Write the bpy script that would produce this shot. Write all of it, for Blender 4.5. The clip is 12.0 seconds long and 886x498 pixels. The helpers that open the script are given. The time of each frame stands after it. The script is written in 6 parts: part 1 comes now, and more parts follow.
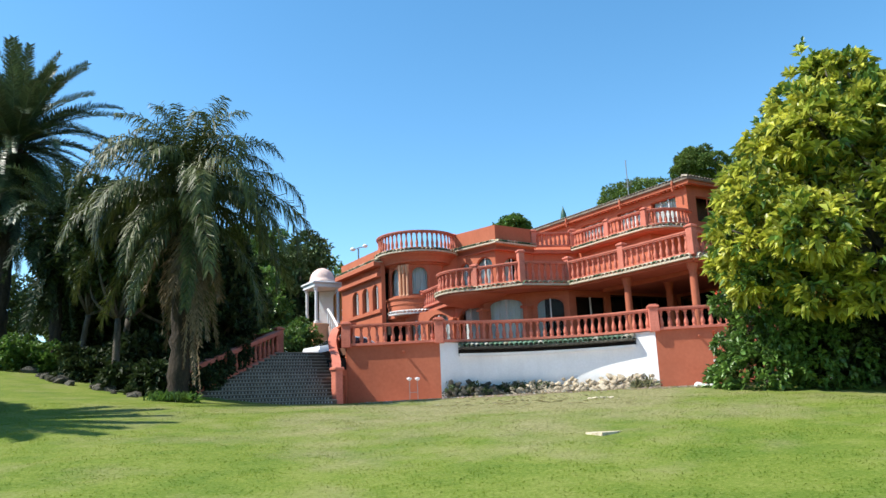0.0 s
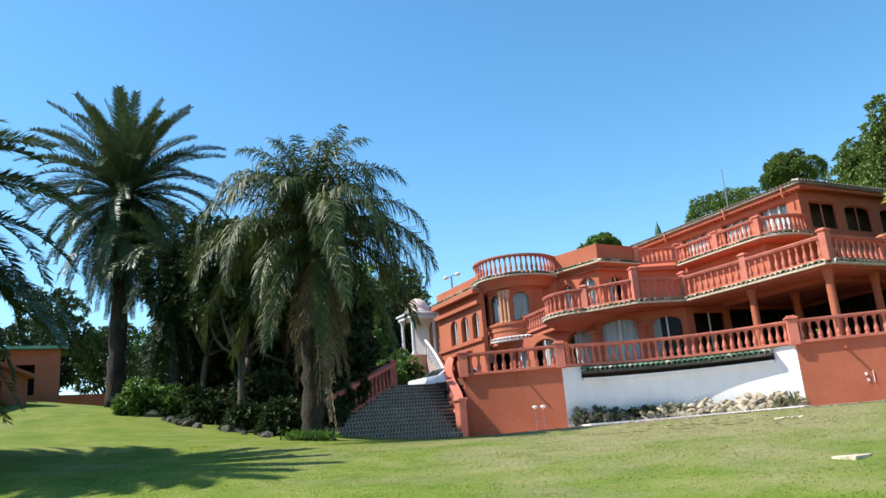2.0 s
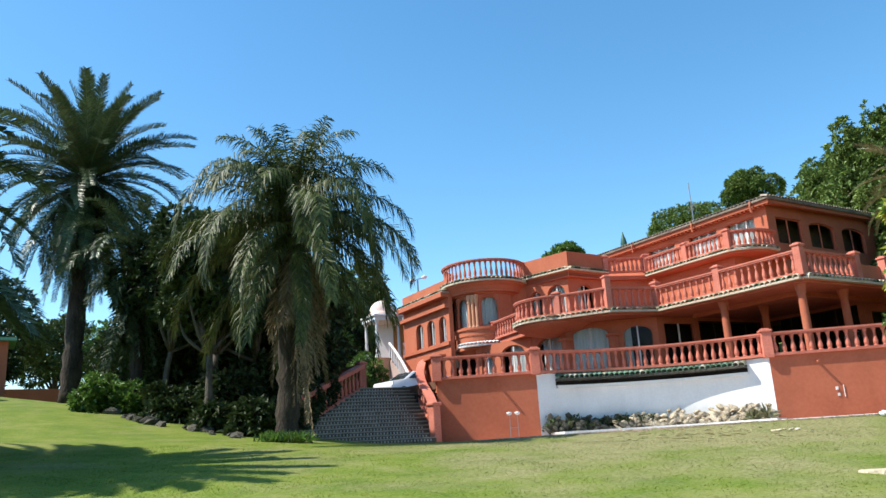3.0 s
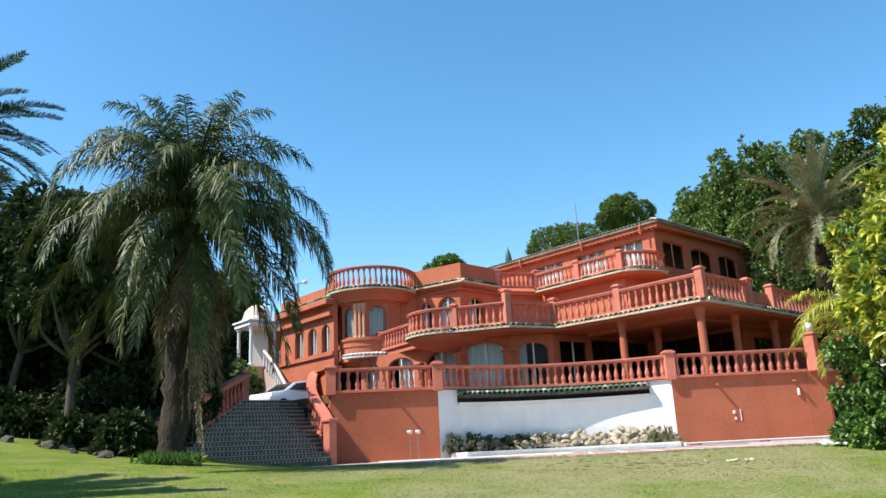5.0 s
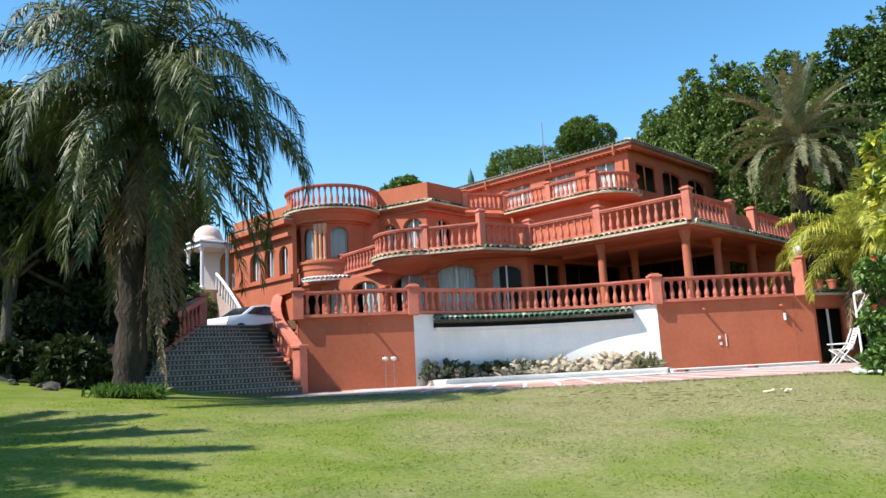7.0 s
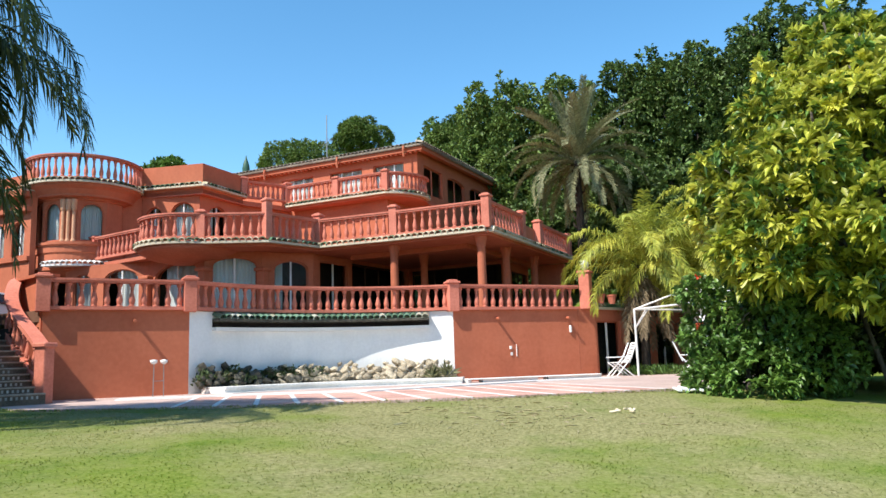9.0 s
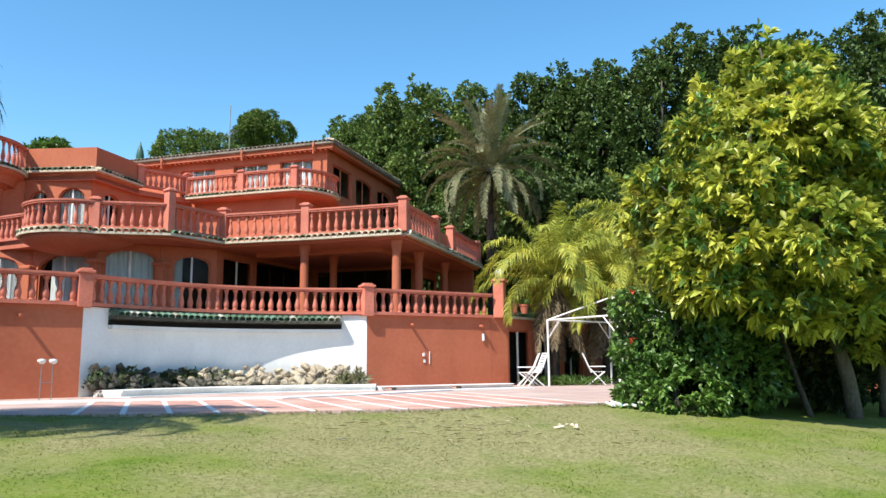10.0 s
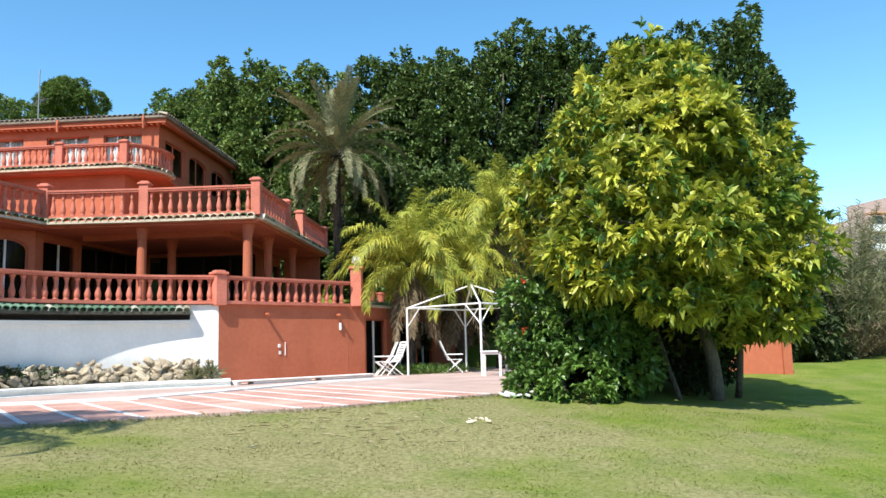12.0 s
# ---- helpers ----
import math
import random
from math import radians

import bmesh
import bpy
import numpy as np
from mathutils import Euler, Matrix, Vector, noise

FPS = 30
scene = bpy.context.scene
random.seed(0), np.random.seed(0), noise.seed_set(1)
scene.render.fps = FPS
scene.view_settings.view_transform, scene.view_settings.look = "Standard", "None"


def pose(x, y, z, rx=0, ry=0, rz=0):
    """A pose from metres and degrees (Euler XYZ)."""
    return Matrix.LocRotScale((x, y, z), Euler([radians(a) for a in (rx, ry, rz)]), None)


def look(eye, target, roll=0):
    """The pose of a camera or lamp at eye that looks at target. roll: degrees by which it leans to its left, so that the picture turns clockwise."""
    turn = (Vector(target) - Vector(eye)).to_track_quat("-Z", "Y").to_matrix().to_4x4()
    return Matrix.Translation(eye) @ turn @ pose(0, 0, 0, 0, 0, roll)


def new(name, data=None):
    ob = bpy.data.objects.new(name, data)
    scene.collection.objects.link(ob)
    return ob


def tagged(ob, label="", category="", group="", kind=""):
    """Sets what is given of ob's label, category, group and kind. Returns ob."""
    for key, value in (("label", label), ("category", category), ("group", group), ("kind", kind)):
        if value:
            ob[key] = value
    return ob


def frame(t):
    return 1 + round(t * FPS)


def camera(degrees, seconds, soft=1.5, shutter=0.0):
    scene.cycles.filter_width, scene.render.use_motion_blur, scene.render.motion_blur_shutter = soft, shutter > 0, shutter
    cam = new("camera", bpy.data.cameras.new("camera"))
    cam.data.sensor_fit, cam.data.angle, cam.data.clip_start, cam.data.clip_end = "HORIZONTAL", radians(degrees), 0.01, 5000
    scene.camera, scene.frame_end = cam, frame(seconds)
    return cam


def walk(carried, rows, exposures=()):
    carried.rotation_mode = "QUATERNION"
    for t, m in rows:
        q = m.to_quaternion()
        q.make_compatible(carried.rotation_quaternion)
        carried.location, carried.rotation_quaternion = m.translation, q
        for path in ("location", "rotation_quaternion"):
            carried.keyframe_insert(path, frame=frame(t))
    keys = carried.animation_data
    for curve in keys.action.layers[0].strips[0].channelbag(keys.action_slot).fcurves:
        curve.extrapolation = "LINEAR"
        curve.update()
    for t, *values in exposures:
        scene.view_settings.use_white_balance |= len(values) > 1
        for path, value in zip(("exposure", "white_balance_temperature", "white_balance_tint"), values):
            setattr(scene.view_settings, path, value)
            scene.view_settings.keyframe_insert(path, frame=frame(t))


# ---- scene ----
cam = camera(60.1, 12.0)
PATH = [
    (0, (-0.202, 0.199, 1.077), (0.852, 1.847, 1.495), -2.5),
    (0.5, (-0.409, 0.658, 1.148), (0.5, 2.394, 1.545), -2.6),
    (1, (-0.697, 1.125, 1.176), (0.136, 2.88, 1.651), -1.7),
    (1.5, (-1.035, 1.487, 1.174), (-0.131, 3.213, 1.629), -2.8),
    (2, (-1.301, 1.943, 1.206), (-0.399, 3.656, 1.708), -4.7),
    (2.5, (-1.569, 2.461, 1.248), (-0.793, 4.208, 1.835), -4.2),
    (3, (-1.781, 2.856, 1.255), (-0.775, 4.508, 1.762), -3.5),
    (3.2, (-1.834, 3.06, 1.259), (-0.784, 4.666, 1.823), -4.0),
    (4.8, (-1.981, 4.996, 1.624), (-0.731, 6.487, 2.091), -2.1),
    (5, (-1.959, 5.255, 1.619), (-0.666, 6.69, 2.134), -2.9),
    (5.5, (-1.827, 5.846, 1.656), (-0.376, 7.167, 2.048), -3.8),
    (6, (-1.703, 6.391, 1.742), (-0.329, 7.773, 2.192), -0.5),
    (6.5, (-1.57, 6.904, 1.795), (-0.191, 8.31, 2.142), -0.3),
    (6.7, (-1.487, 7.115, 1.795), (-0.105, 8.523, 2.124), -2.6),
    (8.3, (-0.963, 8.849, 1.992), (0.638, 9.998, 2.333), 1.4),
    (8.5, (-0.839, 9.083, 2.002), (0.83, 10.124, 2.363), -1.1),
    (9, (-0.565, 9.649, 2.056), (1.217, 10.507, 2.351), -1.9),
    (9.5, (-0.439, 10.158, 2.129), (1.37, 10.926, 2.5), 0.3),
    (10, (-0.342, 10.665, 2.184), (1.545, 11.258, 2.482), -0.5),
    (10.5, (-0.214, 11.14, 2.212), (1.693, 11.616, 2.581), -1.1),
    (11, (-0.069, 11.587, 2.235), (1.887, 11.887, 2.521), -0.3),
    (11.5, (-0.027, 11.935, 2.282), (1.938, 12.185, 2.559), -0.3),
    (12, (0.066, 12.14, 2.321), (2.046, 12.27, 2.575), -1.6),
]
walk(cam, [(t, look(eye, target, roll)) for t, eye, target, roll in PATH])

# ---- light ----
SUN_DIR = Vector((-0.925, 0.38, 1.27)).normalized()
world = bpy.data.worlds.new("sky")
scene.world = world
world.use_nodes = True
wn = world.node_tree
wn.nodes.clear()
sky = wn.nodes.new("ShaderNodeTexSky")
sky.sky_type = "NISHITA"
sky.sun_disc = False
sky.sun_elevation = math.asin(SUN_DIR.z)
sky.sun_rotation = math.atan2(SUN_DIR.x, SUN_DIR.y)
sky.altitude = 300.0
sky.air_density, sky.dust_density, sky.ozone_density = 1.0, 0.25, 1.8
bg = wn.nodes.new("ShaderNodeBackground")
bg.inputs["Strength"].default_value = 0.15
wo = wn.nodes.new("ShaderNodeOutputWorld")
deep = wn.nodes.new("ShaderNodeHueSaturation")
deep.inputs["Saturation"].default_value = 1.24
deep.inputs["Hue"].default_value = 0.490
wn.links.new(sky.outputs[0], deep.inputs["Color"])
wn.links.new(deep.outputs[0], bg.inputs[0])
wn.links.new(bg.outputs[0], wo.inputs[0])
sun_data = bpy.data.lights.new("sun", "SUN")
sun_data.energy, sun_data.angle, sun_data.color = 4.6, radians(0.55), (1.0, 0.95, 0.87)
sun = new("sun", sun_data)
sun.matrix_world = look(SUN_DIR * 60, (0, 0, 0))
scene.view_settings.exposure = 0.75

# ---- materials ----
def mat(name, dark, light, rough=0.8, scale=3.0, fine=40.0, bump=0.2, bump_scale=60.0, metal=0.0, spec=0.3, translucent=0.0,
        rand=0.0, island=0.0, stretch=(1, 1, 1), depth=0.01, streak=0.0):
    """A two-scale noise material between two colours; rand and island shift the brightness per object or per loose piece."""
    m = bpy.data.materials.new(name)
    m.use_nodes = True
    t = m.node_tree
    t.nodes.clear()
    out = t.nodes.new("ShaderNodeOutputMaterial")
    b = t.nodes.new("ShaderNodeBsdfPrincipled")
    geo = t.nodes.new("ShaderNodeTexCoord")
    mp = t.nodes.new("ShaderNodeMapping")
    mp.inputs["Scale"].default_value = stretch
    t.links.new(geo.outputs["Object"], mp.inputs[0])
    n1, n2 = t.nodes.new("ShaderNodeTexNoise"), t.nodes.new("ShaderNodeTexNoise")
    n1.inputs["Scale"].default_value, n2.inputs["Scale"].default_value = scale, fine
    n1.inputs["Detail"].default_value, n2.inputs["Detail"].default_value = 5, 3
    for n in (n1, n2):
        t.links.new(mp.outputs[0], n.inputs["Vector"])
    add = t.nodes.new("ShaderNodeMath")
    add.operation = "MULTIPLY_ADD"
    add.inputs[1].default_value = 0.6
    t.links.new(n1.outputs[0], add.inputs[0])
    k = t.nodes.new("ShaderNodeMath")
    k.operation = "MULTIPLY"
    k.inputs[1].default_value = 0.4
    t.links.new(n2.outputs[0], k.inputs[0])
    t.links.new(k.outputs[0], add.inputs[2])
    ramp = t.nodes.new("ShaderNodeValToRGB")
    ramp.color_ramp.elements[0].position, ramp.color_ramp.elements[1].position = 0.36, 0.64
    ramp.color_ramp.elements[0].color, ramp.color_ramp.elements[1].color = (*dark, 1), (*light, 1)
    t.links.new(add.outputs[0], ramp.inputs[0])
    col = ramp.outputs[0]
    if rand or island:
        hsv = t.nodes.new("ShaderNodeHueSaturation")
        src = t.nodes.new("ShaderNodeObjectInfo").outputs["Random"] if rand else t.nodes.new("ShaderNodeNewGeometry").outputs["Random Per Island"]
        mr = t.nodes.new("ShaderNodeMapRange")
        amp = rand or island
        mr.inputs["To Min"].default_value, mr.inputs["To Max"].default_value = 1 - amp, 1 + amp
        t.links.new(src, mr.inputs[0])
        t.links.new(mr.outputs[0], hsv.inputs["Value"])
        t.links.new(col, hsv.inputs["Color"])
        col = hsv.outputs[0]
    if streak:
        ms = t.nodes.new("ShaderNodeMapping")
        ms.inputs["Scale"].default_value = (0.9, 0.9, 0.16)
        t.links.new(geo.outputs["Object"], ms.inputs[0])
        ns = t.nodes.new("ShaderNodeTexNoise")
        ns.inputs["Scale"].default_value, ns.inputs["Detail"].default_value = 1.6, 6
        t.links.new(ms.outputs[0], ns.inputs["Vector"])
        rs = t.nodes.new("ShaderNodeMapRange")
        rs.inputs["From Min"].default_value, rs.inputs["From Max"].default_value, rs.inputs["To Max"].default_value = 0.48, 0.72, streak
        t.links.new(ns.outputs[0], rs.inputs[0])
        mx = t.nodes.new("ShaderNodeMix")
        mx.data_type = "RGBA"
        mx.inputs[7].default_value = (dark[0] * 0.5, dark[1] * 0.55, dark[2] * 0.6, 1)
        t.links.new(rs.outputs[0], mx.inputs[0])
        t.links.new(col, mx.inputs[6])
        col = mx.outputs[2]
    t.links.new(col, b.inputs["Base Color"])
    b.inputs["Roughness"].default_value, b.inputs["Metallic"].default_value = rough, metal
    b.inputs["Specular IOR Level"].default_value = spec
    if bump:
        n3 = t.nodes.new("ShaderNodeTexNoise")
        n3.inputs["Scale"].default_value, n3.inputs["Detail"].default_value = bump_scale, 4
        t.links.new(mp.outputs[0], n3.inputs["Vector"])
        bp = t.nodes.new("ShaderNodeBump")
        bp.inputs["Strength"].default_value, bp.inputs["Distance"].default_value = bump, depth
        t.links.new(n3.outputs[0], bp.inputs["Height"])
        t.links.new(bp.outputs[0], b.inputs["Normal"])
    if translucent:
        tr = t.nodes.new("ShaderNodeBsdfTranslucent")
        t.links.new(col, tr.inputs[0])
        mix = t.nodes.new("ShaderNodeMixShader")
        mix.inputs[0].default_value = translucent
        t.links.new(b.outputs[0], mix.inputs[1])
        t.links.new(tr.outputs[0], mix.inputs[2])
        t.links.new(mix.outputs[0], out.inputs[0])
    else:
        t.links.new(b.outputs[0], out.inputs[0])
    return m


def two_tone(name, a, b_col, share, rough=0.35, per_object=True):
    """Glazed pieces: each one takes either colour by chance, with a little soiling."""
    m = mat(name, a, a, rough, bump=0.15)
    t = m.node_tree
    b = next(n for n in t.nodes if n.type == "BSDF_PRINCIPLED")
    src = t.nodes.new("ShaderNodeObjectInfo").outputs["Random"] if per_object else t.nodes.new("ShaderNodeNewGeometry").outputs["Random Per Island"]
    r = t.nodes.new("ShaderNodeValToRGB")
    r.color_ramp.interpolation = "CONSTANT"
    r.color_ramp.elements[0].color = (*a, 1)
    r.color_ramp.elements[1].position, r.color_ramp.elements[1].color = share, (*b_col, 1)
    e = r.color_ramp.elements.new(share * 0.45)
    e.color = (a[0] * 0.6, a[1] * 0.65, a[2] * 0.6, 1)
    e = r.color_ramp.elements.new(share + (1 - share) * 0.6)
    e.color = (b_col[0] * 0.7, b_col[1] * 0.68, b_col[2] * 0.6, 1)
    t.links.new(src, r.inputs[0])
    n = t.nodes.new("ShaderNodeTexNoise")
    n.inputs["Scale"].default_value = 14
    mx = t.nodes.new("ShaderNodeMix")
    mx.data_type = "RGBA"
    mx.inputs[7].default_value = (0.16, 0.12, 0.08, 1)
    mr = t.nodes.new("ShaderNodeMapRange")
    mr.inputs["From Min"].default_value, mr.inputs["From Max"].default_value, mr.inputs["To Max"].default_value = 0.5, 0.75, 0.6
    t.links.new(n.outputs[0], mr.inputs[0])
    t.links.new(mr.outputs[0], mx.inputs[0])
    t.links.new(r.outputs[0], mx.inputs[6])
    t.links.new(mx.outputs[2], b.inputs["Base Color"])
    return m


def glass_mat(name, tint, rough=0.03):
    m = bpy.data.materials.new(name)
    m.use_nodes = True
    t = m.node_tree
    t.nodes.clear()
    out = t.nodes.new("ShaderNodeOutputMaterial")
    tr, gl, mix = t.nodes.new("ShaderNodeBsdfTransparent"), t.nodes.new("ShaderNodeBsdfGlossy"), t.nodes.new("ShaderNodeMixShader")
    tr.inputs[0].default_value = (*tint, 1)
    gl.inputs["Roughness"].default_value = rough
    gl.inputs["Color"].default_value = (0.55, 0.55, 0.55, 1)
    fr = t.nodes.new("ShaderNodeFresnel")
    fr.inputs[0].default_value = 1.27
    t.links.new(fr.outputs[0], mix.inputs[0])
    t.links.new(tr.outputs[0], mix.inputs[1])
    t.links.new(gl.outputs[0], mix.inputs[2])
    t.links.new(mix.outputs[0], out.inputs[0])
    return m


M_RED = mat("terracotta_paint", (0.395, 0.112, 0.056), (0.48, 0.148, 0.077), 0.85, 0.7, 9.0, 0.25, 45.0, streak=0.16)
M_RED_BAL = mat("terracotta_balustrade_paint", (0.44, 0.130, 0.082), (0.60, 0.20, 0.135), 0.75, 1.6, 18.0, 0.2, 60.0, rand=0.08)
M_SOFFIT = mat("soffit_paint", (0.40, 0.115, 0.066), (0.52, 0.165, 0.10), 0.9, 0.9, 12.0, 0.1)
M_WHITE = mat("white_wall_paint", (0.67, 0.68, 0.67), (0.76, 0.77, 0.76), 0.8, 1.1, 14.0, 0.2, 40.0, streak=0.15)
M_TRIM = mat("white_trim_paint", (0.62, 0.61, 0.58), (0.80, 0.79, 0.76), 0.5, 3.0, 30.0, 0.05)
M_CREAM = mat("cream_column_paint", (0.52, 0.26, 0.14), (0.66, 0.36, 0.22), 0.7, 4.0, 30.0, 0.1)
# near-black colour that replaces shade inside rooms and recesses
M_DARK = mat("shade_black", (0.012, 0.010, 0.009), (0.028, 0.023, 0.02), 0.9, 2.0, 10.0, 0)
M_DARKWOOD = mat("dark_brown_frame", (0.03, 0.018, 0.012), (0.06, 0.035, 0.022), 0.6, 3.0, 20.0, 0.1)
M_FLOOR = mat("interior_floor", (0.10, 0.05, 0.03), (0.16, 0.08, 0.05), 0.6, 2.0, 10.0, 0.1)
M_GLASS = glass_mat("window_glass", (0.86, 0.90, 0.89))
M_CURTAIN = mat("white_curtain", (0.78, 0.80, 0.80), (0.93, 0.93, 0.92), 0.9, 1.2, 7.0, 0.6, 9.0, stretch=(6, 6, 0.4), translucent=0.25, depth=0.05)
M_TILE = two_tone("glazed_roof_tile", (0.10, 0.21, 0.12), (0.62, 0.56, 0.41), 0.36)
M_TILE_GREEN = two_tone("green_glazed_roof_tile", (0.13, 0.25, 0.17), (0.42, 0.44, 0.36), 0.7)
M_TILE_J = two_tone("glazed_roof_tile_row", (0.10, 0.20, 0.12), (0.60, 0.54, 0.40), 0.36, per_object=False)
M_BED = mat("pale_mortar", (0.42, 0.36, 0.26), (0.62, 0.55, 0.42), 0.85, 3.0, 25.0, 0.3, 30.0)
M_ROOF = mat("weathered_roof_tile", (0.16, 0.13, 0.10), (0.34, 0.29, 0.22), 0.8, 1.5, 12.0, 0.4, 20.0, island=0.25)
M_PATIO = mat("pink_patio_tile", (0.42, 0.23, 0.18), (0.60, 0.36, 0.29), 0.75, 1.0, 16.0, 0.15, 50.0, rand=0.18)
M_PATIO_PALE = mat("pale_paving", (0.38, 0.27, 0.23), (0.54, 0.41, 0.36), 0.75, 0.8, 16.0, 0.15, 50.0)
M_PATIO_LINE = mat("white_patio_strip", (0.60, 0.58, 0.55), (0.78, 0.76, 0.73), 0.7, 3.0, 30.0, 0.1)
M_COPING = mat("pool_coping", (0.60, 0.59, 0.56), (0.80, 0.79, 0.76), 0.7, 1.2, 20.0, 0.2, 30.0)
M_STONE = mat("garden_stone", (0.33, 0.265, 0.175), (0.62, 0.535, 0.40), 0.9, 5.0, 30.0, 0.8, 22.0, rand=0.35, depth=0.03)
# darkened copy of the garden stone, for stones that lie in shade
M_STONE_DARK = mat("darkened_stone", (0.05, 0.048, 0.036), (0.13, 0.12, 0.095), 0.95, 5.0, 30.0, 0.8, 22.0, rand=0.3, depth=0.03)
M_STEP = mat("worn_step_stone", (0.085, 0.066, 0.048), (0.165, 0.132, 0.10), 0.9, 4.0, 30.0, 0.3, 50.0, rand=0.1)
M_STEP_EDGE = mat("step_edge_tile", (0.25, 0.21, 0.165), (0.38, 0.33, 0.265), 0.85, 4.0, 30.0, 0.1, rand=0.1)
M_STEP_TILE = mat("step_riser_tile", (0.28, 0.27, 0.245), (0.45, 0.43, 0.39), 0.5, 4.0, 30.0, 0.05, rand=0.2)
M_BARK = mat("palm_bark", (0.022, 0.018, 0.014), (0.065, 0.05, 0.038), 0.95, 5.0, 30.0, 1.0, 14.0, stretch=(1, 1, 0.35), depth=0.06)
M_BARK2 = mat("grey_bark", (0.05, 0.043, 0.034), (0.14, 0.12, 0.097), 0.95, 4.0, 30.0, 0.9, 18.0, stretch=(1, 1, 0.4), depth=0.04)
M_PALM = mat("palm_leaf", (0.030, 0.047, 0.012), (0.115, 0.135, 0.034), 0.5, 1.5, 12.0, 0, spec=0.35, translucent=0.2, island=0.35)
M_DATE = mat("date_palm_leaf", (0.036, 0.062, 0.026), (0.088, 0.125, 0.052), 0.42, 1.5, 12.0, 0, spec=0.5, translucent=0.15, island=0.35)
M_DATE_GREY = mat("grey_date_palm_leaf", (0.11, 0.12, 0.055), (0.27, 0.26, 0.135), 0.6, 1.5, 12.0, 0, translucent=0.2, island=0.3)
M_DRY = mat("dry_palm_leaf", (0.12, 0.09, 0.052), (0.28, 0.215, 0.135), 0.85, 1.5, 12.0, 0, translucent=0.2, island=0.3)
M_ARECA = mat("yellow_green_palm_leaf", (0.21, 0.27, 0.04), (0.56, 0.52, 0.08), 0.5, 0.9, 8.0, 0, translucent=0.35, island=0.35)
M_MAG = mat("magnolia_leaf", (0.165, 0.235, 0.026), (0.66, 0.635, 0.10), 0.4, 0.8, 6.0, 0, spec=0.5, translucent=0.38, island=0.45)
M_BUSH = mat("hibiscus_leaf", (0.06, 0.13, 0.024), (0.16, 0.27, 0.055), 0.4, 1.0, 8.0, 0, spec=0.5, translucent=0.25, island=0.45)
M_FICUS = mat("ficus_leaf", (0.045, 0.082, 0.02), (0.125, 0.185, 0.046), 0.55, 0.5, 4.0, 0, spec=0.3, translucent=0.2, island=0.5)
# ficus leaf lightened for the sunlit SLOPE group; the hill pines share it
M_FICUS_LIT = mat("lit_ficus_leaf", (0.07, 0.125, 0.026), (0.19, 0.26, 0.062), 0.55, 0.5, 4.0, 0, spec=0.3, translucent=0.2, island=0.5)
M_PINE = mat("pine_needles", (0.05, 0.085, 0.028), (0.12, 0.165, 0.055), 0.7, 0.5, 4.0, 0, translucent=0.1, island=0.4)
# leaf green with deep shade already in the colour
M_SHADE = mat("shade_dark_leaf", (0.02, 0.035, 0.012), (0.06, 0.09, 0.03), 0.6, 0.7, 4.0, 0, translucent=0.15, island=0.5)
M_METAL = mat("white_painted_steel", (0.66, 0.65, 0.62), (0.82, 0.81, 0.78), 0.4, 5.0, 40.0, 0.05)
M_PLASTIC = mat("white_plastic", (0.70, 0.70, 0.69), (0.82, 0.82, 0.81), 0.4, 5.0, 40.0, 0.03)
M_GREY = mat("grey_steel", (0.22, 0.22, 0.22), (0.36, 0.36, 0.36), 0.45, 5.0, 40.0, 0.05, metal=0.6)
M_CAR = mat("silver_car_paint", (0.66, 0.67, 0.68), (0.72, 0.73, 0.74), 0.25, 2.0, 20.0, 0, metal=0.1, spec=0.6)
M_TYRE = mat("tyre_rubber", (0.015, 0.015, 0.015), (0.03, 0.03, 0.03), 0.8, 5.0, 30.0, 0.1)
M_DKGLASS = mat("dark_car_glass", (0.01, 0.012, 0.014), (0.02, 0.022, 0.025), 0.08, 2.0, 10.0, 0, spec=0.7)
M_FLOWER = mat("red_flower", (0.60, 0.05, 0.02), (0.75, 0.12, 0.05), 0.5, 5.0, 20.0, 0)
M_WOOD = mat("orange_door_wood", (0.38, 0.17, 0.05), (0.55, 0.27, 0.09), 0.6, 2.0, 20.0, 0.2, stretch=(8, 8, 0.5))
M_GREENROOF = mat("green_glazed_roof", (0.10, 0.28, 0.17), (0.20, 0.40, 0.27), 0.5, 2.0, 20.0, 0.2)
M_DKGREEN = mat("dark_green_glaze", (0.025, 0.07, 0.045), (0.06, 0.13, 0.085), 0.4, 4.0, 20.0, 0.1)
M_PINKDOME = mat("pinkish_plaster", (0.60, 0.42, 0.36), (0.76, 0.58, 0.50), 0.8, 2.0, 12.0, 0.2)
M_STRAW = mat("pale_straw", (0.40, 0.33, 0.20), (0.62, 0.54, 0.36), 0.9, 2.0, 20.0, 0)


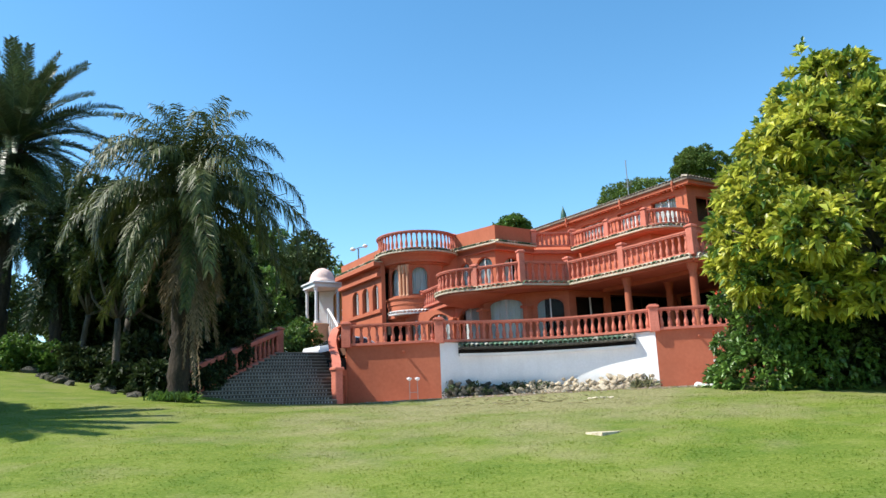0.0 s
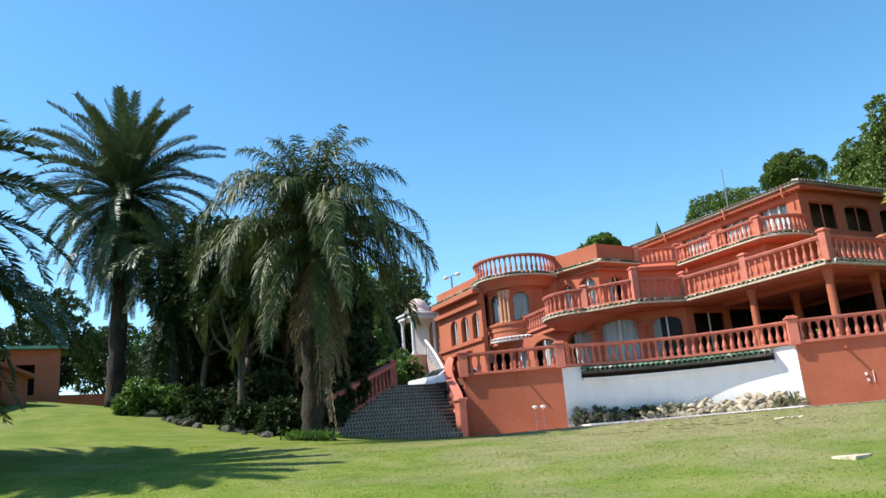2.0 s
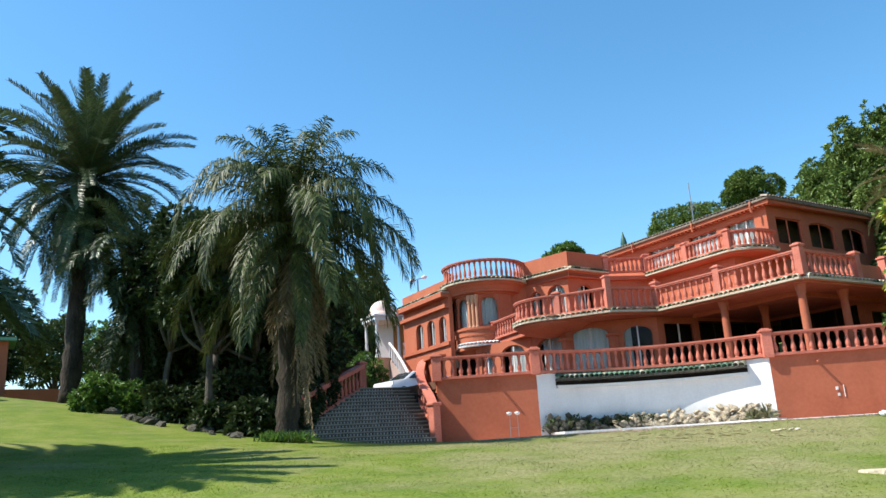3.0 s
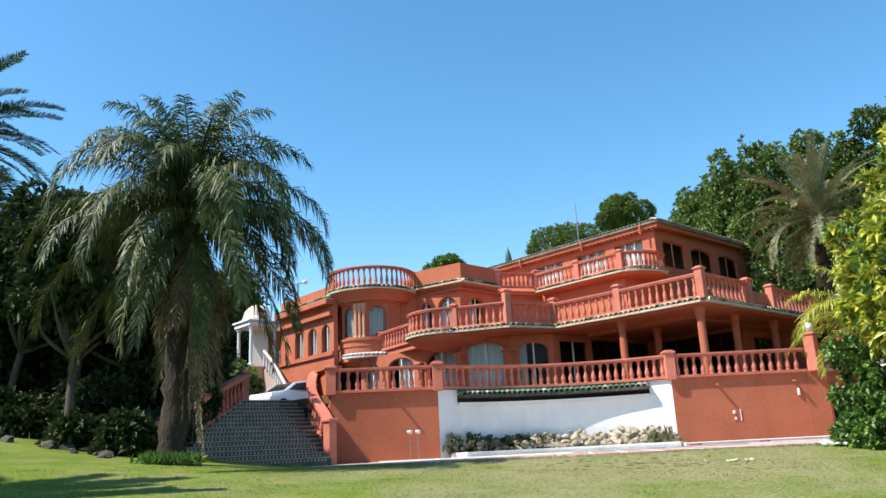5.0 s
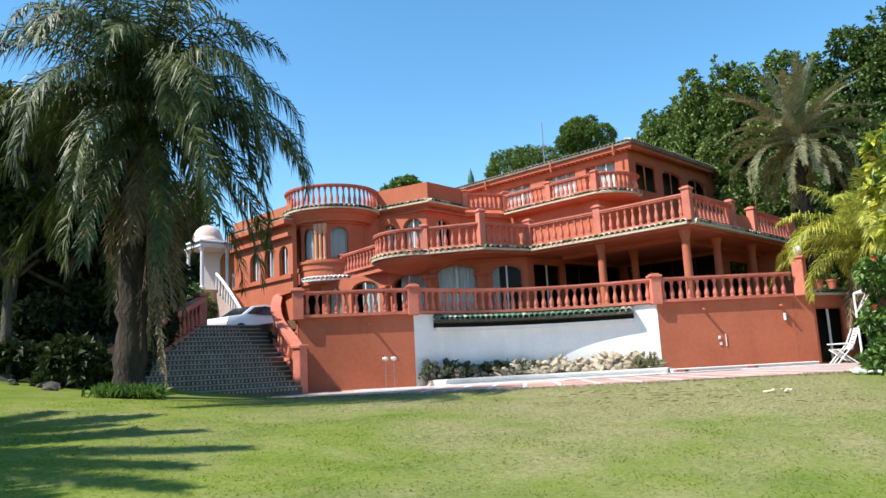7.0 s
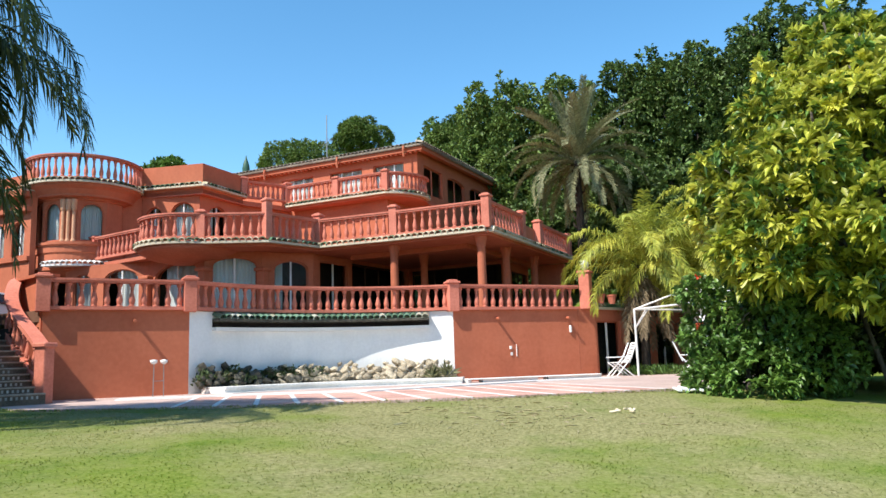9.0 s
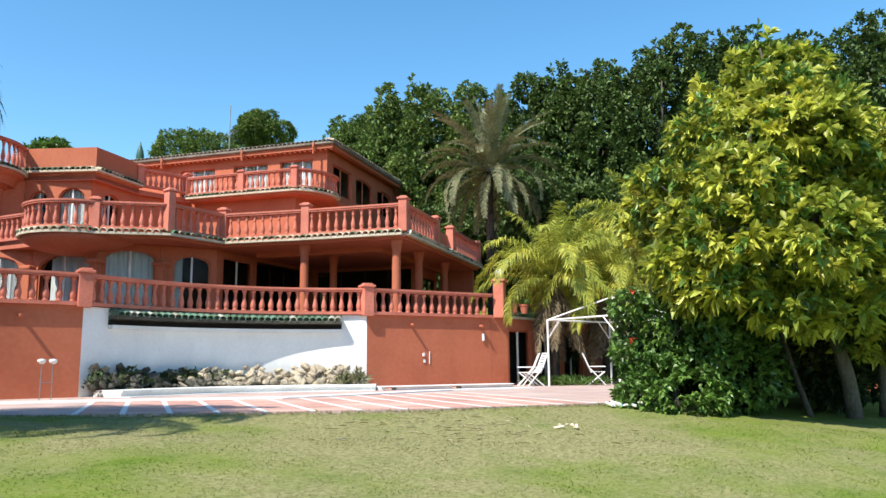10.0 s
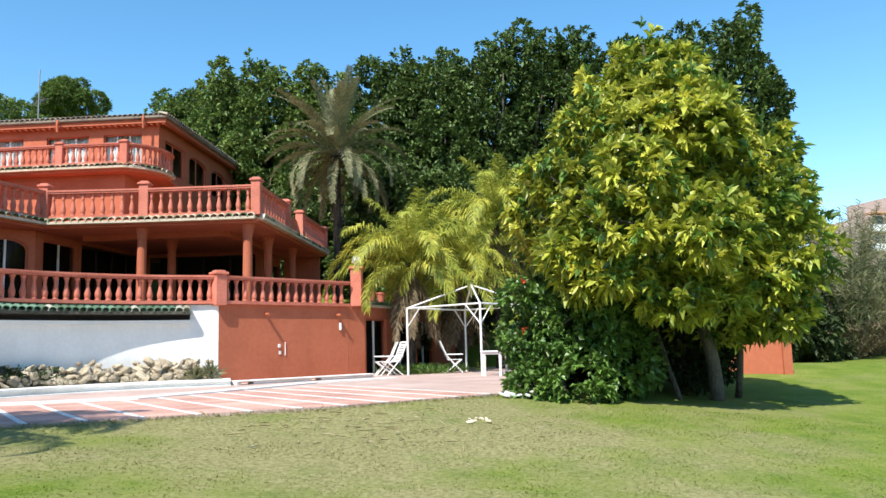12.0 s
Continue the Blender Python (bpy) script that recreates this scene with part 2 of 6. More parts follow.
def lawn_material(name, blade_like):
    m = bpy.data.materials.new(name)
    m.use_nodes = True
    t = m.node_tree
    b = next(n for n in t.nodes if n.type == "BSDF_PRINCIPLED")
    tc = t.nodes.new("ShaderNodeTexCoord")

    def noise_tex(scale, detail=4):
        n = t.nodes.new("ShaderNodeTexNoise")
        n.inputs["Scale"].default_value, n.inputs["Detail"].default_value = scale, detail
        n.inputs["Roughness"].default_value = 0.66
        t.links.new(tc.outputs["Object"], n.inputs["Vector"])
        return n.outputs[0]

    def ramp(src, stops):
        r = t.nodes.new("ShaderNodeValToRGB")
        r.color_ramp.elements[0].position, r.color_ramp.elements[0].color = stops[0][0], (*stops[0][1], 1)
        r.color_ramp.elements[1].position, r.color_ramp.elements[1].color = stops[-1][0], (*stops[-1][1], 1)
        for p, c in stops[1:-1]:
            r.color_ramp.elements.new(p).color = (*c, 1)
        t.links.new(src, r.inputs[0])
        return r.outputs[0]

    def mix(f, a, c):
        x = t.nodes.new("ShaderNodeMix")
        x.data_type = "RGBA"
        t.links.new(f, x.inputs[0])
        t.links.new(a, x.inputs[6])
        t.links.new(c, x.inputs[7])
        return x.outputs[2]

    green = ramp(noise_tex(0.9, 7), [(0.33, (0.070, 0.128, 0.009)), (0.5, (0.135, 0.182, 0.020)), (0.68, (0.215, 0.232, 0.055))])
    blade = ramp(noise_tex(22, 9), [(0.36, (0.045, 0.078, 0.008)), (0.5, (0.115, 0.165, 0.022)), (0.64, (0.27, 0.29, 0.09))])
    g1 = t.nodes.new("ShaderNodeMix")
    g1.data_type = "RGBA"
    g1.inputs[0].default_value = 0.36
    t.links.new(green, g1.inputs[6])
    t.links.new(blade, g1.inputs[7])
    dry = ramp(noise_tex(16, 9), [(0.35, (0.135, 0.125, 0.05)), (0.65, (0.33, 0.295, 0.15))])
    # dry patches: a broad chance pattern, strongest near the pool side of the lawn
    sep = t.nodes.new("ShaderNodeSeparateXYZ")
    t.links.new(tc.outputs["Object"], sep.inputs[0])
    d = t.nodes.new("ShaderNodeVectorMath")
    d.operation = "DISTANCE"
    d.inputs[1].default_value = (10.8, 14.6, 1.3)
    t.links.new(tc.outputs["Object"], d.inputs[0])
    near = t.nodes.new("ShaderNodeMapRange")
    near.inputs["From Min"].default_value, near.inputs["From Max"].default_value = 1.0, 10.0
    near.inputs["To Min"].default_value, near.inputs["To Max"].default_value = 0.30, -0.06
    t.links.new(d.outputs["Value"], near.inputs[0])
    s = t.nodes.new("ShaderNodeMath")
    t.links.new(noise_tex(0.55, 6), s.inputs[0])
    t.links.new(near.outputs[0], s.inputs[1])
    f = t.nodes.new("ShaderNodeMapRange")
    f.inputs["From Min"].default_value, f.inputs["From Max"].default_value, f.inputs["To Max"].default_value = 0.46, 0.76, 0.85
    t.links.new(s.outputs[0], f.inputs[0])
    col = mix(f.outputs[0], g1.outputs[2], dry)
    t.links.new(col, b.inputs["Base Color"])
    b.inputs["Roughness"].default_value = 0.9
    b.inputs["Specular IOR Level"].default_value = 0.15
    if blade_like:
        # thin blades let light through
        tr, ms = t.nodes.new("ShaderNodeBsdfTranslucent"), t.nodes.new("ShaderNodeMixShader")
        ms.inputs[0].default_value = 0.6
        pale = t.nodes.new("ShaderNodeHueSaturation")
        pale.inputs["Value"].default_value = 1.45
        t.links.new(col, pale.inputs["Color"])
        t.links.new(pale.outputs[0], b.inputs["Base Color"])
        t.links.new(pale.outputs[0], tr.inputs[0])
        t.links.new(b.outputs[0], ms.inputs[1])
        t.links.new(tr.outputs[0], ms.inputs[2])
        out = next(n for n in t.nodes if n.type == "OUTPUT_MATERIAL")
        t.links.new(ms.outputs[0], out.inputs[0])
        return m
    bp = t.nodes.new("ShaderNodeBump")
    bp.inputs["Strength"].default_value, bp.inputs["Distance"].default_value = 0.5, 0.012
    t.links.new(noise_tex(70, 6), bp.inputs["Height"])
    t.links.new(bp.outputs[0], b.inputs["Normal"])
    return m


M_LAWN = lawn_material("lawn_grass", False)
M_LAWN_BLADE = lawn_material("lawn_blades", True)

# ---- mesh helpers ----
def mesh_from(bm, name, material, smooth=False):
    me = bpy.data.meshes.new(name)
    bmesh.ops.recalc_face_normals(bm, faces=bm.faces)
    bm.to_mesh(me)
    bm.free()
    for m in material if isinstance(material, (list, tuple)) else [material]:
        me.materials.append(m)
    if smooth:
        for p in me.polygons:
            p.use_smooth = True
    return me


def part(name, bm, material, parent=None, label="", smooth=False):
    ob = new(name, mesh_from(bm, name, material, smooth))
    if parent:
        ob.parent = parent
    if label:
        tagged(ob, label)
    return ob


def raw(name, verts, faces, material, parent=None, smooth=False):
    me = bpy.data.meshes.new(name)
    me.from_pydata([tuple(v) for v in verts], [], faces)
    me.materials.append(material)
    if smooth:
        for p in me.polygons:
            p.use_smooth = True
    ob = new(name, me)
    if parent:
        ob.parent = parent
    return ob


def thing(name, label, category, at=(0, 0, 0), turn=0.0, group="", kind=""):
    ob = new(name)
    ob.matrix_world = pose(*at, 0, 0, turn)
    return tagged(ob, label, category, group, kind)


def box(bm, lo, hi, bevel=0.0, m=None):
    vs = [bm.verts.new((x, y, z)) for x in (lo[0], hi[0]) for y in (lo[1], hi[1]) for z in (lo[2], hi[2])]
    fs = [bm.faces.new([vs[i] for i in f]) for f in ((0, 1, 3, 2), (4, 6, 7, 5), (0, 4, 5, 1), (2, 3, 7, 6), (0, 2, 6, 4), (1, 5, 7, 3))]
    if bevel:
        bmesh.ops.recalc_face_normals(bm, faces=fs)
        es = {e for f in fs for e in f.edges}
        r = bmesh.ops.bevel(bm, geom=list(es), offset=bevel, segments=1, affect="EDGES", profile=0.5)
        vs = list({v for f in r["faces"] for v in f.verts} | {v for v in vs if v.is_valid})
    if m is not None:
        bmesh.ops.transform(bm, matrix=m, verts=vs)
    return vs


def lathe(bm, profile, n=10, at=(0, 0, 0)):
    rings = []
    for r, z in profile:
        rings.append([bm.verts.new((at[0] + r * math.cos(2 * math.pi * i / n), at[1] + r * math.sin(2 * math.pi * i / n), at[2] + z)) for i in range(n)])
    for a, b in zip(rings, rings[1:]):
        for i in range(n):
            bm.faces.new((a[i], a[(i + 1) % n], b[(i + 1) % n], b[i]))
    bm.faces.new(rings[0][::-1])
    bm.faces.new(rings[-1])


def tube(bm, pts, radii, n=6):
    """A round bar along points."""
    rings = []
    pts = [Vector(p) for p in pts]
    for i, p in enumerate(pts):
        d = (pts[min(i + 1, len(pts) - 1)] - pts[max(i - 1, 0)]).normalized()
        a = d.cross(Vector((0, 0, 1)) if abs(d.z) < 0.9 else Vector((1, 0, 0))).normalized()
        b = d.cross(a)
        r = radii[i] if isinstance(radii, (list, tuple)) else radii
        rings.append([bm.verts.new(p + r * (a * math.cos(2 * math.pi * k / n) + b * math.sin(2 * math.pi * k / n))) for k in range(n)])
    for a, b in zip(rings, rings[1:]):
        for k in range(n):
            bm.faces.new((a[k], a[(k + 1) % n], b[(k + 1) % n], b[k]))
    bm.faces.new(rings[0][::-1])
    bm.faces.new(rings[-1])


def prism(bm, poly, z0, z1):
    """A slab with the outline poly (x, y)."""
    a = [bm.verts.new((x, y, z0)) for x, y in poly]
    b = [bm.verts.new((x, y, z1)) for x, y in poly]
    bm.faces.new(a[::-1])
    bm.faces.new(b)
    for i in range(len(poly)):
        j = (i + 1) % len(poly)
        bm.faces.new((a[i], a[j], b[j], b[i]))


def arc(c, r, a0, a1, n):
    return [(c[0] + r * math.cos(radians(a0 + (a1 - a0) * i / n)), c[1] + r * math.sin(radians(a0 + (a1 - a0) * i / n))) for i in range(n + 1)]


def bulge(a, b, sag, n):
    """Points of an arc from a to b that swings sag metres to the left of the way from a to b."""
    a, b = Vector(a), Vector(b)
    h = (b - a).length / 2
    R = (h * h + sag * sag) / (2 * abs(sag))
    d = (b - a).normalized()
    left = Vector((-d.y, d.x)) * (1 if sag > 0 else -1)
    c = (a + b) / 2 + left * (abs(sag) - R)
    half = math.asin(min(1, h / R))
    return [tuple(c + left * R * math.cos(t) + d * R * math.sin(t)) for t in [half * (-1 + 2 * i / n) for i in range(n + 1)]]


def offset(pts, d):
    """The line shifted d metres to its left."""
    out = []
    for i, p in enumerate(pts):
        p = Vector(p[:2])
        ns = []
        for q, r in ((i - 1, i), (i, i + 1)):
            if q >= 0 and r < len(pts):
                e = (Vector(pts[r][:2]) - Vector(pts[q][:2])).normalized()
                ns.append(Vector((-e.y, e.x)))
        n = sum(ns, Vector((0, 0))).normalized()
        out.append(tuple(p + n * d / max(0.5, n.dot(ns[0]))))
    return out


def ribbon(bm, pts, d0, d1, z0, z1):
    """A bar of rectangular section that follows the line, between offsets d0 and d1 to its left."""
    a, b = offset(pts, d0), offset(pts, d1)
    rows = [[bm.verts.new((*p, z)) for p in q] for q in (a, b) for z in (z0, z1)]
    lo_a, hi_a, lo_b, hi_b = rows
    for i in range(len(pts) - 1):
        for u, v in ((lo_a, hi_a), (hi_a, hi_b), (hi_b, lo_b), (lo_b, lo_a)):
            bm.faces.new((u[i], u[i + 1], v[i + 1], v[i]))
    for i in (0, -1):
        bm.faces.new((lo_a[i], hi_a[i], hi_b[i], lo_b[i]))


def along(pts, step, margin=0.0):
    """Evenly spread places on a line: point, direction."""
    pts = [Vector(p[:2]) for p in pts]
    lens = [(b - a).length for a, b in zip(pts, pts[1:])]
    total = sum(lens) - 2 * margin
    n = max(1, round(total / step))
    out = []
    for k in range(n):
        s = margin + total * (k + 0.5) / n
        for a, b, L in zip(pts, pts[1:], lens):
            if s <= L or b is pts[-1]:
                out.append((a + (b - a) * s / L, (b - a).normalized()))
                break
            s -= L
    return out


def outline(u0, u1, v0, v1, rise, n=8):
    """An opening's outline: straight sides, and a top that rises in an arch."""
    if rise <= 0:
        return [(u0, v0), (u1, v0), (u1, v1), (u0, v1)]
    c, w = (u0 + u1) / 2, (u1 - u0) / 2
    top = [(c + w * math.cos(math.pi * i / n), v1 - rise + rise * math.sin(math.pi * i / n)) for i in range(n + 1)]
    return [(u0, v0), (u1, v0)] + top


def wall_frame(a, b):
    """The matrix that carries (u along the wall, v up, w out to the wall's right) into the world."""
    a, b = Vector((*a, 0)), Vector((*b, 0))
    d = (b - a).normalized()
    out = Vector((d.y, -d.x, 0))
    return Matrix(((d.x, 0, out.x, a.x), (d.y, 0, out.y, a.y), (0, 1, 0, 0), (0, 0, 0, 1)))


def wall(name, a, b, z0, z1, openings=(), thick=0.25, material=None, parent=None, label=""):
    """A wall from a to b; its face lies to the right of that way. openings: (u0, u1, v0, v1, rise)."""
    L = (Vector(b) - Vector(a)).length
    bm = bmesh.new()
    loops = [[(0.004, z0), (L - 0.004, z0), (L - 0.004, z1), (0.004, z1)]] + [outline(*o) for o in openings]
    edges = []
    for lp in loops:
        vs = [bm.verts.new((u, v, 0)) for u, v in lp]
        edges += [bm.edges.new((vs[i], vs[(i + 1) % len(vs)])) for i in range(len(vs))]
    bmesh.ops.triangle_fill(bm, use_beauty=True, edges=edges)
    r = bmesh.ops.extrude_face_region(bm, geom=list(bm.faces))
    bmesh.ops.translate(bm, vec=(0, 0, -thick), verts=[g for g in r["geom"] if isinstance(g, bmesh.types.BMVert)])
    bmesh.ops.transform(bm, matrix=wall_frame(a, b), verts=bm.verts)
    return part(name, bm, material or M_RED, parent, label)


def window(parent, a, b, u0, u1, v0, v1, rise, curtain=0.0, mullions=1, deep=0.12, frame_mat=None, glass=True, dark=True):
    """A glazed opening in the wall from a to b: frame, panes, a curtain over part of its width."""
    m = wall_frame(a, b)
    bm = bmesh.new()
    lp = outline(u0, u1, v0, v1, rise)
    w = 0.055
    cu, cv = (u0 + u1) / 2, (v0 + v1) / 2
    inner = [(cu + (u - cu) * (1 - 2 * w / (u1 - u0)), cv + (v - cv) * (1 - 2 * w / (v1 - v0))) for u, v in lp]
    for z in (-deep, -deep - 0.06):
        ring = [[bm.verts.new((u, v, z)) for u, v in q] for q in (lp, inner)]
        for i in range(len(lp)):
            j = (i + 1) % len(lp)
            bm.faces.new((ring[0][i], ring[0][j], ring[1][j], ring[1][i]))
    bmesh.ops.transform(bm, matrix=m, verts=bm.verts)
    fr = part("window", bm, frame_mat or M_RED, parent)
    for k in range(1, mullions + 1):
        u = u0 + (u1 - u0) * k / (mullions + 1)
        bm = bmesh.new()
        box(bm, (u - 0.03, v0 + w, -deep - 0.05), (u + 0.03, v1 - w, -deep + 0.01))
        bmesh.ops.transform(bm, matrix=m, verts=bm.verts)
        part("mullion", bm, frame_mat or M_TRIM, fr)
    for k in range(mullions + 1):
        p0, p1 = u0 + (u1 - u0) * k / (mullions + 1), u0 + (u1 - u0) * (k + 1) / (mullions + 1)
        bm = bmesh.new()
        seen = []
        for u, v in inner:
            q = (round(min(max(u, p0), p1), 3), round(v, 3))
            if q not in seen:
                seen.append(q)
        bm.faces.new([bm.verts.new((u, v, -deep - 0.03)) for u, v in seen])
        bmesh.ops.transform(bm, matrix=m, verts=bm.verts)
        if glass:
            me = bpy.data.meshes.new("pane")
            bm.to_mesh(me)
            bm.free()
            me.materials.append(M_GLASS)
            g = new("pane", me)
            g.parent = fr
            g.visible_shadow = False
        else:
            bm.free()
    if curtain:
        bm = bmesh.new()
        n = 40
        w0, w1 = (u0, u0 + (u1 - u0) * curtain) if curtain > 0 else (u1 + (u1 - u0) * curtain, u1)
        cols = [[bm.verts.new((w0 + (w1 - w0) * i / n, v, -deep - 0.22 + 0.045 * math.sin(i * 1.7) + 0.02 * math.sin(i * 0.6))) for v in (v0 - 0.05, v1 + 0.05)] for i in range(n + 1)]
        for p, q in zip(cols, cols[1:]):
            bm.faces.new((p[0], q[0], q[1], p[1]))
        bmesh.ops.transform(bm, matrix=m, verts=bm.verts)
        part("curtain", bm, M_CURTAIN, fr, "pale hanging curtain behind the glass", smooth=True)
    return fr


BALUSTERS = {}


def baluster_mesh(h):
    key = round(h, 2)
    if key not in BALUSTERS:
        bm = bmesh.new()
        prof = [(0.075, 0), (0.075, 0.05), (0.05, 0.07), (0.062, 0.11), (0.072, 0.20), (0.078, 0.30), (0.055, 0.46), (0.038, 0.62), (0.034, 0.72), (0.056, 0.76), (0.036, 0.80), (0.058, 0.88), (0.07, 0.94), (0.07, 1.0)]
        lathe(bm, [(r * 1.12, z * h) for r, z in prof], 8)
        BALUSTERS[key] = mesh_from(bm, "baluster", M_RED_BAL, True)
    return BALUSTERS[key]


def balustrade(parent, pts, z, h=0.95, posts=(), post_h=1.05, step=0.3, label="terracotta-painted balustrade with turned balusters", ball=(), post_w=0.3, mat_=None, rise=0.0):
    """Kerb, turned balusters, rail and square posts along a line at height z. rise: how far the line climbs to its end."""
    bm = bmesh.new()
    ribbon(bm, pts, -0.11, 0.11, z, z + 0.09)
    ribbon(bm, pts, -0.12, 0.12, z + h - 0.11, z + h - 0.02)
    ribbon(bm, pts, -0.145, 0.145, z + h - 0.055, z + h)
    L = sum((Vector(b) - Vector(a)).length for a, b in zip(pts, pts[1:]))
    ob = part("balustrade", bm, mat_ or M_RED_BAL, parent, label)
    me = baluster_mesh(h - 0.2)
    marks = [Vector(pts[i]) for i in posts]
    for p, d in along(pts, step, 0.12):
        if any((p - q).length < 0.2 for q in marks):
            continue
        b = new("baluster", me)
        b.parent = ob
        b.location = (p.x, p.y, z + 0.09)
    for i in posts:
        p = Vector(pts[i])
        q = Vector(pts[i + 1] if i + 1 < len(pts) and i >= 0 else pts[i - 1])
        d = (q - p).normalized()
        m = Matrix.Translation((p.x, p.y, z)) @ Matrix.Rotation(math.atan2(d.y, d.x), 4, "Z")
        bm = bmesh.new()
        w = post_w / 2
        box(bm, (-w, -w, -0.05), (w, w, post_h - 0.08), 0.012)
        box(bm, (-w - 0.045, -w - 0.045, post_h - 0.08), (w + 0.045, w + 0.045, post_h), 0.02)
        box(bm, (-w + 0.02, -w + 0.02, post_h - 0.01), (w - 0.02, w - 0.02, post_h + 0.05), 0.02)
        if i in ball:
            lathe(bm, [(0.03, post_h + 0.04), (0.10, post_h + 0.10), (0.13, post_h + 0.17), (0.10, post_h + 0.24), (0.02, post_h + 0.29)], 10)
        bmesh.ops.transform(bm, matrix=m, verts=bm.verts)
        part("post", bm, mat_ or M_RED_BAL, ob)
    return ob


def tile_bm(r=0.125, length=0.42, n=6):
    """One barrel tile: its mouth at the origin, running back along +y and rising."""
    bm = bmesh.new()
    rows = []
    for y, z, k in ((0, 0, 1.0), (length, 0.12, 0.85)):
        for rr in (r, r - 0.018):
            rows.append([bm.verts.new((k * rr * math.cos(math.pi * i / n), y, z + k * rr * math.sin(math.pi * i / n))) for i in range(n + 1)])
    o0, i0, o1, i1 = rows
    for i in range(n):
        bm.faces.new((o0[i], o0[i + 1], o1[i + 1], o1[i]))
        bm.faces.new((o0[i], i0[i], i0[i + 1], o0[i + 1]))
    return bm


TILE_MESH = mesh_from(tile_bm(), "roof_tile", M_TILE)
TILE_MESH_GREEN = mesh_from(tile_bm(), "roof_tile", M_TILE_GREEN)


def tile_row(parent, pts, z, out=0.12, step=0.2, single=False, name="tile_edge", label="row of green and cream glazed roof tiles", mat_tile=None, tile=None):
    """A kerb of barrel tiles that looks out over the right side of the line."""
    bm = bmesh.new()
    ribbon(bm, pts, -out + 0.03, 0.25, z - 0.06, z + 0.02)
    ob = part(name, bm, mat_tile or M_BED, parent, label)
    row = bmesh.new()
    src = tile_bm()
    src.verts.index_update()
    for p, d in along(pts, step):
        inward = Vector((-d.y, d.x))
        m = Matrix(((d.x, inward.x, 0, p.x - inward.x * out), (d.y, inward.y, 0, p.y - inward.y * out), (0, 0, 1, z + 0.01), (0, 0, 0, 1)))
        if single:
            t = new("roof_tile", tile or TILE_MESH)
            t.parent = ob
            t.matrix_local = m
        else:
            vs = [row.verts.new(m @ v.co) for v in src.verts]
            for f in src.faces:
                row.faces.new([vs[v.index] for v in f.verts])
    if not single:
        tagged(part("roof_tiles", row, mat_tile or M_TILE_J, ob), kind="stuff")
    else:
        row.free()
    src.free()
    return ob

# ---- ground ----
PATIO = 1.45      # level of the poolside paving
DECK = 3.74       # level of the terrace
PATIO_EDGE = [(17.2, 10.0), (14.5, 12.0), (12.1, 14.7), (10.35, 18.0), (9.55, 20.3), (9.0, 23.0), (9.3, 25.0)]


def edge_gap(x, y):
    """The distance to the paving's edge along the lawn."""
    best = 99.0
    for (ax, ay), (bx, by) in zip(PATIO_EDGE, PATIO_EDGE[1:]):
        dx, dy = bx - ax, by - ay
        k = max(0.0, min(1.0, ((x - ax) * dx + (y - ay) * dy) / (dx * dx + dy * dy)))
        best = min(best, math.hypot(x - ax - dx * k, y - ay - dy * k))
    return best


def lawn_z(x, y):
    """The lawn's height: it climbs gently towards the villa and the far trees."""
    u, v = max(-14.0, min(24.0, x)), max(-4.0, min(46.0, y))
    a = -0.48 + 0.0429 * u + 0.1002 * v + 0.0016 * u * u - 0.00093 * u * v + (0.076 * v * v * v - 1.098 * u * u * v - 0.639 * u * v * v) / 10000
    a += 0.2 * math.exp(-((x - 13) ** 2 + (y - 11) ** 2) / 20) - 0.34 * math.exp(-((x - 9.3) ** 2 + (y - 24.3) ** 2) / 16)
    a += 0.5 * math.exp(-((x - 1) ** 2 + (y - 34) ** 2) / 40)
    if 7 < x < 19 and 8 < y < 26:
        a += max(0.0, PATIO - 0.03 - a) * math.exp(-(edge_gap(x, y) / 0.9) ** 2)
    if x > 27:
        k = min(1.0, (x - 27) / 30)
        q = max(0.0, min(1.0, (y + 9) / 12))
        a += 9.0 * k * k * (3 - 2 * k) * q * q * (3 - 2 * q)
    return a


def inside_paving(x, y):
    """Under paving, terrace and house the earth lies a little lower."""
    if not (8 < x < 60 and 9 < y < 60):
        return False
    n, j, hit = [(17.2, 10.0)] + PATIO_EDGE[1:] + [(10.0, 30.0), (10.0, 60.0), (60.0, 60.0), (60.0, 12.0), (34.0, 10.0)], 0, False
    j = len(n) - 1
    for i in range(len(n)):
        if (n[i][1] > y) != (n[j][1] > y) and x < (n[j][0] - n[i][0]) * (y - n[i][1]) / (n[j][1] - n[i][1]) + n[i][0]:
            hit = not hit
        j = i
    return hit


def ground():
    def steps():
        v = [i * 0.5 for i in range(-30, 91)]
        lo, hi, d = v[0], v[-1], 0.8
        while hi < 1500:
            lo, hi = lo - d, hi + d
            v = [lo] + v + [hi]
            d *= 1.28
        return v
    xs, ys = steps(), steps()
    verts, faces = [], []
    for y in ys:
        for x in xs:
            z = lawn_z(x, y)
            z += 0.035 * noise.noise((x * 0.35, y * 0.35, 0)) + 0.012 * noise.noise((x * 1.7, y * 1.7, 3))
            if inside_paving(x, y) and x < 33:
                z = min(z, PATIO - (0.03 if edge_gap(x, y) < 0.75 else 0.16))
            verts.append((x, y, z))
    n = len(xs)
    for j in range(len(ys) - 1):
        for i in range(n - 1):
            faces.append((j * n + i, j * n + i + 1, (j + 1) * n + i + 1, (j + 1) * n + i))
    ob = raw("ground", verts, faces, M_LAWN, smooth=True)
    return tagged(ob, "sloping lawn with green, worn and dry patches", "lawn", kind="structure")


ground()

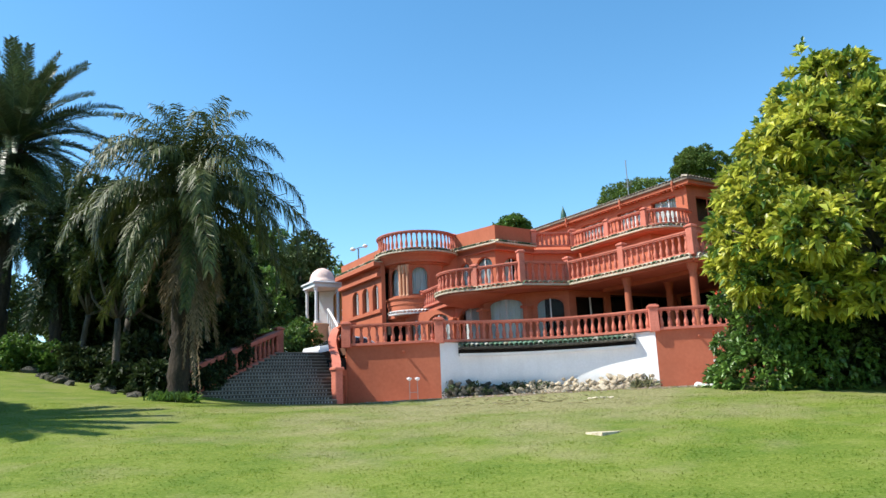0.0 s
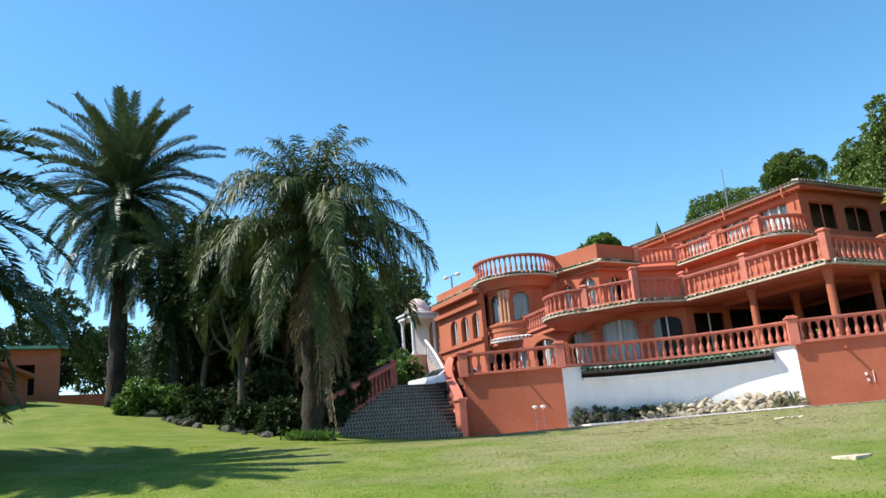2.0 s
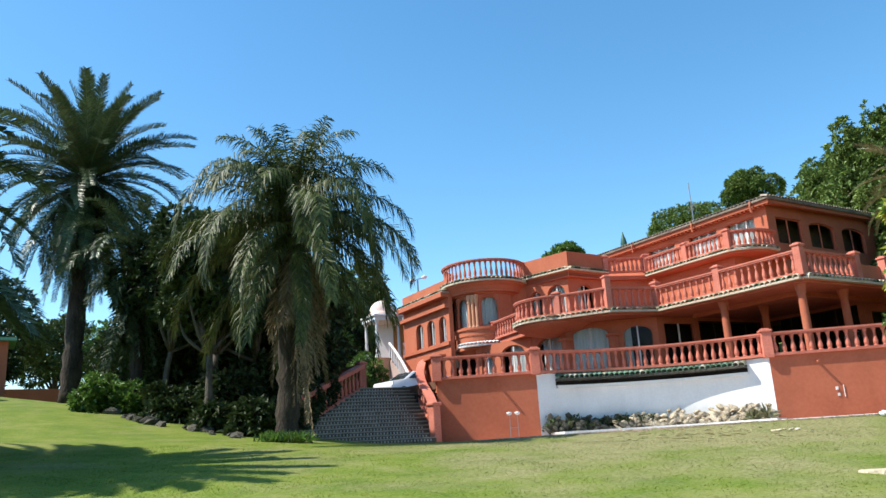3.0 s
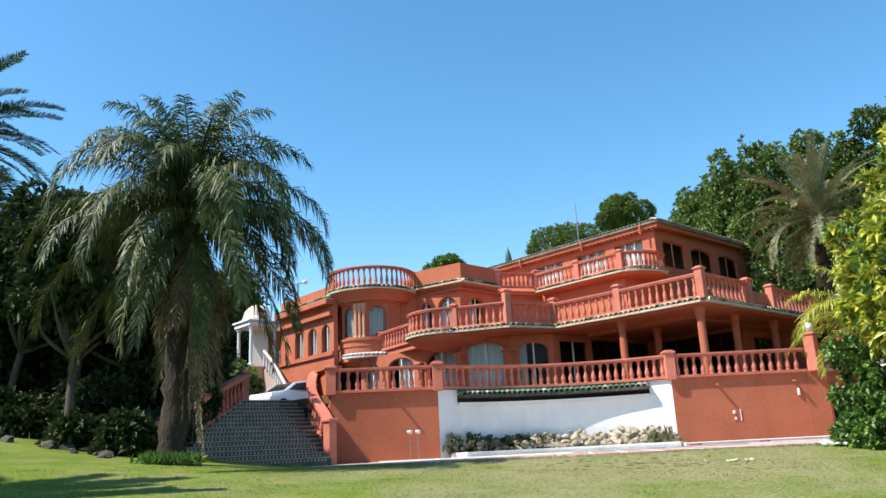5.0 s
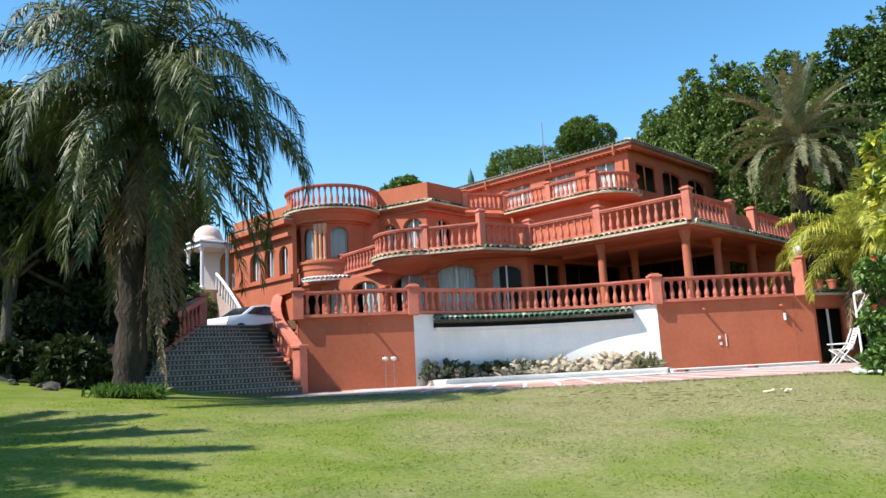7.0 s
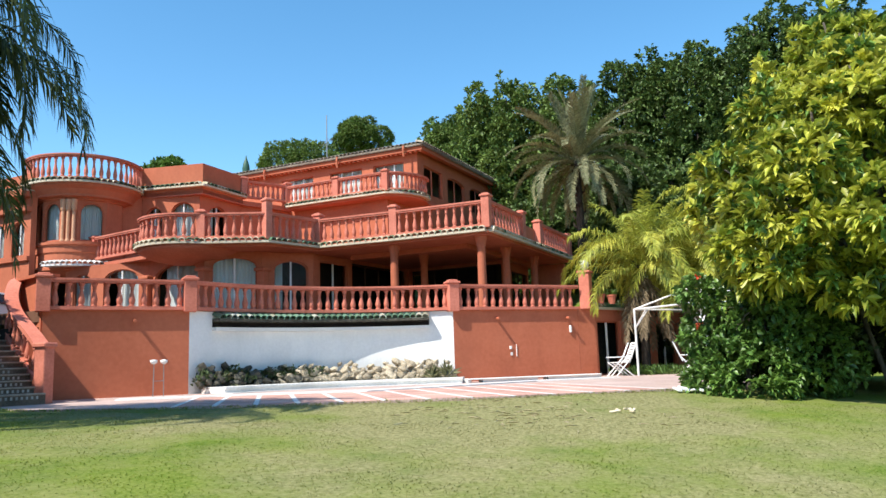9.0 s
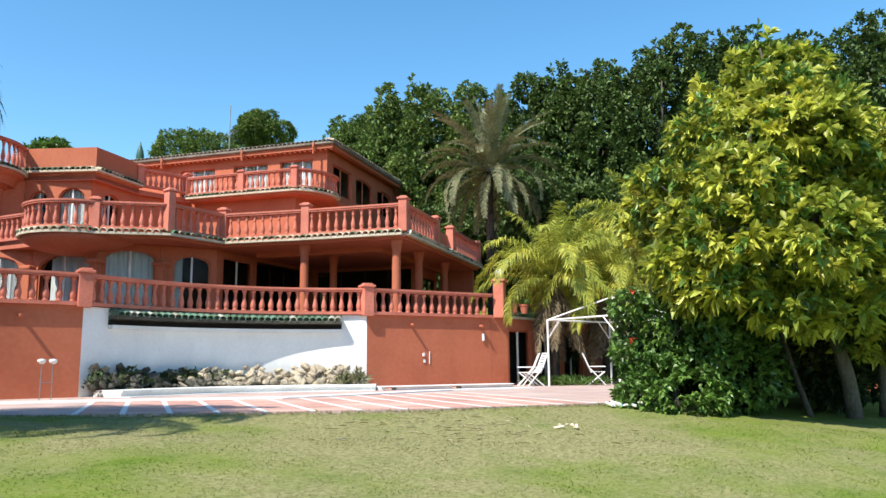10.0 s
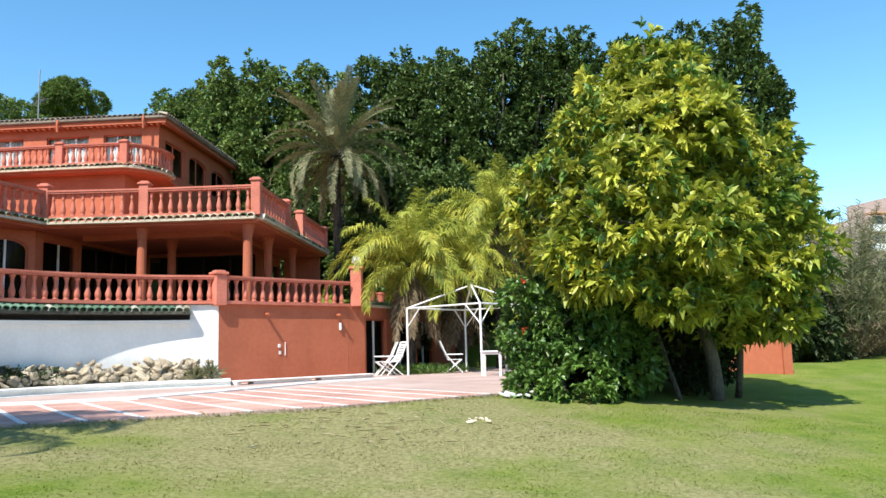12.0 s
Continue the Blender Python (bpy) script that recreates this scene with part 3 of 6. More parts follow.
# ---- terrace over the pool ----
terrace = thing("pool_terrace", "raised terrace with terracotta walls and a white curved wall above the pool", "terrace", kind="structure")
T_LEFT = [(12.55, 27.35), (15.45, 25.2)]
T_ARC = bulge((15.45, 25.2), (21.72, 20.1), 1.25, 22)
T_RIGHT = [(21.72, 20.1), (25.2, 17.0)]
T_END = [(25.2, 17.0), (25.75, 16.55)]
T_LINE = T_LEFT[:1] + T_ARC + T_RIGHT[1:] + T_END[1:]

wall("retaining_wall", *T_LEFT, 1.2, DECK, thick=0.3, parent=terrace, label="sunlit terracotta retaining wall")
wall("retaining_wall", *T_RIGHT, 1.2, DECK, thick=0.3, parent=terrace, label="sunlit terracotta retaining wall")
wall("corner_pier", *T_END, 1.2, DECK + 0.1, thick=0.35, parent=terrace)
bm = bmesh.new()
ribbon(bm, T_ARC, 0.0, 0.3, 1.2, DECK - 0.02)
part("white_wall", bm, M_WHITE, terrace, "curved white-painted wall behind the pool")
bm = bmesh.new()
mid = T_ARC[2:-2]
ribbon(bm, offset(mid, -0.02), -0.16, 0.3, DECK - 0.56, DECK - 0.46)
part("ledge", bm, M_WHITE, terrace, "projecting white ledge")
# black strip that paints the shadow between tiles and ledge
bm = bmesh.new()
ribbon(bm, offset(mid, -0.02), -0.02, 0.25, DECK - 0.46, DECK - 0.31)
part("shadow_strip", bm, M_DARK, terrace)
tile_row(terrace, offset(mid, -0.02), DECK - 0.24, 0.38, 0.2, single=True, mat_tile=M_STONE_DARK, label="row of green glazed roof tiles", tile=TILE_MESH_GREEN)
bm = bmesh.new()
deck_poly = [p for p in offset(T_LINE, 0.05)] + [(34, 16.5), (34, 28), (22, 40), (12.4, 40)]
prism(bm, deck_poly, DECK - 0.3, DECK - 0.01)
part("terrace_floor", bm, M_FLOOR, terrace, "reddish tiled terrace floor")
b1 = balustrade(terrace, T_LEFT, DECK, 0.82, (0, 1), 0.9, 0.31, post_w=0.34)
b2 = balustrade(terrace, T_ARC, DECK, 0.82, (), 0.9, 0.27)
b3 = balustrade(terrace, T_RIGHT, DECK, 0.82, (0,), 0.92, 0.29, ball=(), post_w=0.34)
# spouts and brackets on the walls
for line, us in ((T_LEFT, (2.2,)), (T_RIGHT, (1.55, 4.2))):
    m = wall_frame(*line)
    for u in us:
        bm = bmesh.new()
        tube(bm, [m @ Vector((u, DECK - 0.28, -0.05)), m @ Vector((u, DECK - 0.30, 0.22))], 0.045, 8)
        part("drain_spout", bm, M_RED, terrace)
m = wall_frame(*T_RIGHT)
bm = bmesh.new()
box(bm, (1.97, 2.44, 0), (2.05, 2.55, 0.05), 0.01, m)
box(bm, (2.0, 2.24, 0.01), (2.08, 2.34, 0.03), 0.005, m)
box(bm, (2.22, 2.2, 0), (2.24, 2.6, 0.03), 0.005, m)
part("outlet_box", bm, M_TRIM, terrace, "white socket boxes and a conduit")
bm = bmesh.new()
box(bm, (4.28, 2.95, 0), (4.36, 3.20, 0.07), 0.02, m)
part("wall_lamp", bm, M_TRIM, terrace, "small white wall lamp")
# pier with a lamp at the right end, on tiles
bm = bmesh.new()
box(bm, (25.25, 16.55, DECK), (25.62, 16.92, DECK + 1.25), 0.02)
box(bm, (25.20, 16.50, DECK + 1.25), (25.67, 16.97, DECK + 1.33), 0.02)
part("lamp_pier", bm, M_RED_BAL, terrace)
bm = bmesh.new()
lathe(bm, [(0.05, 0), (0.06, 0.06), (0.13, 0.12), (0.16, 0.22), (0.12, 0.33), (0.03, 0.38)], 12, (25.43, 16.73, DECK + 1.33))
part("globe_lamp", bm, M_TRIM, terrace, "round white globe lamp", smooth=True)
# rooms under the terrace, beyond the corner
GARDEN_LINE = [(25.75, 16.55), (27.4, 15.9), (33.5, 13.4)]
wall("garden_room_wall", GARDEN_LINE[1], GARDEN_LINE[2], 1.2, DECK + 0.05, [(0.15, 1.6, 1.45, 3.35, 0), (2.0, 3.4, 1.45, 3.35, 0)], parent=terrace)
wall("garden_room_wall", GARDEN_LINE[0], GARDEN_LINE[1], 1.2, DECK + 0.05, [(0.1, 1.5, 1.45, 3.35, 0)], parent=terrace)
window(terrace, GARDEN_LINE[0], GARDEN_LINE[1], 0.1, 1.5, 1.45, 3.35, 0, mullions=1)
window(terrace, GARDEN_LINE[1], GARDEN_LINE[2], 0.15, 1.6, 1.45, 3.35, 0, mullions=1)
window(terrace, GARDEN_LINE[1], GARDEN_LINE[2], 2.0, 3.4, 1.45, 3.35, 0, mullions=1)
tile_row(terrace, GARDEN_LINE, DECK + 0.06, 0.18, 0.22, single=True)
core = offset(GARDEN_LINE, 0.7)
# solid dark fill instead of the unlit garden rooms
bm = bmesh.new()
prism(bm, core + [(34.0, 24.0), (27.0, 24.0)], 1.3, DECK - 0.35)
part("garden_room_dark", bm, M_DARK, terrace)
bm = bmesh.new()
prism(bm, offset(GARDEN_LINE, 0.05) + [(34.0, 18.0), (26.0, 18.0)], DECK - 0.28, DECK + 0.04)
part("garden_room_roof", bm, M_SOFFIT, terrace)

# ---- villa ----
villa = thing("villa", "three-storey terracotta-painted villa with stepped balconies and balustrades", "house", kind="structure")
S1, S2, S3 = 6.60, 9.85, 12.9   # floors of the balcony level and of the top level, and the eaves
BAL = [(33.5, 19.65), (29.3, 19.65), (28.7, 19.35), (23.8, 19.65)]
BAL_ROUND = arc((21.0, 30.6), 1.75, 236, 95, 20)
BAL_START = BAL_ROUND[0]
BAL_FRONT = [(23.8, 19.65), (23.7, 23.3), (23.45, 26.5)]
BAL_DIAG = [(23.45, 26.5), (21.2, 27.15)]
BAL_DIAG2 = [(21.2, 27.15), BAL_START]
BAL_LOW = [BAL_ROUND[-1], (21.45, 36.3)]
line = BAL_LOW[::-1] + BAL_ROUND[::-1][1:] + BAL_DIAG2[::-1][1:] + BAL_DIAG[::-1][1:] + BAL_FRONT[::-1][1:]
front = line[:]                                   # from the tower to the corner
bm = bmesh.new()
prism(bm, front + [(33.5, 19.65), (33.5, 27.5), (30, 34), (24, 36.5)], S1 - 0.15, S1)
part("balcony_slab", bm, M_SOFFIT, villa, "terracotta balcony slab and soffit")
# edge moulding
bm = bmesh.new()
ribbon(bm, front[1:] + [(33.5, 19.65)], -0.06, 0.1, S1 - 0.10, S1 - 0.03)
part("slab_moulding", bm, M_RED, villa)
tile_row(villa, front[1:], S1 + 0.0, 0.27, 0.235, single=True)
tile_row(villa, [(23.8, 19.65), (33.5, 19.65)], S1 + 0.0, 0.27, 0.235, single=True)
# curved underside of the round balcony
bm = bmesh.new()
lathe(bm, [(1.92, S1 - 0.06), (1.8, S1 - 0.2), (1.45, S1 - 0.38), (0.9, S1 - 0.52), (0.2, S1 - 0.58)], 32, (21.0, 30.6, 0))
part("balcony_corbel", bm, M_SOFFIT, villa, "rounded plaster underside of the balcony", smooth=True)
ZB = S1 + 0.13
for l, ps, ph in ((BAL_FRONT, (0, 1, 2), 1.13), (BAL_DIAG2[::-1], (0,), 1.03), (BAL_ROUND, (), 0.9)):
    balustrade(villa, l, ZB, 0.93, ps, ph, 0.32, post_w=0.3)
balustrade(villa, BAL_DIAG, ZB, 0.93, (1,), 1.42, 0.32, post_w=0.28)
balustrade(villa, BAL_LOW, ZB, 0.95, (1,), 1.0, 0.3)
balustrade(villa, [(23.8, 19.65), (27.3, 19.65)], ZB, 0.93, (1,), 1.08, 0.32)
balustrade(villa, [(29.3, 19.65), (33.5, 19.65)], ZB, 0.93, (0, 1), 1.03, 0.32)
wall("parapet", (27.3, 19.75), (29.3, 19.75), S1, S1 + 0.8, thick=0.2, parent=villa)
# columns of the veranda
for x, y in ((24.15, 20.05), (24.1, 23.55), (27.2, 20.3), (27.0, 23.8), (30.5, 20.3)):
    bm = bmesh.new()
    lathe(bm, [(0.21, 0), (0.21, 0.12), (0.165, 0.18), (0.155, 1.0), (0.145, 2.28), (0.19, 2.54), (0.24, 2.72)], 14, (x, y, DECK))
    part("column", bm, M_RED, villa, smooth=False)
bm = bmesh.new()
ribbon(bm, [(25.4, 26.2), (25.4, 21.2), (33.4, 21.2)], -0.15, 0.15, S1 - 0.32, S1 - 0.14)
part("beam", bm, M_RED, villa)

# lower storey walls, from the veranda round to the tower
LOW = [(20.6, 36.9), (21.5, 33.2), (20.85, 29.75), (22.25, 28.25), (23.75, 26.95), (30.6, 26.5), (30.6, 21.6), (33.4, 21.6)]
D0, D1 = DECK + 0.02, 6.2
OPEN_LOW = [
    [(0.35, 1.2, D0, D1 - 0.1, 0.4), (1.75, 3.35, D0, D1, 0.45)],
    [(0.35, 3.2, D0 + 0.3, D1, 0.5)],
    [(0.25, 1.9, D0, D1 + 0.05, 0.3)],
    [(0.45, 1.78, D0, D1 - 0.05, 0.35)],
    [(0.4, 2.2, D0, D1, 0), (2.5, 6.6, D0, D1 + 0.1, 0)],
    [(0.2, 4.7, D0, D1 + 0.1, 0)],
    [(0.6, 2.6, D0, D1 - 0.2, 0)],
]
CURT = [[0.8, -0.7], [-0.85], [1.0], [0.3], [0, 0], [0], [0]]
for a, b, op, cu in zip(LOW, LOW[1:], OPEN_LOW, CURT):
    wall("lower_wall", a, b, DECK - 0.02, S1 - 0.16, op, parent=villa)
    for o, c in zip(op, cu):
        window(villa, a, b, *o, curtain=c, mullions=1 if o[1] - o[0] < 3.5 else 3, deep=0.06, frame_mat=M_DARKWOOD if a[0] > 28 or o[1] - o[0] > 3.5 else None)
wall("veranda_end_wall", (33.55, 21.5), (33.55, 19.9), DECK - 0.02, S1 - 0.16, (), parent=villa)
# sunlit piers between the arches
for x, y in ((22.2, 28.15), (20.8, 29.75), (21.4, 33.2)):
    bm = bmesh.new()
    box(bm, (x - 0.15, y - 0.15, DECK), (x + 0.15, y + 0.15, S1 - 0.75), 0.02)
    box(bm, (x - 0.24, y - 0.24, S1 - 0.9), (x + 0.24, y + 0.24, S1 - 0.78), 0.02)
    part("pier", bm, M_RED, villa)

# middle storey: wing wall, tower, the arched wall, and the wall under the top balcony
TC, TR = (22.0, 37.75), 1.75
MID = [(20.8, 37.2), (23.6, 36.0), (24.45, 33.45), (27.2, 33.5), (29.7, 32.6), (29.7, 27.0), (43.0, 27.0)]
OPEN_MID = [
    [],
    [(0.2, 0.95, 7.0, 9.3, 0.38), (1.35, 2.45, 7.0, 9.45, 0.5)],
    [(0.6, 1.8, 7.0, 9.4, 0.5)],
    [],
    [],
    [],
]
CURM = [[], [0.5, 1.0], [0.5], [], [], []]
for a, b, op, cu in zip(MID, MID[1:], OPEN_MID, CURM):
    wall("middle_wall", a, b, S1 - 0.02, S2 - 0.1, op, parent=villa)
    for o, c in zip(op, cu):
        window(villa, a, b, *o, curtain=c, mullions=1)
# near-black blocks behind the glass, in place of unlit rooms
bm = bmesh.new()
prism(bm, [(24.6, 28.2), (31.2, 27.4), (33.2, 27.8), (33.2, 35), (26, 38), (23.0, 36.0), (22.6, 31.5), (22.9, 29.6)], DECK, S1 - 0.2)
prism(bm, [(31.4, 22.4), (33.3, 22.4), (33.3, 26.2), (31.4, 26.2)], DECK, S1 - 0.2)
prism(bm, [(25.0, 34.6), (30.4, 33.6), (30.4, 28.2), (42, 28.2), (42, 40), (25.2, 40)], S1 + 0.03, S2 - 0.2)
part("room_core", bm, M_DARK, villa, "near-black block standing in for the unlit rooms behind the windows")

# tower: round bay with columns, flared skirt, round roof terrace
bm = bmesh.new()
lathe(bm, [(0.7, 5.95), (1.45, 6.1), (1.8, 6.32), (1.8, 6.42), (TR, 6.5), (TR, 7.0), (TR + 0.05, 7.05), (TR + 0.05, 7.3), (TR + 0.13, 7.36), (TR + 0.13, 7.47), (0.4, 7.48)], 36, (*TC, 0))
part("bay_base", bm, M_RED, villa, "round bay base with stepped mouldings")
bm = bmesh.new()
lathe(bm, [(0.4, 9.22), (TR, 9.22), (TR + 0.05, 9.24), (TR + 0.05, 9.3), (TR + 0.28, 9.34), (TR + 0.28, 9.42), (TR + 0.42, 9.62), (2.32, 9.74), (2.36, 9.88), (0.4, 9.9)], 40, (*TC, 0))
part("bay_cornice", bm, M_RED, villa)
# black cylinder gives the bay its dark inside
bm = bmesh.new()
lathe(bm, [(0.8, 7.4), (0.8, 9.3)], 16, (*TC, 0))
part("bay_core", bm, M_DARK, villa)
FACES = [(140, 172, 1), (172, 204, 1), (204, 224, 0), (224, 262, 1), (262, 290, 0), (290, 330, 1)]
for a0, a1, has in FACES:
    p, q = arc(TC, TR, a0, a1, 1)
    L = math.dist(p, q)
    op = [(0.1, L - 0.1, 7.52, 9.14, 0.42)] if has else []
    wall("bay_wall", p, q, 7.46, 9.24, op, thick=0.16, parent=villa)
    for o in op:
        window(villa, p, q, *o, curtain=1.0, mullions=0, deep=0.05)
for ang in (206, 213, 220):
    x, y = TC[0] + (TR + 0.02) * math.cos(radians(ang)), TC[1] + (TR + 0.02) * math.sin(radians(ang))
    bm = bmesh.new()
    lathe(bm, [(0.10, 0), (0.10, 0.06), (0.07, 0.1), (0.065, 1.25), (0.10, 1.32), (0.13, 1.75)], 10, (x, y, 7.47))
    part("bay_column", bm, M_CREAM, villa, "cream bay column")
ring = arc(TC, 2.3, 118, 318, 40)
tile_row(villa, ring, 9.9, 0.18, 0.225)
balustrade(villa, arc(TC, 2.2, 118, 316, 40), 10.0, 1.05, (40,), 1.1, 0.29)
# small tiled canopy below the bay
cano = arc(TC, TR + 0.1, 190, 285, 14)
tile_row(villa, cano, 6.48, 0.42, 0.17, mat_tile=M_TRIM, label="row of white glazed tiles under the bay")
# roof terrace parapet
PAR = [(23.55, 36.15), (24.3, 33.15), (27.1, 33.3)]
for a, b in zip(PAR, PAR[1:]):
    wall("parapet", a, b, S2 - 0.1, 11.07, thick=0.2, parent=villa)
tile_row(villa, PAR, 10.08, 0.26, 0.235)
bm = bmesh.new()
prism(bm, PAR + [(29.2, 32.5), (33.5, 32.5), (33.5, 45), (20.5, 45), (19.9, 39), (23.2, 37)], S2 - 0.15, S2 + 0.06)
part("roof_deck", bm, M_SOFFIT, villa)
balustrade(villa, [(27.1, 33.3), (29.15, 32.3)], 10.06, 0.82, (0, 1), 0.95, 0.27)
# top balcony
TOPB = [(29.15, 32.3), (29.1, 29.4), (29.15, 26.75)]
TOPB_ROUND = bulge((29.15, 26.75), (31.6, 25.9), -0.5, 8)
bm = bmesh.new()
prism(bm, TOPB + TOPB_ROUND[1:] + [(33.4, 26.2), (33.4, 32.4)], S2 - 0.16, S2)
part("balcony_slab", bm, M_SOFFIT, villa)
tile_row(villa, TOPB + TOPB_ROUND[1:], S2 + 0.0, 0.2, 0.235)
balustrade(villa, TOPB, S2 + 0.12, 0.85, (1, 2), 0.93, 0.27)
balustrade(villa, TOPB_ROUND, S2 + 0.12, 0.85, (), 0.93, 0.27)
# top storey
TOP = [(33.0, 46.0), (33.0, 27.1), (43.0, 27.1)]
wall("top_wall", TOP[0], TOP[1], S2 - 0.1, S3 + 0.02, [(10.4, 12.5, S2 + 0.9, S2 + 2.5, 0), (13.6, 15.6, S2 + 0.9, S2 + 2.5, 0), (16.3, 18.1, S2 + 0.5, S2 + 2.5, 0)], parent=villa)
for o, c in (((10.4, 12.5, S2 + 0.9, S2 + 2.5, 0), 1.0), ((13.6, 15.6, S2 + 0.9, S2 + 2.5, 0), 1.0), ((16.3, 18.1, S2 + 0.5, S2 + 2.5, 0), 1.0)):
    window(villa, TOP[0], TOP[1], *o, curtain=c, mullions=2)
wall("top_wall", TOP[1], TOP[2], S2 - 3, S3 + 0.02, [(0.7, 2.9, S2 + 0.9, S2 + 2.35, 0), (3.5, 5.8, S2 + 0.9, S2 + 2.35, 0.25), (6.5, 8.7, S2 + 0.9, S2 + 2.35, 0.3)], parent=villa)
for o in ((0.7, 2.9, S2 + 0.9, S2 + 2.35, 0), (3.5, 5.8, S2 + 0.9, S2 + 2.35, 0.25), (6.5, 8.7, S2 + 0.9, S2 + 2.35, 0.3)):
    window(villa, TOP[1], TOP[2], *o, mullions=1, frame_mat=M_RED_BAL)
# brown block painted as the dim inside of the top rooms
bm = bmesh.new()
box(bm, (33.9, 28.0, S2), (42.5, 45.5, S3 - 0.1))
part("room_core", bm, M_FLOOR, villa)
# low hipped roof
bm = bmesh.new()
e = [(32.55, 26.55), (44.0, 26.55), (44.0, 46.5), (32.55, 46.5)]
a = [bm.verts.new((*p, S3)) for p in e]
b = [bm.verts.new((*p, S3 + 0.16)) for p in e]
r0, r1 = bm.verts.new((38.0, 32.5, S3 + 1.0)), bm.verts.new((38.0, 40.5, S3 + 1.0))
for i in range(4):
    bm.faces.new((a[i], a[(i + 1) % 4], b[(i + 1) % 4], b[i]))
bm.faces.new(a[::-1])
bm.faces.new((b[0], b[1], r0))
bm.faces.new((b[1], b[2], r1, r0))
bm.faces.new((b[2], b[3], r1))
bm.faces.new((b[3], b[0], r0, r1))
part("roof", bm, M_ROOF, villa, "low hipped roof with weathered tiles")
bm = bmesh.new()
ribbon(bm, [(32.7, 46.4), (32.7, 26.7), (44, 26.7)], -0.06, 0.2, S3 - 0.18, S3 - 0.01)
part("eave_moulding", bm, M_RED, villa)
bm = bmesh.new()
for p, d in along([(32.62, 46.0), (32.62, 26.62)], 0.28):
    box(bm, (p.x + 0.06, p.y - 0.05, S3 - 0.25), (p.x + 0.3, p.y + 0.05, S3 - 0.19))
part("dentils", bm, M_RED, villa)
row = tile_row(villa, [(32.55, 46.4), (32.55, 26.55), (44.0, 26.55)], S3 + 0.10, 0.06, 0.24, mat_tile=M_ROOF, label="row of grey weathered roof tiles at the eaves")
for y in (41.0, 36.4, 31.6, 27.6):
    bm = bmesh.new()
    tube(bm, [(32.5, y, S3 + 0.1), (32.45, y, S3 - 0.1), (32.5, y, S3 - 0.45)], 0.06, 8)
    part("downpipe", bm, M_RED, villa)
# left wing behind the tower
WING = [(19.9, 43.6), (19.75, 38.0)]
wall("wing_wall", WING[0], WING[1], DECK, 9.35, [(1.6, 2.5, 6.95, 8.4, 0.4), (3.0, 3.9, 6.95, 8.4, 0.4), (4.4, 5.2, 6.95, 8.4, 0.4)], parent=villa)
for u, v in ((1.6, 2.5), (3.0, 3.9), (4.4, 5.2)):
    window(villa, *WING, u, v, 6.95, 8.4, 0.4, curtain=0.5, mullions=1)
# black block for the darkness behind the wing's windows
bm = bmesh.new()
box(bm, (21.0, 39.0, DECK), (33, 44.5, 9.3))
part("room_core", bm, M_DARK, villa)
bm = bmesh.new()
ribbon(bm, WING, -0.12, 0.1, 6.72, 6.9)
ribbon(bm, WING, -0.25, 0.2, 8.75, 8.95)
ribbon(bm, WING, -0.45, 0.2, 9.35, 9.6)
part("wing_moulding", bm, M_RED, villa)
tile_row(villa, WING, 9.62, 0.42, 0.22)
wall("parapet", WING[0], WING[1], 9.6, 10.35, thick=0.2, parent=villa)

# ---- poolside paving, pool kerb ----
paving = thing("pool_paving", "pink tiled poolside paving with white strips", "paving", kind="structure")
edge = PATIO_EDGE
bm = bmesh.new()
poly = edge[1:] + [(9.5, 26.0), (12.5, 28.5), (16, 26), (22.5, 21), (26, 18), (34, 14.5), (34, 9.8), (17.2, 10.0)]
prism(bm, poly[::-1], PATIO - 0.15, PATIO)
part("paving_slab", bm, M_PATIO_PALE, paving, "pale pinkish paving")
# white strips across the paving, from the lawn's edge towards the pool
edge_pts = along(edge[1:5], 0.78)
wdir = Vector((0.78, 0.62))
FAR = [(12.4, 24.4), (14.2, 21.8), (15.3, 19.5), (17.4, 18.5), (20.6, 17.2), (22.6, 15.2)]


def in_band(p):
    """Is a place on the tiled band between the lawn and the pool's coping?"""
    n = [(14.5, 12.0)] + list(edge[2:6]) + FAR + [(18.5, 11.0)]
    hit, j = False, len(n) - 1
    for i in range(len(n)):
        if (n[i][1] > p[1]) != (n[j][1] > p[1]) and p[0] < (n[j][0] - n[i][0]) * (p[1] - n[i][1]) / (n[j][1] - n[i][1]) + n[i][0]:
            hit = not hit
        j = i
    return hit


for p, d in edge_pts:
    L = 2.3
    while L < 6.5 and in_band(p + wdir * (L + 0.1)):
        L += 0.1
    bm = bmesh.new()
    q = p + wdir * L
    s = d * 0.045
    prism(bm, [tuple(p - s), tuple(p + s), tuple(q + s), tuple(q - s)], PATIO - 0.01, PATIO + 0.006)
    part("strip", bm, M_PATIO_LINE, paving)
tile_rows = []
for (p, d), (p2, d2) in zip(edge_pts, edge_pts[1:]):
    for k in range(14):
        if k > 3 and not in_band((p + p2) / 2 + wdir * (0.5 + k * 0.45)):
            break
        a0, a1 = 0.06 + k * 0.45, 0.06 + (k + 1) * 0.45 - 0.02
        bm = bmesh.new()
        e0, e1 = p + d * 0.07, p2 - d2 * 0.07
        prism(bm, [tuple(e0 + wdir * a0), tuple(e1 + wdir * a0), tuple(e1 + wdir * a1), tuple(e0 + wdir * a1)], PATIO - 0.01, PATIO + 0.005)
        part("paving_tile", bm, M_PATIO, paving)
bm = bmesh.new()
ribbon(bm, FAR[::-1], -0.3, 0.3, PATIO - 0.02, PATIO + 0.035)
part("coping_strip", bm, M_COPING, paving, "white stone pool coping")
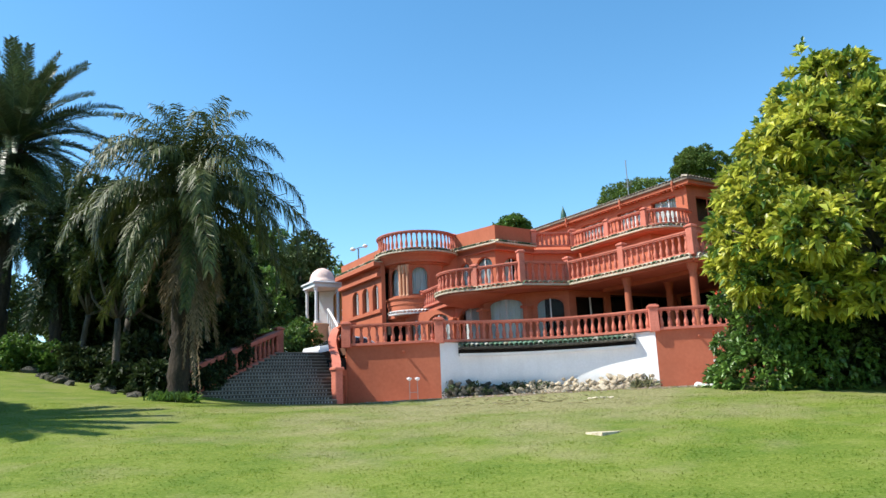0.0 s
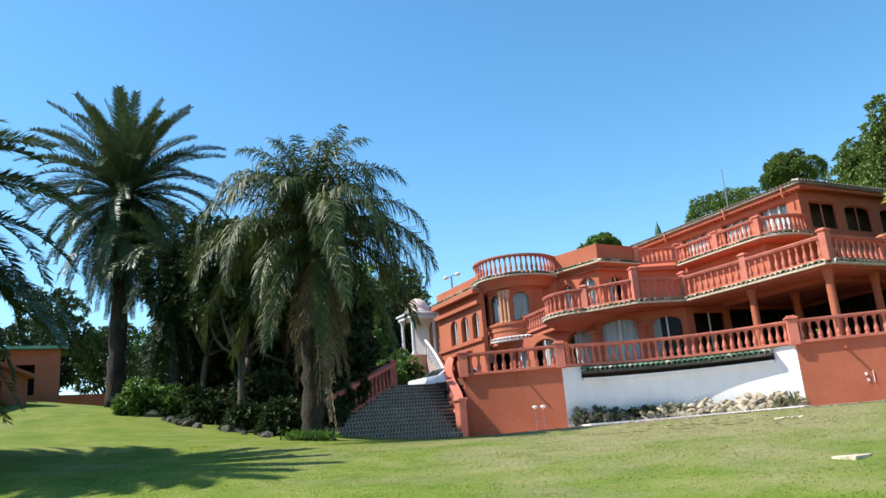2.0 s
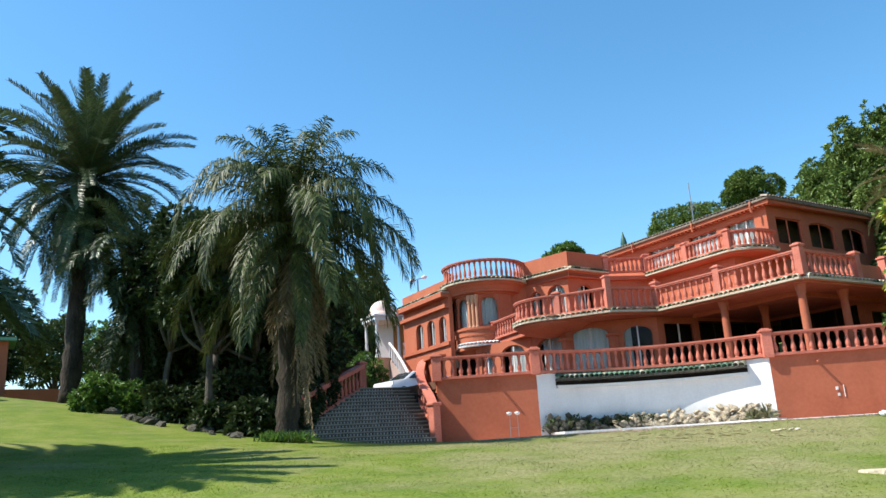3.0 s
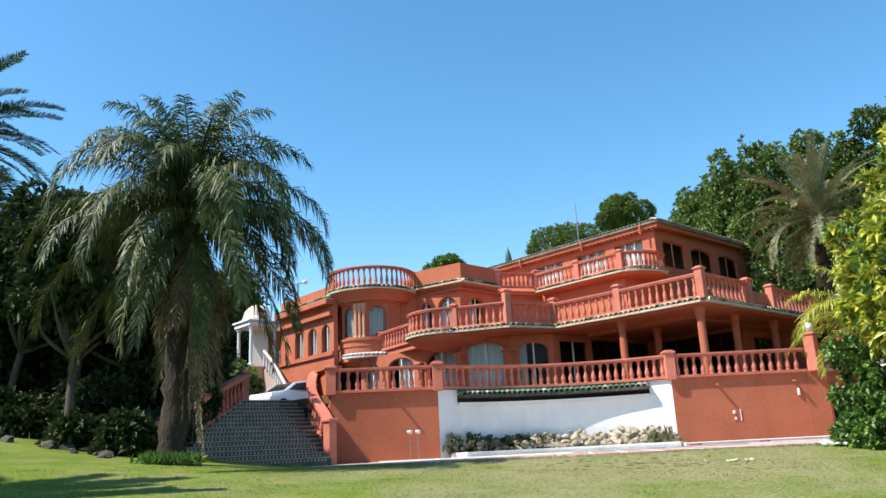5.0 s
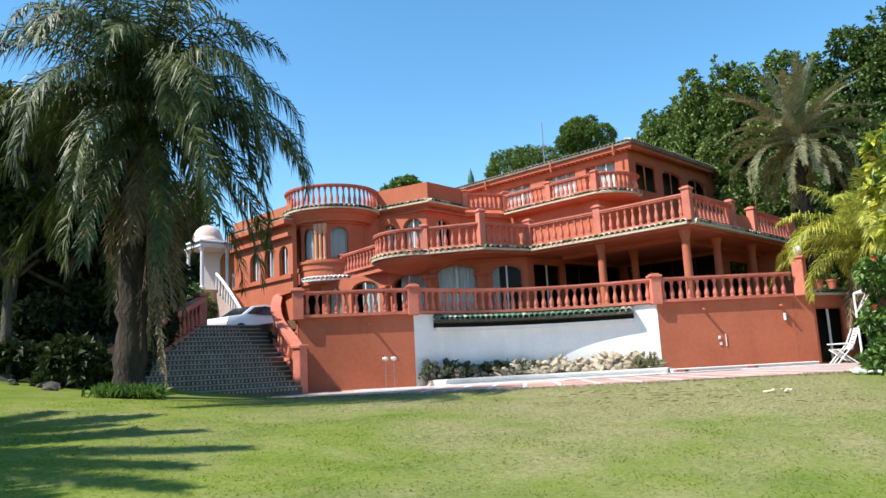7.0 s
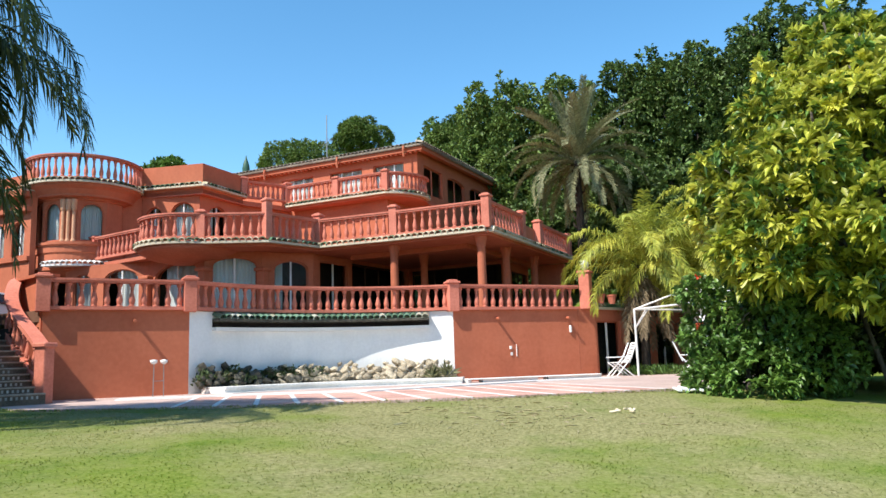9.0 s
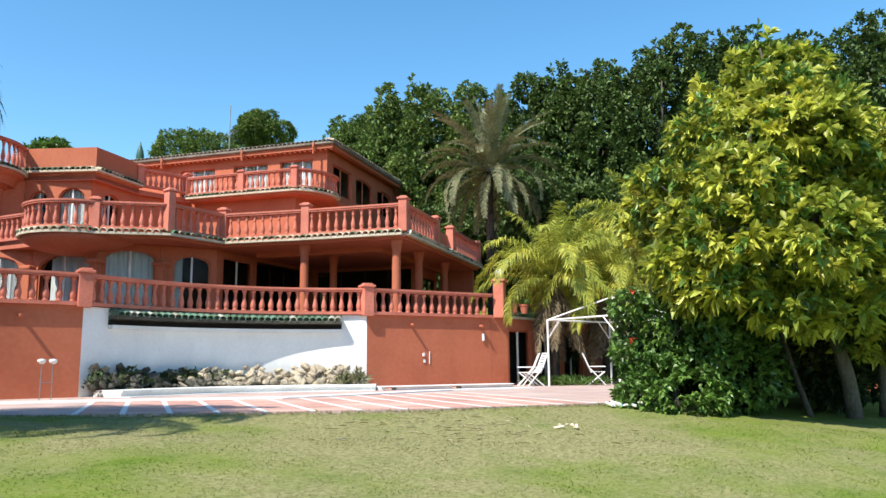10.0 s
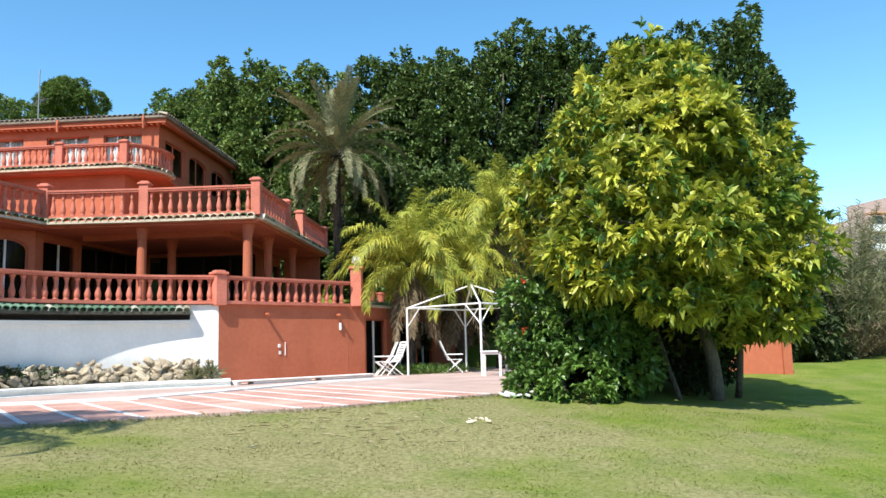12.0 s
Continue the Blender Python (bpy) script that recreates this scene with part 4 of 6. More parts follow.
# raised kerb of the pool, under the stones
kerb = offset(bulge((15.6, 24.6), (21.3, 19.6), 1.0, 18), -0.25)
bm = bmesh.new()
ribbon(bm, kerb, -0.45, 0.6, PATIO - 0.02, PATIO + 0.15)
ribbon(bm, kerb, -0.52, 0.6, PATIO + 0.12, PATIO + 0.17)
part("pool_kerb", bm, M_COPING, paving, "low white kerb below the white wall")
bm = bmesh.new()
ribbon(bm, kerb, -0.8, -0.4, PATIO - 0.02, PATIO + 0.02)
part("kerb_apron", bm, M_COPING, paving, "flat white apron along the kerb")
# thin coping that runs on from the kerb, with two drain slots under it
m = pose(20.75, 19.3, PATIO, 0, 0, -44)
bm = bmesh.new()
box(bm, (0, -0.22, 0.08), (4.6, 0.22, 0.12), 0.015, m)
for u0, u1 in ((0.0, 0.12), (0.5, 2.35), (2.7, 4.6)):
    box(bm, (u0, -0.17, -0.02), (u1, 0.17, 0.08), 0.0, m)
part("pool_coping", bm, M_COPING, paving, "thin white coping with drain slots below")

# ---- garden stair ----
stair = thing("garden_stair", "wide garden stair with patterned risers and stone treads", "stairs", kind="structure")
F0, F1 = Vector((5.95, 25.7)), Vector((11.0, 25.25))
SD = Vector((0.22, 0.975)).normalized()
N, RUN = 15, 0.34
RISE = (DECK - 1.55) / N
step_line = (F1 - F0).normalized()
SW = (F1 - F0).length
TAPER = 4.0 / 15                       # the stair narrows towards its head
m0 = Matrix(((step_line.x, SD.x, 0, F0.x), (step_line.y, SD.y, 0, F0.y), (0, 0, 1, 1.55), (0, 0, 0, 1)))
for i in range(N):
    bm = bmesh.new()
    box(bm, (TAPER * i - 0.1, i * RUN, -0.6 if i == 0 else (i - 1) * RISE), (SW + 0.15 + 0.055 * i, (N + 1) * RUN if i == N - 1 else (i + 2) * RUN, (i + 1) * RISE - 0.035), 0.0, m0)
    st = part("step", bm, M_STEP, stair)
    bm = bmesh.new()
    box(bm, (TAPER * i - 0.1, i * RUN - 0.025, (i + 1) * RISE - 0.04), (SW + 0.15 + 0.055 * i, (i + 1) * RUN + 0.02, (i + 1) * RISE), 0.008, m0)
    part("tread", bm, M_STEP_EDGE, st)
riser = bmesh.new()
box(riser, (-0.022, -0.012, 0.02), (0.022, 0, RISE - 0.06))
RISER_ME = mesh_from(riser, "riser_tile", M_STEP_TILE)
high = bmesh.new()
for i in range(N):
    for k in range(int((SW - TAPER * i) / 0.115)):
        m = m0 @ Matrix.Translation((TAPER * i + 0.08 + k * 0.115 + 0.03 * math.sin(i * 2.3), i * RUN - 0.002, i * RISE))
        if i < 6:
            t = new("riser_tile", RISER_ME)
            t.parent = stair
            t.matrix_local = m
        else:
            box(high, (-0.022, -0.012, 0.02), (0.022, 0, RISE - 0.06), 0.0, m)
tagged(part("riser_tiles", high, M_STEP_TILE, stair), kind="stuff")
# drive behind the stair
bm = bmesh.new()
prism(bm, [(10.6, 30.55), (12.6, 30.0), (12.6, 40), (20, 40), (20, 60), (9.0, 60), (9.6, 40)], DECK - 0.6, DECK - 0.02)
part("landing", bm, M_STEP, stair, "grey paved drive at the head of the stair")
# right-hand curved balustrade: sloping rail that ends in a scroll
def stair_rail(a, b, z0, z1, n, name, parent):
    pts = []
    a, b = Vector(a), Vector(b)
    for i in range(13):
        t = i / 12
        p = a + (b - a) * t
        pts.append(Vector((p.x, p.y, z0 + (z1 - z0) * t)))
    bm = bmesh.new()
    for p, q in zip(pts, pts[1:]):
        d = (q - p)
        side = Vector((-d.y, d.x, 0)).normalized()
        for lo, hi, w in ((0.0, 0.1, 0.13), (0.80, 0.95, 0.15)):
            vs = [bm.verts.new(c + side * s * w + Vector((0, 0, z))) for c in (p, q) for s in (-1, 1) for z in (lo, hi)]
            for f in ((0, 1, 3, 2), (4, 6, 7, 5), (0, 4, 5, 1), (2, 3, 7, 6), (0, 2, 6, 4), (1, 5, 7, 3)):
                bm.faces.new([vs[k] for k in f])
    ob = part(name, bm, M_RED_BAL, parent, "terracotta stair balustrade")
    me = baluster_mesh(0.70)
    for i in range(n):
        t = (i + 0.5) / n * 12
        k = int(t)
        p = pts[k].lerp(pts[min(12, k + 1)], t - k)
        o = new("baluster", me)
        o.parent = ob
        o.location = (p.x, p.y, p.z + 0.1)
    return ob


def swept_rail(pts, n, parent, h=0.92):
    """A balustrade that follows a bent line in space."""
    pts = [Vector(q) for q in pts]
    fine = []
    for k in range(len(pts) - 1):
        p0, p1, p2, p3 = pts[max(0, k - 1)], pts[k], pts[k + 1], pts[min(len(pts) - 1, k + 2)]
        for i in range(6):
            t = i / 6
            fine.append(0.5 * ((2 * p1) + (p2 - p0) * t + (2 * p0 - 5 * p1 + 4 * p2 - p3) * t * t + (3 * p1 - p0 - 3 * p2 + p3) * t ** 3))
    fine.append(pts[-1])
    bm = bmesh.new()
    for lo, hi, w in ((-0.25, 0.1, 0.12), (h - 0.16, h - 0.04, 0.13), (h - 0.06, h, 0.16)):
        rows = []
        for k, q in enumerate(fine):
            d = fine[min(k + 1, len(fine) - 1)] - fine[max(k - 1, 0)]
            side = Vector((-d.y, d.x, 0)).normalized() * w
            rows.append([bm.verts.new(q + a + Vector((0, 0, z))) for a, z in ((-side, lo), (side, lo), (side, hi), (-side, hi))])
        for a, b in zip(rows, rows[1:]):
            for i in range(4):
                bm.faces.new((a[i], a[(i + 1) % 4], b[(i + 1) % 4], b[i]))
        bm.faces.new(rows[0])
        bm.faces.new(rows[-1][::-1])
    ob = part("balustrade", bm, M_RED_BAL, parent, "terracotta stair balustrade sweeping down in a curve")
    me = baluster_mesh(h - 0.26)
    for i in range(n):
        q = fine[int((i + 0.5) / n * (len(fine) - 1))]
        o = new("baluster", me)
        o.parent = ob
        o.location = (q.x, q.y, q.z + 0.1)
    return ob


SWEEP = [(12.95, 28.85, DECK + 0.05), (12.7, 28.7, DECK - 0.1), (12.42, 28.4, DECK - 0.5), (12.22, 27.9, DECK - 0.92), (11.98, 27.15, DECK - 1.3), (11.7, 26.45, DECK - 1.58), (11.38, 25.75, DECK - 1.85)]
swept_rail(SWEEP, 13, stair)
bm = bmesh.new()
box(bm, (-0.15, -0.15, -0.2), (0.15, 0.15, 1.2), 0.02, pose(11.28, 25.5, 1.55, 0, 0, 10))
box(bm, (-0.2, -0.2, 1.15), (0.2, 0.2, 1.27), 0.03, pose(11.28, 25.5, 1.55, 0, 0, 10))
part("newel_post", bm, M_RED_BAL, stair)
# walls under the sweep, with a dark door beside the stair
wall("side_wall", (11.4, 25.65), (11.7, 26.2), 1.2, 2.0, (), thick=0.22, parent=stair)
wall("side_wall", (11.75, 26.3), (12.55, 27.35), 1.2, DECK - 0.9, [(0.45, 1.0, 1.45, 2.6, 0)], thick=0.22, parent=stair)
bm = bmesh.new()
prism(bm, [(12.55, 27.4), (12.8, 27.3), (13.3, 28.8), (13.0, 28.9)], 1.3, DECK + 0.86)
prism(bm, [(12.45, 27.35), (12.9, 27.2), (13.4, 28.9), (12.85, 29.0)], DECK + 0.86, DECK + 0.94)
part("drum", bm, M_RED, stair)
wall("side_wall", (12.5, 28.6), (11.5, 25.9), 1.2, 1.9, (), thick=0.2, parent=stair)
# black block makes the doorway look unlit
bm = bmesh.new()
box(bm, (12.25, 27.5, 1.3), (13.6, 28.6, 3.3))
part("store_core", bm, M_DARK, stair)
# left-hand wall and rail
sl = stair_rail((5.8, 25.8), (10.95, 30.45), 1.75, DECK, 20, "balustrade", stair)
bm = bmesh.new()
box(bm, (-0.2, -0.2, -0.3), (0.2, 0.2, 1.15), 0.02, pose(5.75, 25.6, 1.5, 0, 0, 42))
part("newel_post", bm, M_RED_BAL, stair)
balustrade(stair, [(11.0, 30.6), (10.6, 33.0), (10.4, 36.5)], DECK, 0.95, (0, 1, 2), 1.05, 0.3)

# ---- stones and plants along the white wall ----
def stone_mesh(seed, material):
    rnd = random.Random(seed)
    bm = bmesh.new()
    bmesh.ops.create_icosphere(bm, subdivisions=1, radius=1)
    for v in bm.verts:
        v.co *= rnd.uniform(0.62, 1.2)
        v.co.z *= 0.72
    return mesh_from(bm, "stone", material)


rockery = thing("rockery", "row of pale rough stones heaped along the white wall", "rockery")
STONES = [stone_mesh(i, M_STONE) for i in range(7)]
DARK_STONES = [stone_mesh(20 + i, M_STONE_DARK) for i in range(5)]
rnd = random.Random(12)
base = offset(T_ARC, -0.28)
for p, d in along(base, 0.016):
    # left end takes the dark stones: its shade is put into their colour
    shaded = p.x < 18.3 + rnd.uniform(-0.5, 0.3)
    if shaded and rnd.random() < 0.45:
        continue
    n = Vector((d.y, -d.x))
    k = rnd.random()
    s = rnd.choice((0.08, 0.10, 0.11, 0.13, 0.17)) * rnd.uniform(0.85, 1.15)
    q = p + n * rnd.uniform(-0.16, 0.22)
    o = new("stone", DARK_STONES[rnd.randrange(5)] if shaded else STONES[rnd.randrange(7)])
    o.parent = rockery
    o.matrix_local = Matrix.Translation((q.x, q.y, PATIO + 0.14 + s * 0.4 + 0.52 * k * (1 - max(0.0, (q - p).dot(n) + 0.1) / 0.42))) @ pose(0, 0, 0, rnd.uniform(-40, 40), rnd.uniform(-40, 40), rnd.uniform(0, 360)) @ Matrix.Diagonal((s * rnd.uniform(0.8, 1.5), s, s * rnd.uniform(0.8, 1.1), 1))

# spotlights on a stand before the left wall
spot = thing("garden_spotlight", "pair of white spotlights on thin grey stakes", "lamp", (14.0, 24.8, PATIO))
bm = bmesh.new()
for dx in (-0.16, 0.16):
    tube(bm, [(dx * 1.1, 0, -0.05), (dx, 0, 0.85)], 0.012, 6)
tube(bm, [(-0.16, 0, 0.4), (0.16, 0, 0.4)], 0.01, 6)
part("stake", bm, M_GREY, spot)
for dx in (-0.17, 0.17):
    bm = bmesh.new()
    lathe(bm, [(0.03, 0), (0.085, 0.04), (0.095, 0.1), (0.02, 0.12)], 12, (dx, 0, 0.82))
    part("lamp_head", bm, M_TRIM, spot, smooth=True)

# ---- gazebo frame, chairs, table ----
gz = thing("gazebo_frame", "bare white steel gazebo frame without its cover", "gazebo", (25.2, 12.9, PATIO), -36.5)
H, A = 2.15, 1.5
for x, y in ((-A, -A), (A, -A), (A, A), (-A, A)):
    bm = bmesh.new()
    tube(bm, [(x, y, 0), (x, y, H)], 0.035, 8)
    part("post", bm, M_METAL, gz)
    bm = bmesh.new()
    tube(bm, [(x, y, H), (0, 0, H + 0.72)], 0.028, 6)
    part("rafter", bm, M_METAL, gz)
    for ax, ay in ((-x, 0), (0, -y)):
        bm = bmesh.new()
        e = Vector((math.copysign(0.55, ax) if ax else 0, math.copysign(0.55, ay) if ay else 0, 0))
        tube(bm, [Vector((x, y, H - 0.62)), Vector((x, y, H - 0.03)) + e], 0.02, 6)
        part("brace", bm, M_METAL, gz)
for a, b in (((-A, -A), (A, -A)), ((A, -A), (A, A)), ((A, A), (-A, A)), ((-A, A), (-A, -A))):
    bm = bmesh.new()
    tube(bm, [(*a, H), (*b, H)], 0.03, 6)
    part("eave_bar", bm, M_METAL, gz)
bm = bmesh.new()
tube(bm, [(0, 0, H + 0.3), (0, 0, H + 0.8)], 0.02, 6)
part("king_post", bm, M_METAL, gz)


def garden_chair(at, turn):
    c = thing("garden_chair", "white slatted folding garden chair on the paving", "chair", at, turn, group="garden chairs")
    for s in (-1, 1):
        bm = bmesh.new()
        tube(bm, [(s * 0.26, -0.28, 0.0), (s * 0.26, 0.28, 0.62)], 0.022, 6)
        part("leg", bm, M_PLASTIC, c)
        bm = bmesh.new()
        tube(bm, [(s * 0.24, 0.30, 0.0), (s * 0.24, -0.25, 0.44)], 0.022, 6)
        part("leg", bm, M_PLASTIC, c)
        bm = bmesh.new()
        box(bm, (s * 0.27 - 0.03, -0.30, 0.60), (s * 0.27 + 0.03, 0.28, 0.635), 0.01)
        part("armrest", bm, M_PLASTIC, c)
        bm = bmesh.new()
        tube(bm, [(s * 0.235, 0.18, 0.42), (s * 0.235, 0.46, 1.08)], 0.022, 6)
        part("back_rail", bm, M_PLASTIC, c)
    for i in range(6):
        bm = bmesh.new()
        box(bm, (-0.23, -0.27 + i * 0.085, 0.43), (0.23, -0.21 + i * 0.085, 0.455), 0.006)
        part("seat_slat", bm, M_PLASTIC, c)
    for i in range(8):
        k = i / 7
        bm = bmesh.new()
        box(bm, (-0.23, -0.012, -0.03), (0.23, 0.012, 0.03), 0.006, pose(0, 0.2 + 0.25 * k, 0.48 + 0.58 * k, -23))
        part("back_slat", bm, M_PLASTIC, c)
    return c


garden_chair((25.0, 15.55, PATIO), -148)
garden_chair((25.6, 15.9, PATIO), -165)
garden_chair((26.2, 13.6, PATIO), 8)
tb = thing("garden_table", "white plastic garden table on round legs", "table", (22.9, 11.95, PATIO), -40)
bm = bmesh.new()
box(bm, (-0.6, -0.4, 0.68), (0.6, 0.4, 0.73), 0.02)
box(bm, (-0.55, -0.36, 0.62), (0.55, 0.36, 0.68), 0.01)
part("tabletop", bm, M_PLASTIC, tb)
for x in (-0.5, 0.5):
    for y in (-0.3, 0.3):
        bm = bmesh.new()
        lathe(bm, [(0.045, 0), (0.045, 0.1), (0.035, 0.15), (0.05, 0.62)], 8, (x, y, 0))
        part("leg", bm, M_PLASTIC, tb)

# ---- portico and white stair by the wing ----
po = thing("entrance_portico", "white domed portico with slim columns beside the wing", "portico", (19.5, 45.7, 0))
FLOOR = 6.9
bm = bmesh.new()
box(bm, (-1.0, -1.0, DECK - 0.3), (1.9, 1.4, FLOOR), 0.03)
part("podium", bm, M_CREAM, po)
for x, y in ((-0.75, -0.75), (0.75, -0.75), (0.75, 0.75), (-0.75, 0.75)):
    bm = bmesh.new()
    lathe(bm, [(0.16, 0), (0.16, 0.15), (0.10, 0.2), (0.09, 2.1), (0.14, 2.2), (0.16, 2.3)], 12, (x, y, FLOOR))
    part("column", bm, M_WHITE, po)
bm = bmesh.new()
box(bm, (-0.95, -0.95, FLOOR + 2.3), (0.95, 0.95, FLOOR + 2.55), 0.03)
box(bm, (-1.05, -1.05, FLOOR + 2.55), (1.05, 1.05, FLOOR + 2.68), 0.03)
part("entablature", bm, M_WHITE, po)
bm = bmesh.new()
lathe(bm, [(0.85, 2.68), (0.85, 2.85)] + [(0.8 * math.cos(radians(a)), 2.85 + 0.85 * math.sin(radians(a))) for a in range(0, 90, 12)] + [(0.03, 3.72)], 24, (0, 0, FLOOR))
part("dome", bm, M_PINKDOME, po, "pale pinkish dome", smooth=True)
shift = Vector(po.location).xy
dw = [tuple(Vector(q) - shift) for q in ((19.6, 46.5), (21.9, 44.8))]
wall("door_wall", *dw, DECK, 9.8, [(0.95, 2.0, FLOOR, FLOOR + 2.35, 0.55)], material=M_WHITE, parent=po)
bm = bmesh.new()
box(bm, (0.9, FLOOR, -0.2), (2.05, FLOOR + 2.4, -0.14), 0.0, wall_frame(*dw))
part("door", bm, M_WOOD, po, "orange-brown wooden door")
for i in range(14):
    bm = bmesh.new()
    z = FLOOR - (i + 1) * 0.2
    box(bm, (-0.1, -1.1 - (i + 1) * 0.3, DECK - 0.2), (0.9, -1.08 - i * 0.3, max(z, DECK)), 0.01)
    part("step", bm, M_PATIO_PALE, po)
for x0, x1 in ((-0.1, -0.9), (0.9, 0.5)):
    pts = [Vector((x0 + (x1 - x0) * (k / 12) ** 1.5, -1.1 - 4.2 * k / 12, FLOOR + 0.85 - 2.8 * k / 12)) for k in range(13)]
    bm = bmesh.new()
    tube(bm, pts, 0.08, 8)
    rail = part("white_balustrade", bm, M_WHITE, po, "white curving stair balustrade")
    for q in pts:
        bm = bmesh.new()
        lathe(bm, [(0.05, -0.9), (0.07, -0.65), (0.035, -0.25), (0.05, 0)], 8, q)
        part("baluster", bm, M_WHITE, rail)

# ---- parked car at the head of the stair ----
car = thing("parked_car", "silver hatchback parked at the head of the stair", "car", (17.0, 37.2, DECK), 8)
bm = bmesh.new()
prof = [(-2.0, 0.35), (-2.05, 0.62), (-1.95, 0.88), (-1.2, 0.98), (-0.55, 1.38), (0.1, 1.47), (0.95, 1.42), (1.6, 1.12), (1.95, 1.0), (2.02, 0.6), (1.95, 0.35)]
rows = []
for y, k in ((-0.84, 0.0), (-0.80, 0.0), (0.80, 0.0), (0.84, 0.0)):
    rows.append([bm.verts.new((x * (0.985 if abs(y) > 0.82 else 1), y * (1 - max(0, z - 0.9) * 0.32), z - (0.02 if abs(y) > 0.82 else 0))) for x, z in prof])
for a, b in zip(rows, rows[1:]):
    for i in range(len(prof)):
        j = (i + 1) % len(prof)
        bm.faces.new((a[i], a[j], b[j], b[i]))
bm.faces.new(rows[0][::-1])
bm.faces.new(rows[-1])
bmesh.ops.bevel(bm, geom=list(bm.edges), offset=0.05, segments=2, affect="EDGES", clamp_overlap=True)
body = part("body", bm, M_CAR, car, smooth=True)
for s in (-1, 1):
    bm = bmesh.new()
    q = [(-1.0, 1.02), (-0.5, 1.33), (0.1, 1.40), (0.9, 1.35), (1.4, 1.08), (1.3, 1.0)]
    bm.faces.new([bm.verts.new((x, s * (0.853 * (1 - max(0, z - 0.9) * 0.32) + 0.006), z)) for x, z in q])
    part("side_window", bm, M_DKGLASS, car)
    for x in (-1.3, 1.25):
        bm = bmesh.new()
        lathe(bm, [(0.2, -0.1), (0.31, -0.1), (0.32, 0), (0.31, 0.1), (0.2, 0.1)], 18)
        bmesh.ops.transform(bm, matrix=pose(x, s * 0.76, 0.32, 90), verts=bm.verts)
        w = part("wheel", bm, M_TYRE, car)
        bm = bmesh.new()
        lathe(bm, [(0.02, -0.112), (0.2, -0.105), (0.2, 0.105), (0.02, 0.112)], 14)
        bmesh.ops.transform(bm, matrix=pose(x, s * 0.76, 0.32, 90), verts=bm.verts)
        part("rim", bm, M_GREY, w)
for x0, x1, z0, z1 in ((-1.17, -0.57, 1.0, 1.37), (1.02, 1.58, 1.40, 1.14)):
    bm = bmesh.new()
    bm.faces.new([bm.verts.new((x, y * (1 - max(0, z - 0.9) * 0.32), z + 0.012)) for x, y, z in ((x0, -0.7, z0), (x1, -0.7, z1), (x1, 0.7, z1), (x0, 0.7, z0))])
    part("windscreen", bm, M_DKGLASS, car)

# ---- outbuildings across the lawn ----
def shed(name, label, a, b, z0, z1, openings, roof_mat, depth=5.0, over=0.3):
    s = thing(name, label, "outbuilding", kind="structure")
    w = wall("wall", a, b, z0 - 0.6, z1, openings, parent=s)
    a, b = Vector(a), Vector(b)
    d = (b - a).normalized()
    back = Vector((-d.y, d.x))
    for p, q in ((b, b + back * depth), (b + back * depth, a + back * depth), (a + back * depth, a)):
        wall("wall", tuple(p), tuple(q), z0 - 0.6, z1, (), parent=s)
    bm = bmesh.new()
    c = [a - d * over - back * over, b + d * over - back * over, b + d * over + back * (depth + over), a - d * over + back * (depth + over)]
    prism(bm, [tuple(p) for p in c], z1, z1 + 0.16)
    part("roof", bm, roof_mat, s)
    # black block paints the shade inside the open bays
    bm = bmesh.new()
    c = [a + d * 0.4 + back * 1.2, b - d * 0.4 + back * 1.2, b - d * 0.4 + back * (depth - 0.4), a + d * 0.4 + back * (depth - 0.4)]
    prism(bm, [tuple(p) for p in c], z0 - 0.3, z1 - 0.15)
    part("dark_inside", bm, M_DARK, s)
    return s


shed("garden_store", "low terracotta outbuilding with dark open bays", (-6.6, 26.5), (-2.2, 43.5), 3.6, 6.0, [(2.0, 5.0, 3.2, 5.3, 0), (6.5, 9.5, 3.4, 5.4, 0), (11.5, 14.0, 3.5, 5.5, 0)], M_RED, 6.0)
shed("garden_lodge", "terracotta lodge with a green glazed roof", (-3.4, 48.0), (-0.8, 48.0), 4.4, 8.0, [(0.5, 1.4, 5.6, 7.2, 0)], M_GREENROOF, 6.0, 0.35)
wall("boundary_wall", (-1.0, 57.0), (8.0, 57.0), 3.5, 6.4, thick=0.3)
tagged(bpy.data.objects["boundary_wall"], "plain terracotta boundary wall", "wall", kind="structure")

# ---- far side of the lawn ----
pl = thing("planter_wall", "low terracotta planter wall at the edge of the lawn", "planter", kind="structure")
wall("planter_front", (22.3, 6.6), (21.9, 4.05), 1.0, 2.42, thick=0.25, parent=pl)
wall("planter_end", (21.9, 4.05), (25.0, 4.6), 1.0, 2.42, thick=0.25, parent=pl)
wall("boundary_wall", (31.5, 7.0), (33.0, -14.0), 1.0, 3.0, thick=0.3)
tagged(bpy.data.objects["boundary_wall.001"], "terracotta boundary wall in the shade of trees", "wall", kind="structure")
ap = thing("white_apartments", "distant white apartment houses with terracotta awnings", "building", (112, -42.5, 9.0), 20)
bm = bmesh.new()
box(bm, (-5, -7, -9), (5, 7, 9.0))
box(bm, (-4, -3, 9.0), (3, 2, 12.0))
box(bm, (-3, 3, 9.0), (0, 5, 10.5))
part("wall", bm, M_PATIO_PALE, ap)
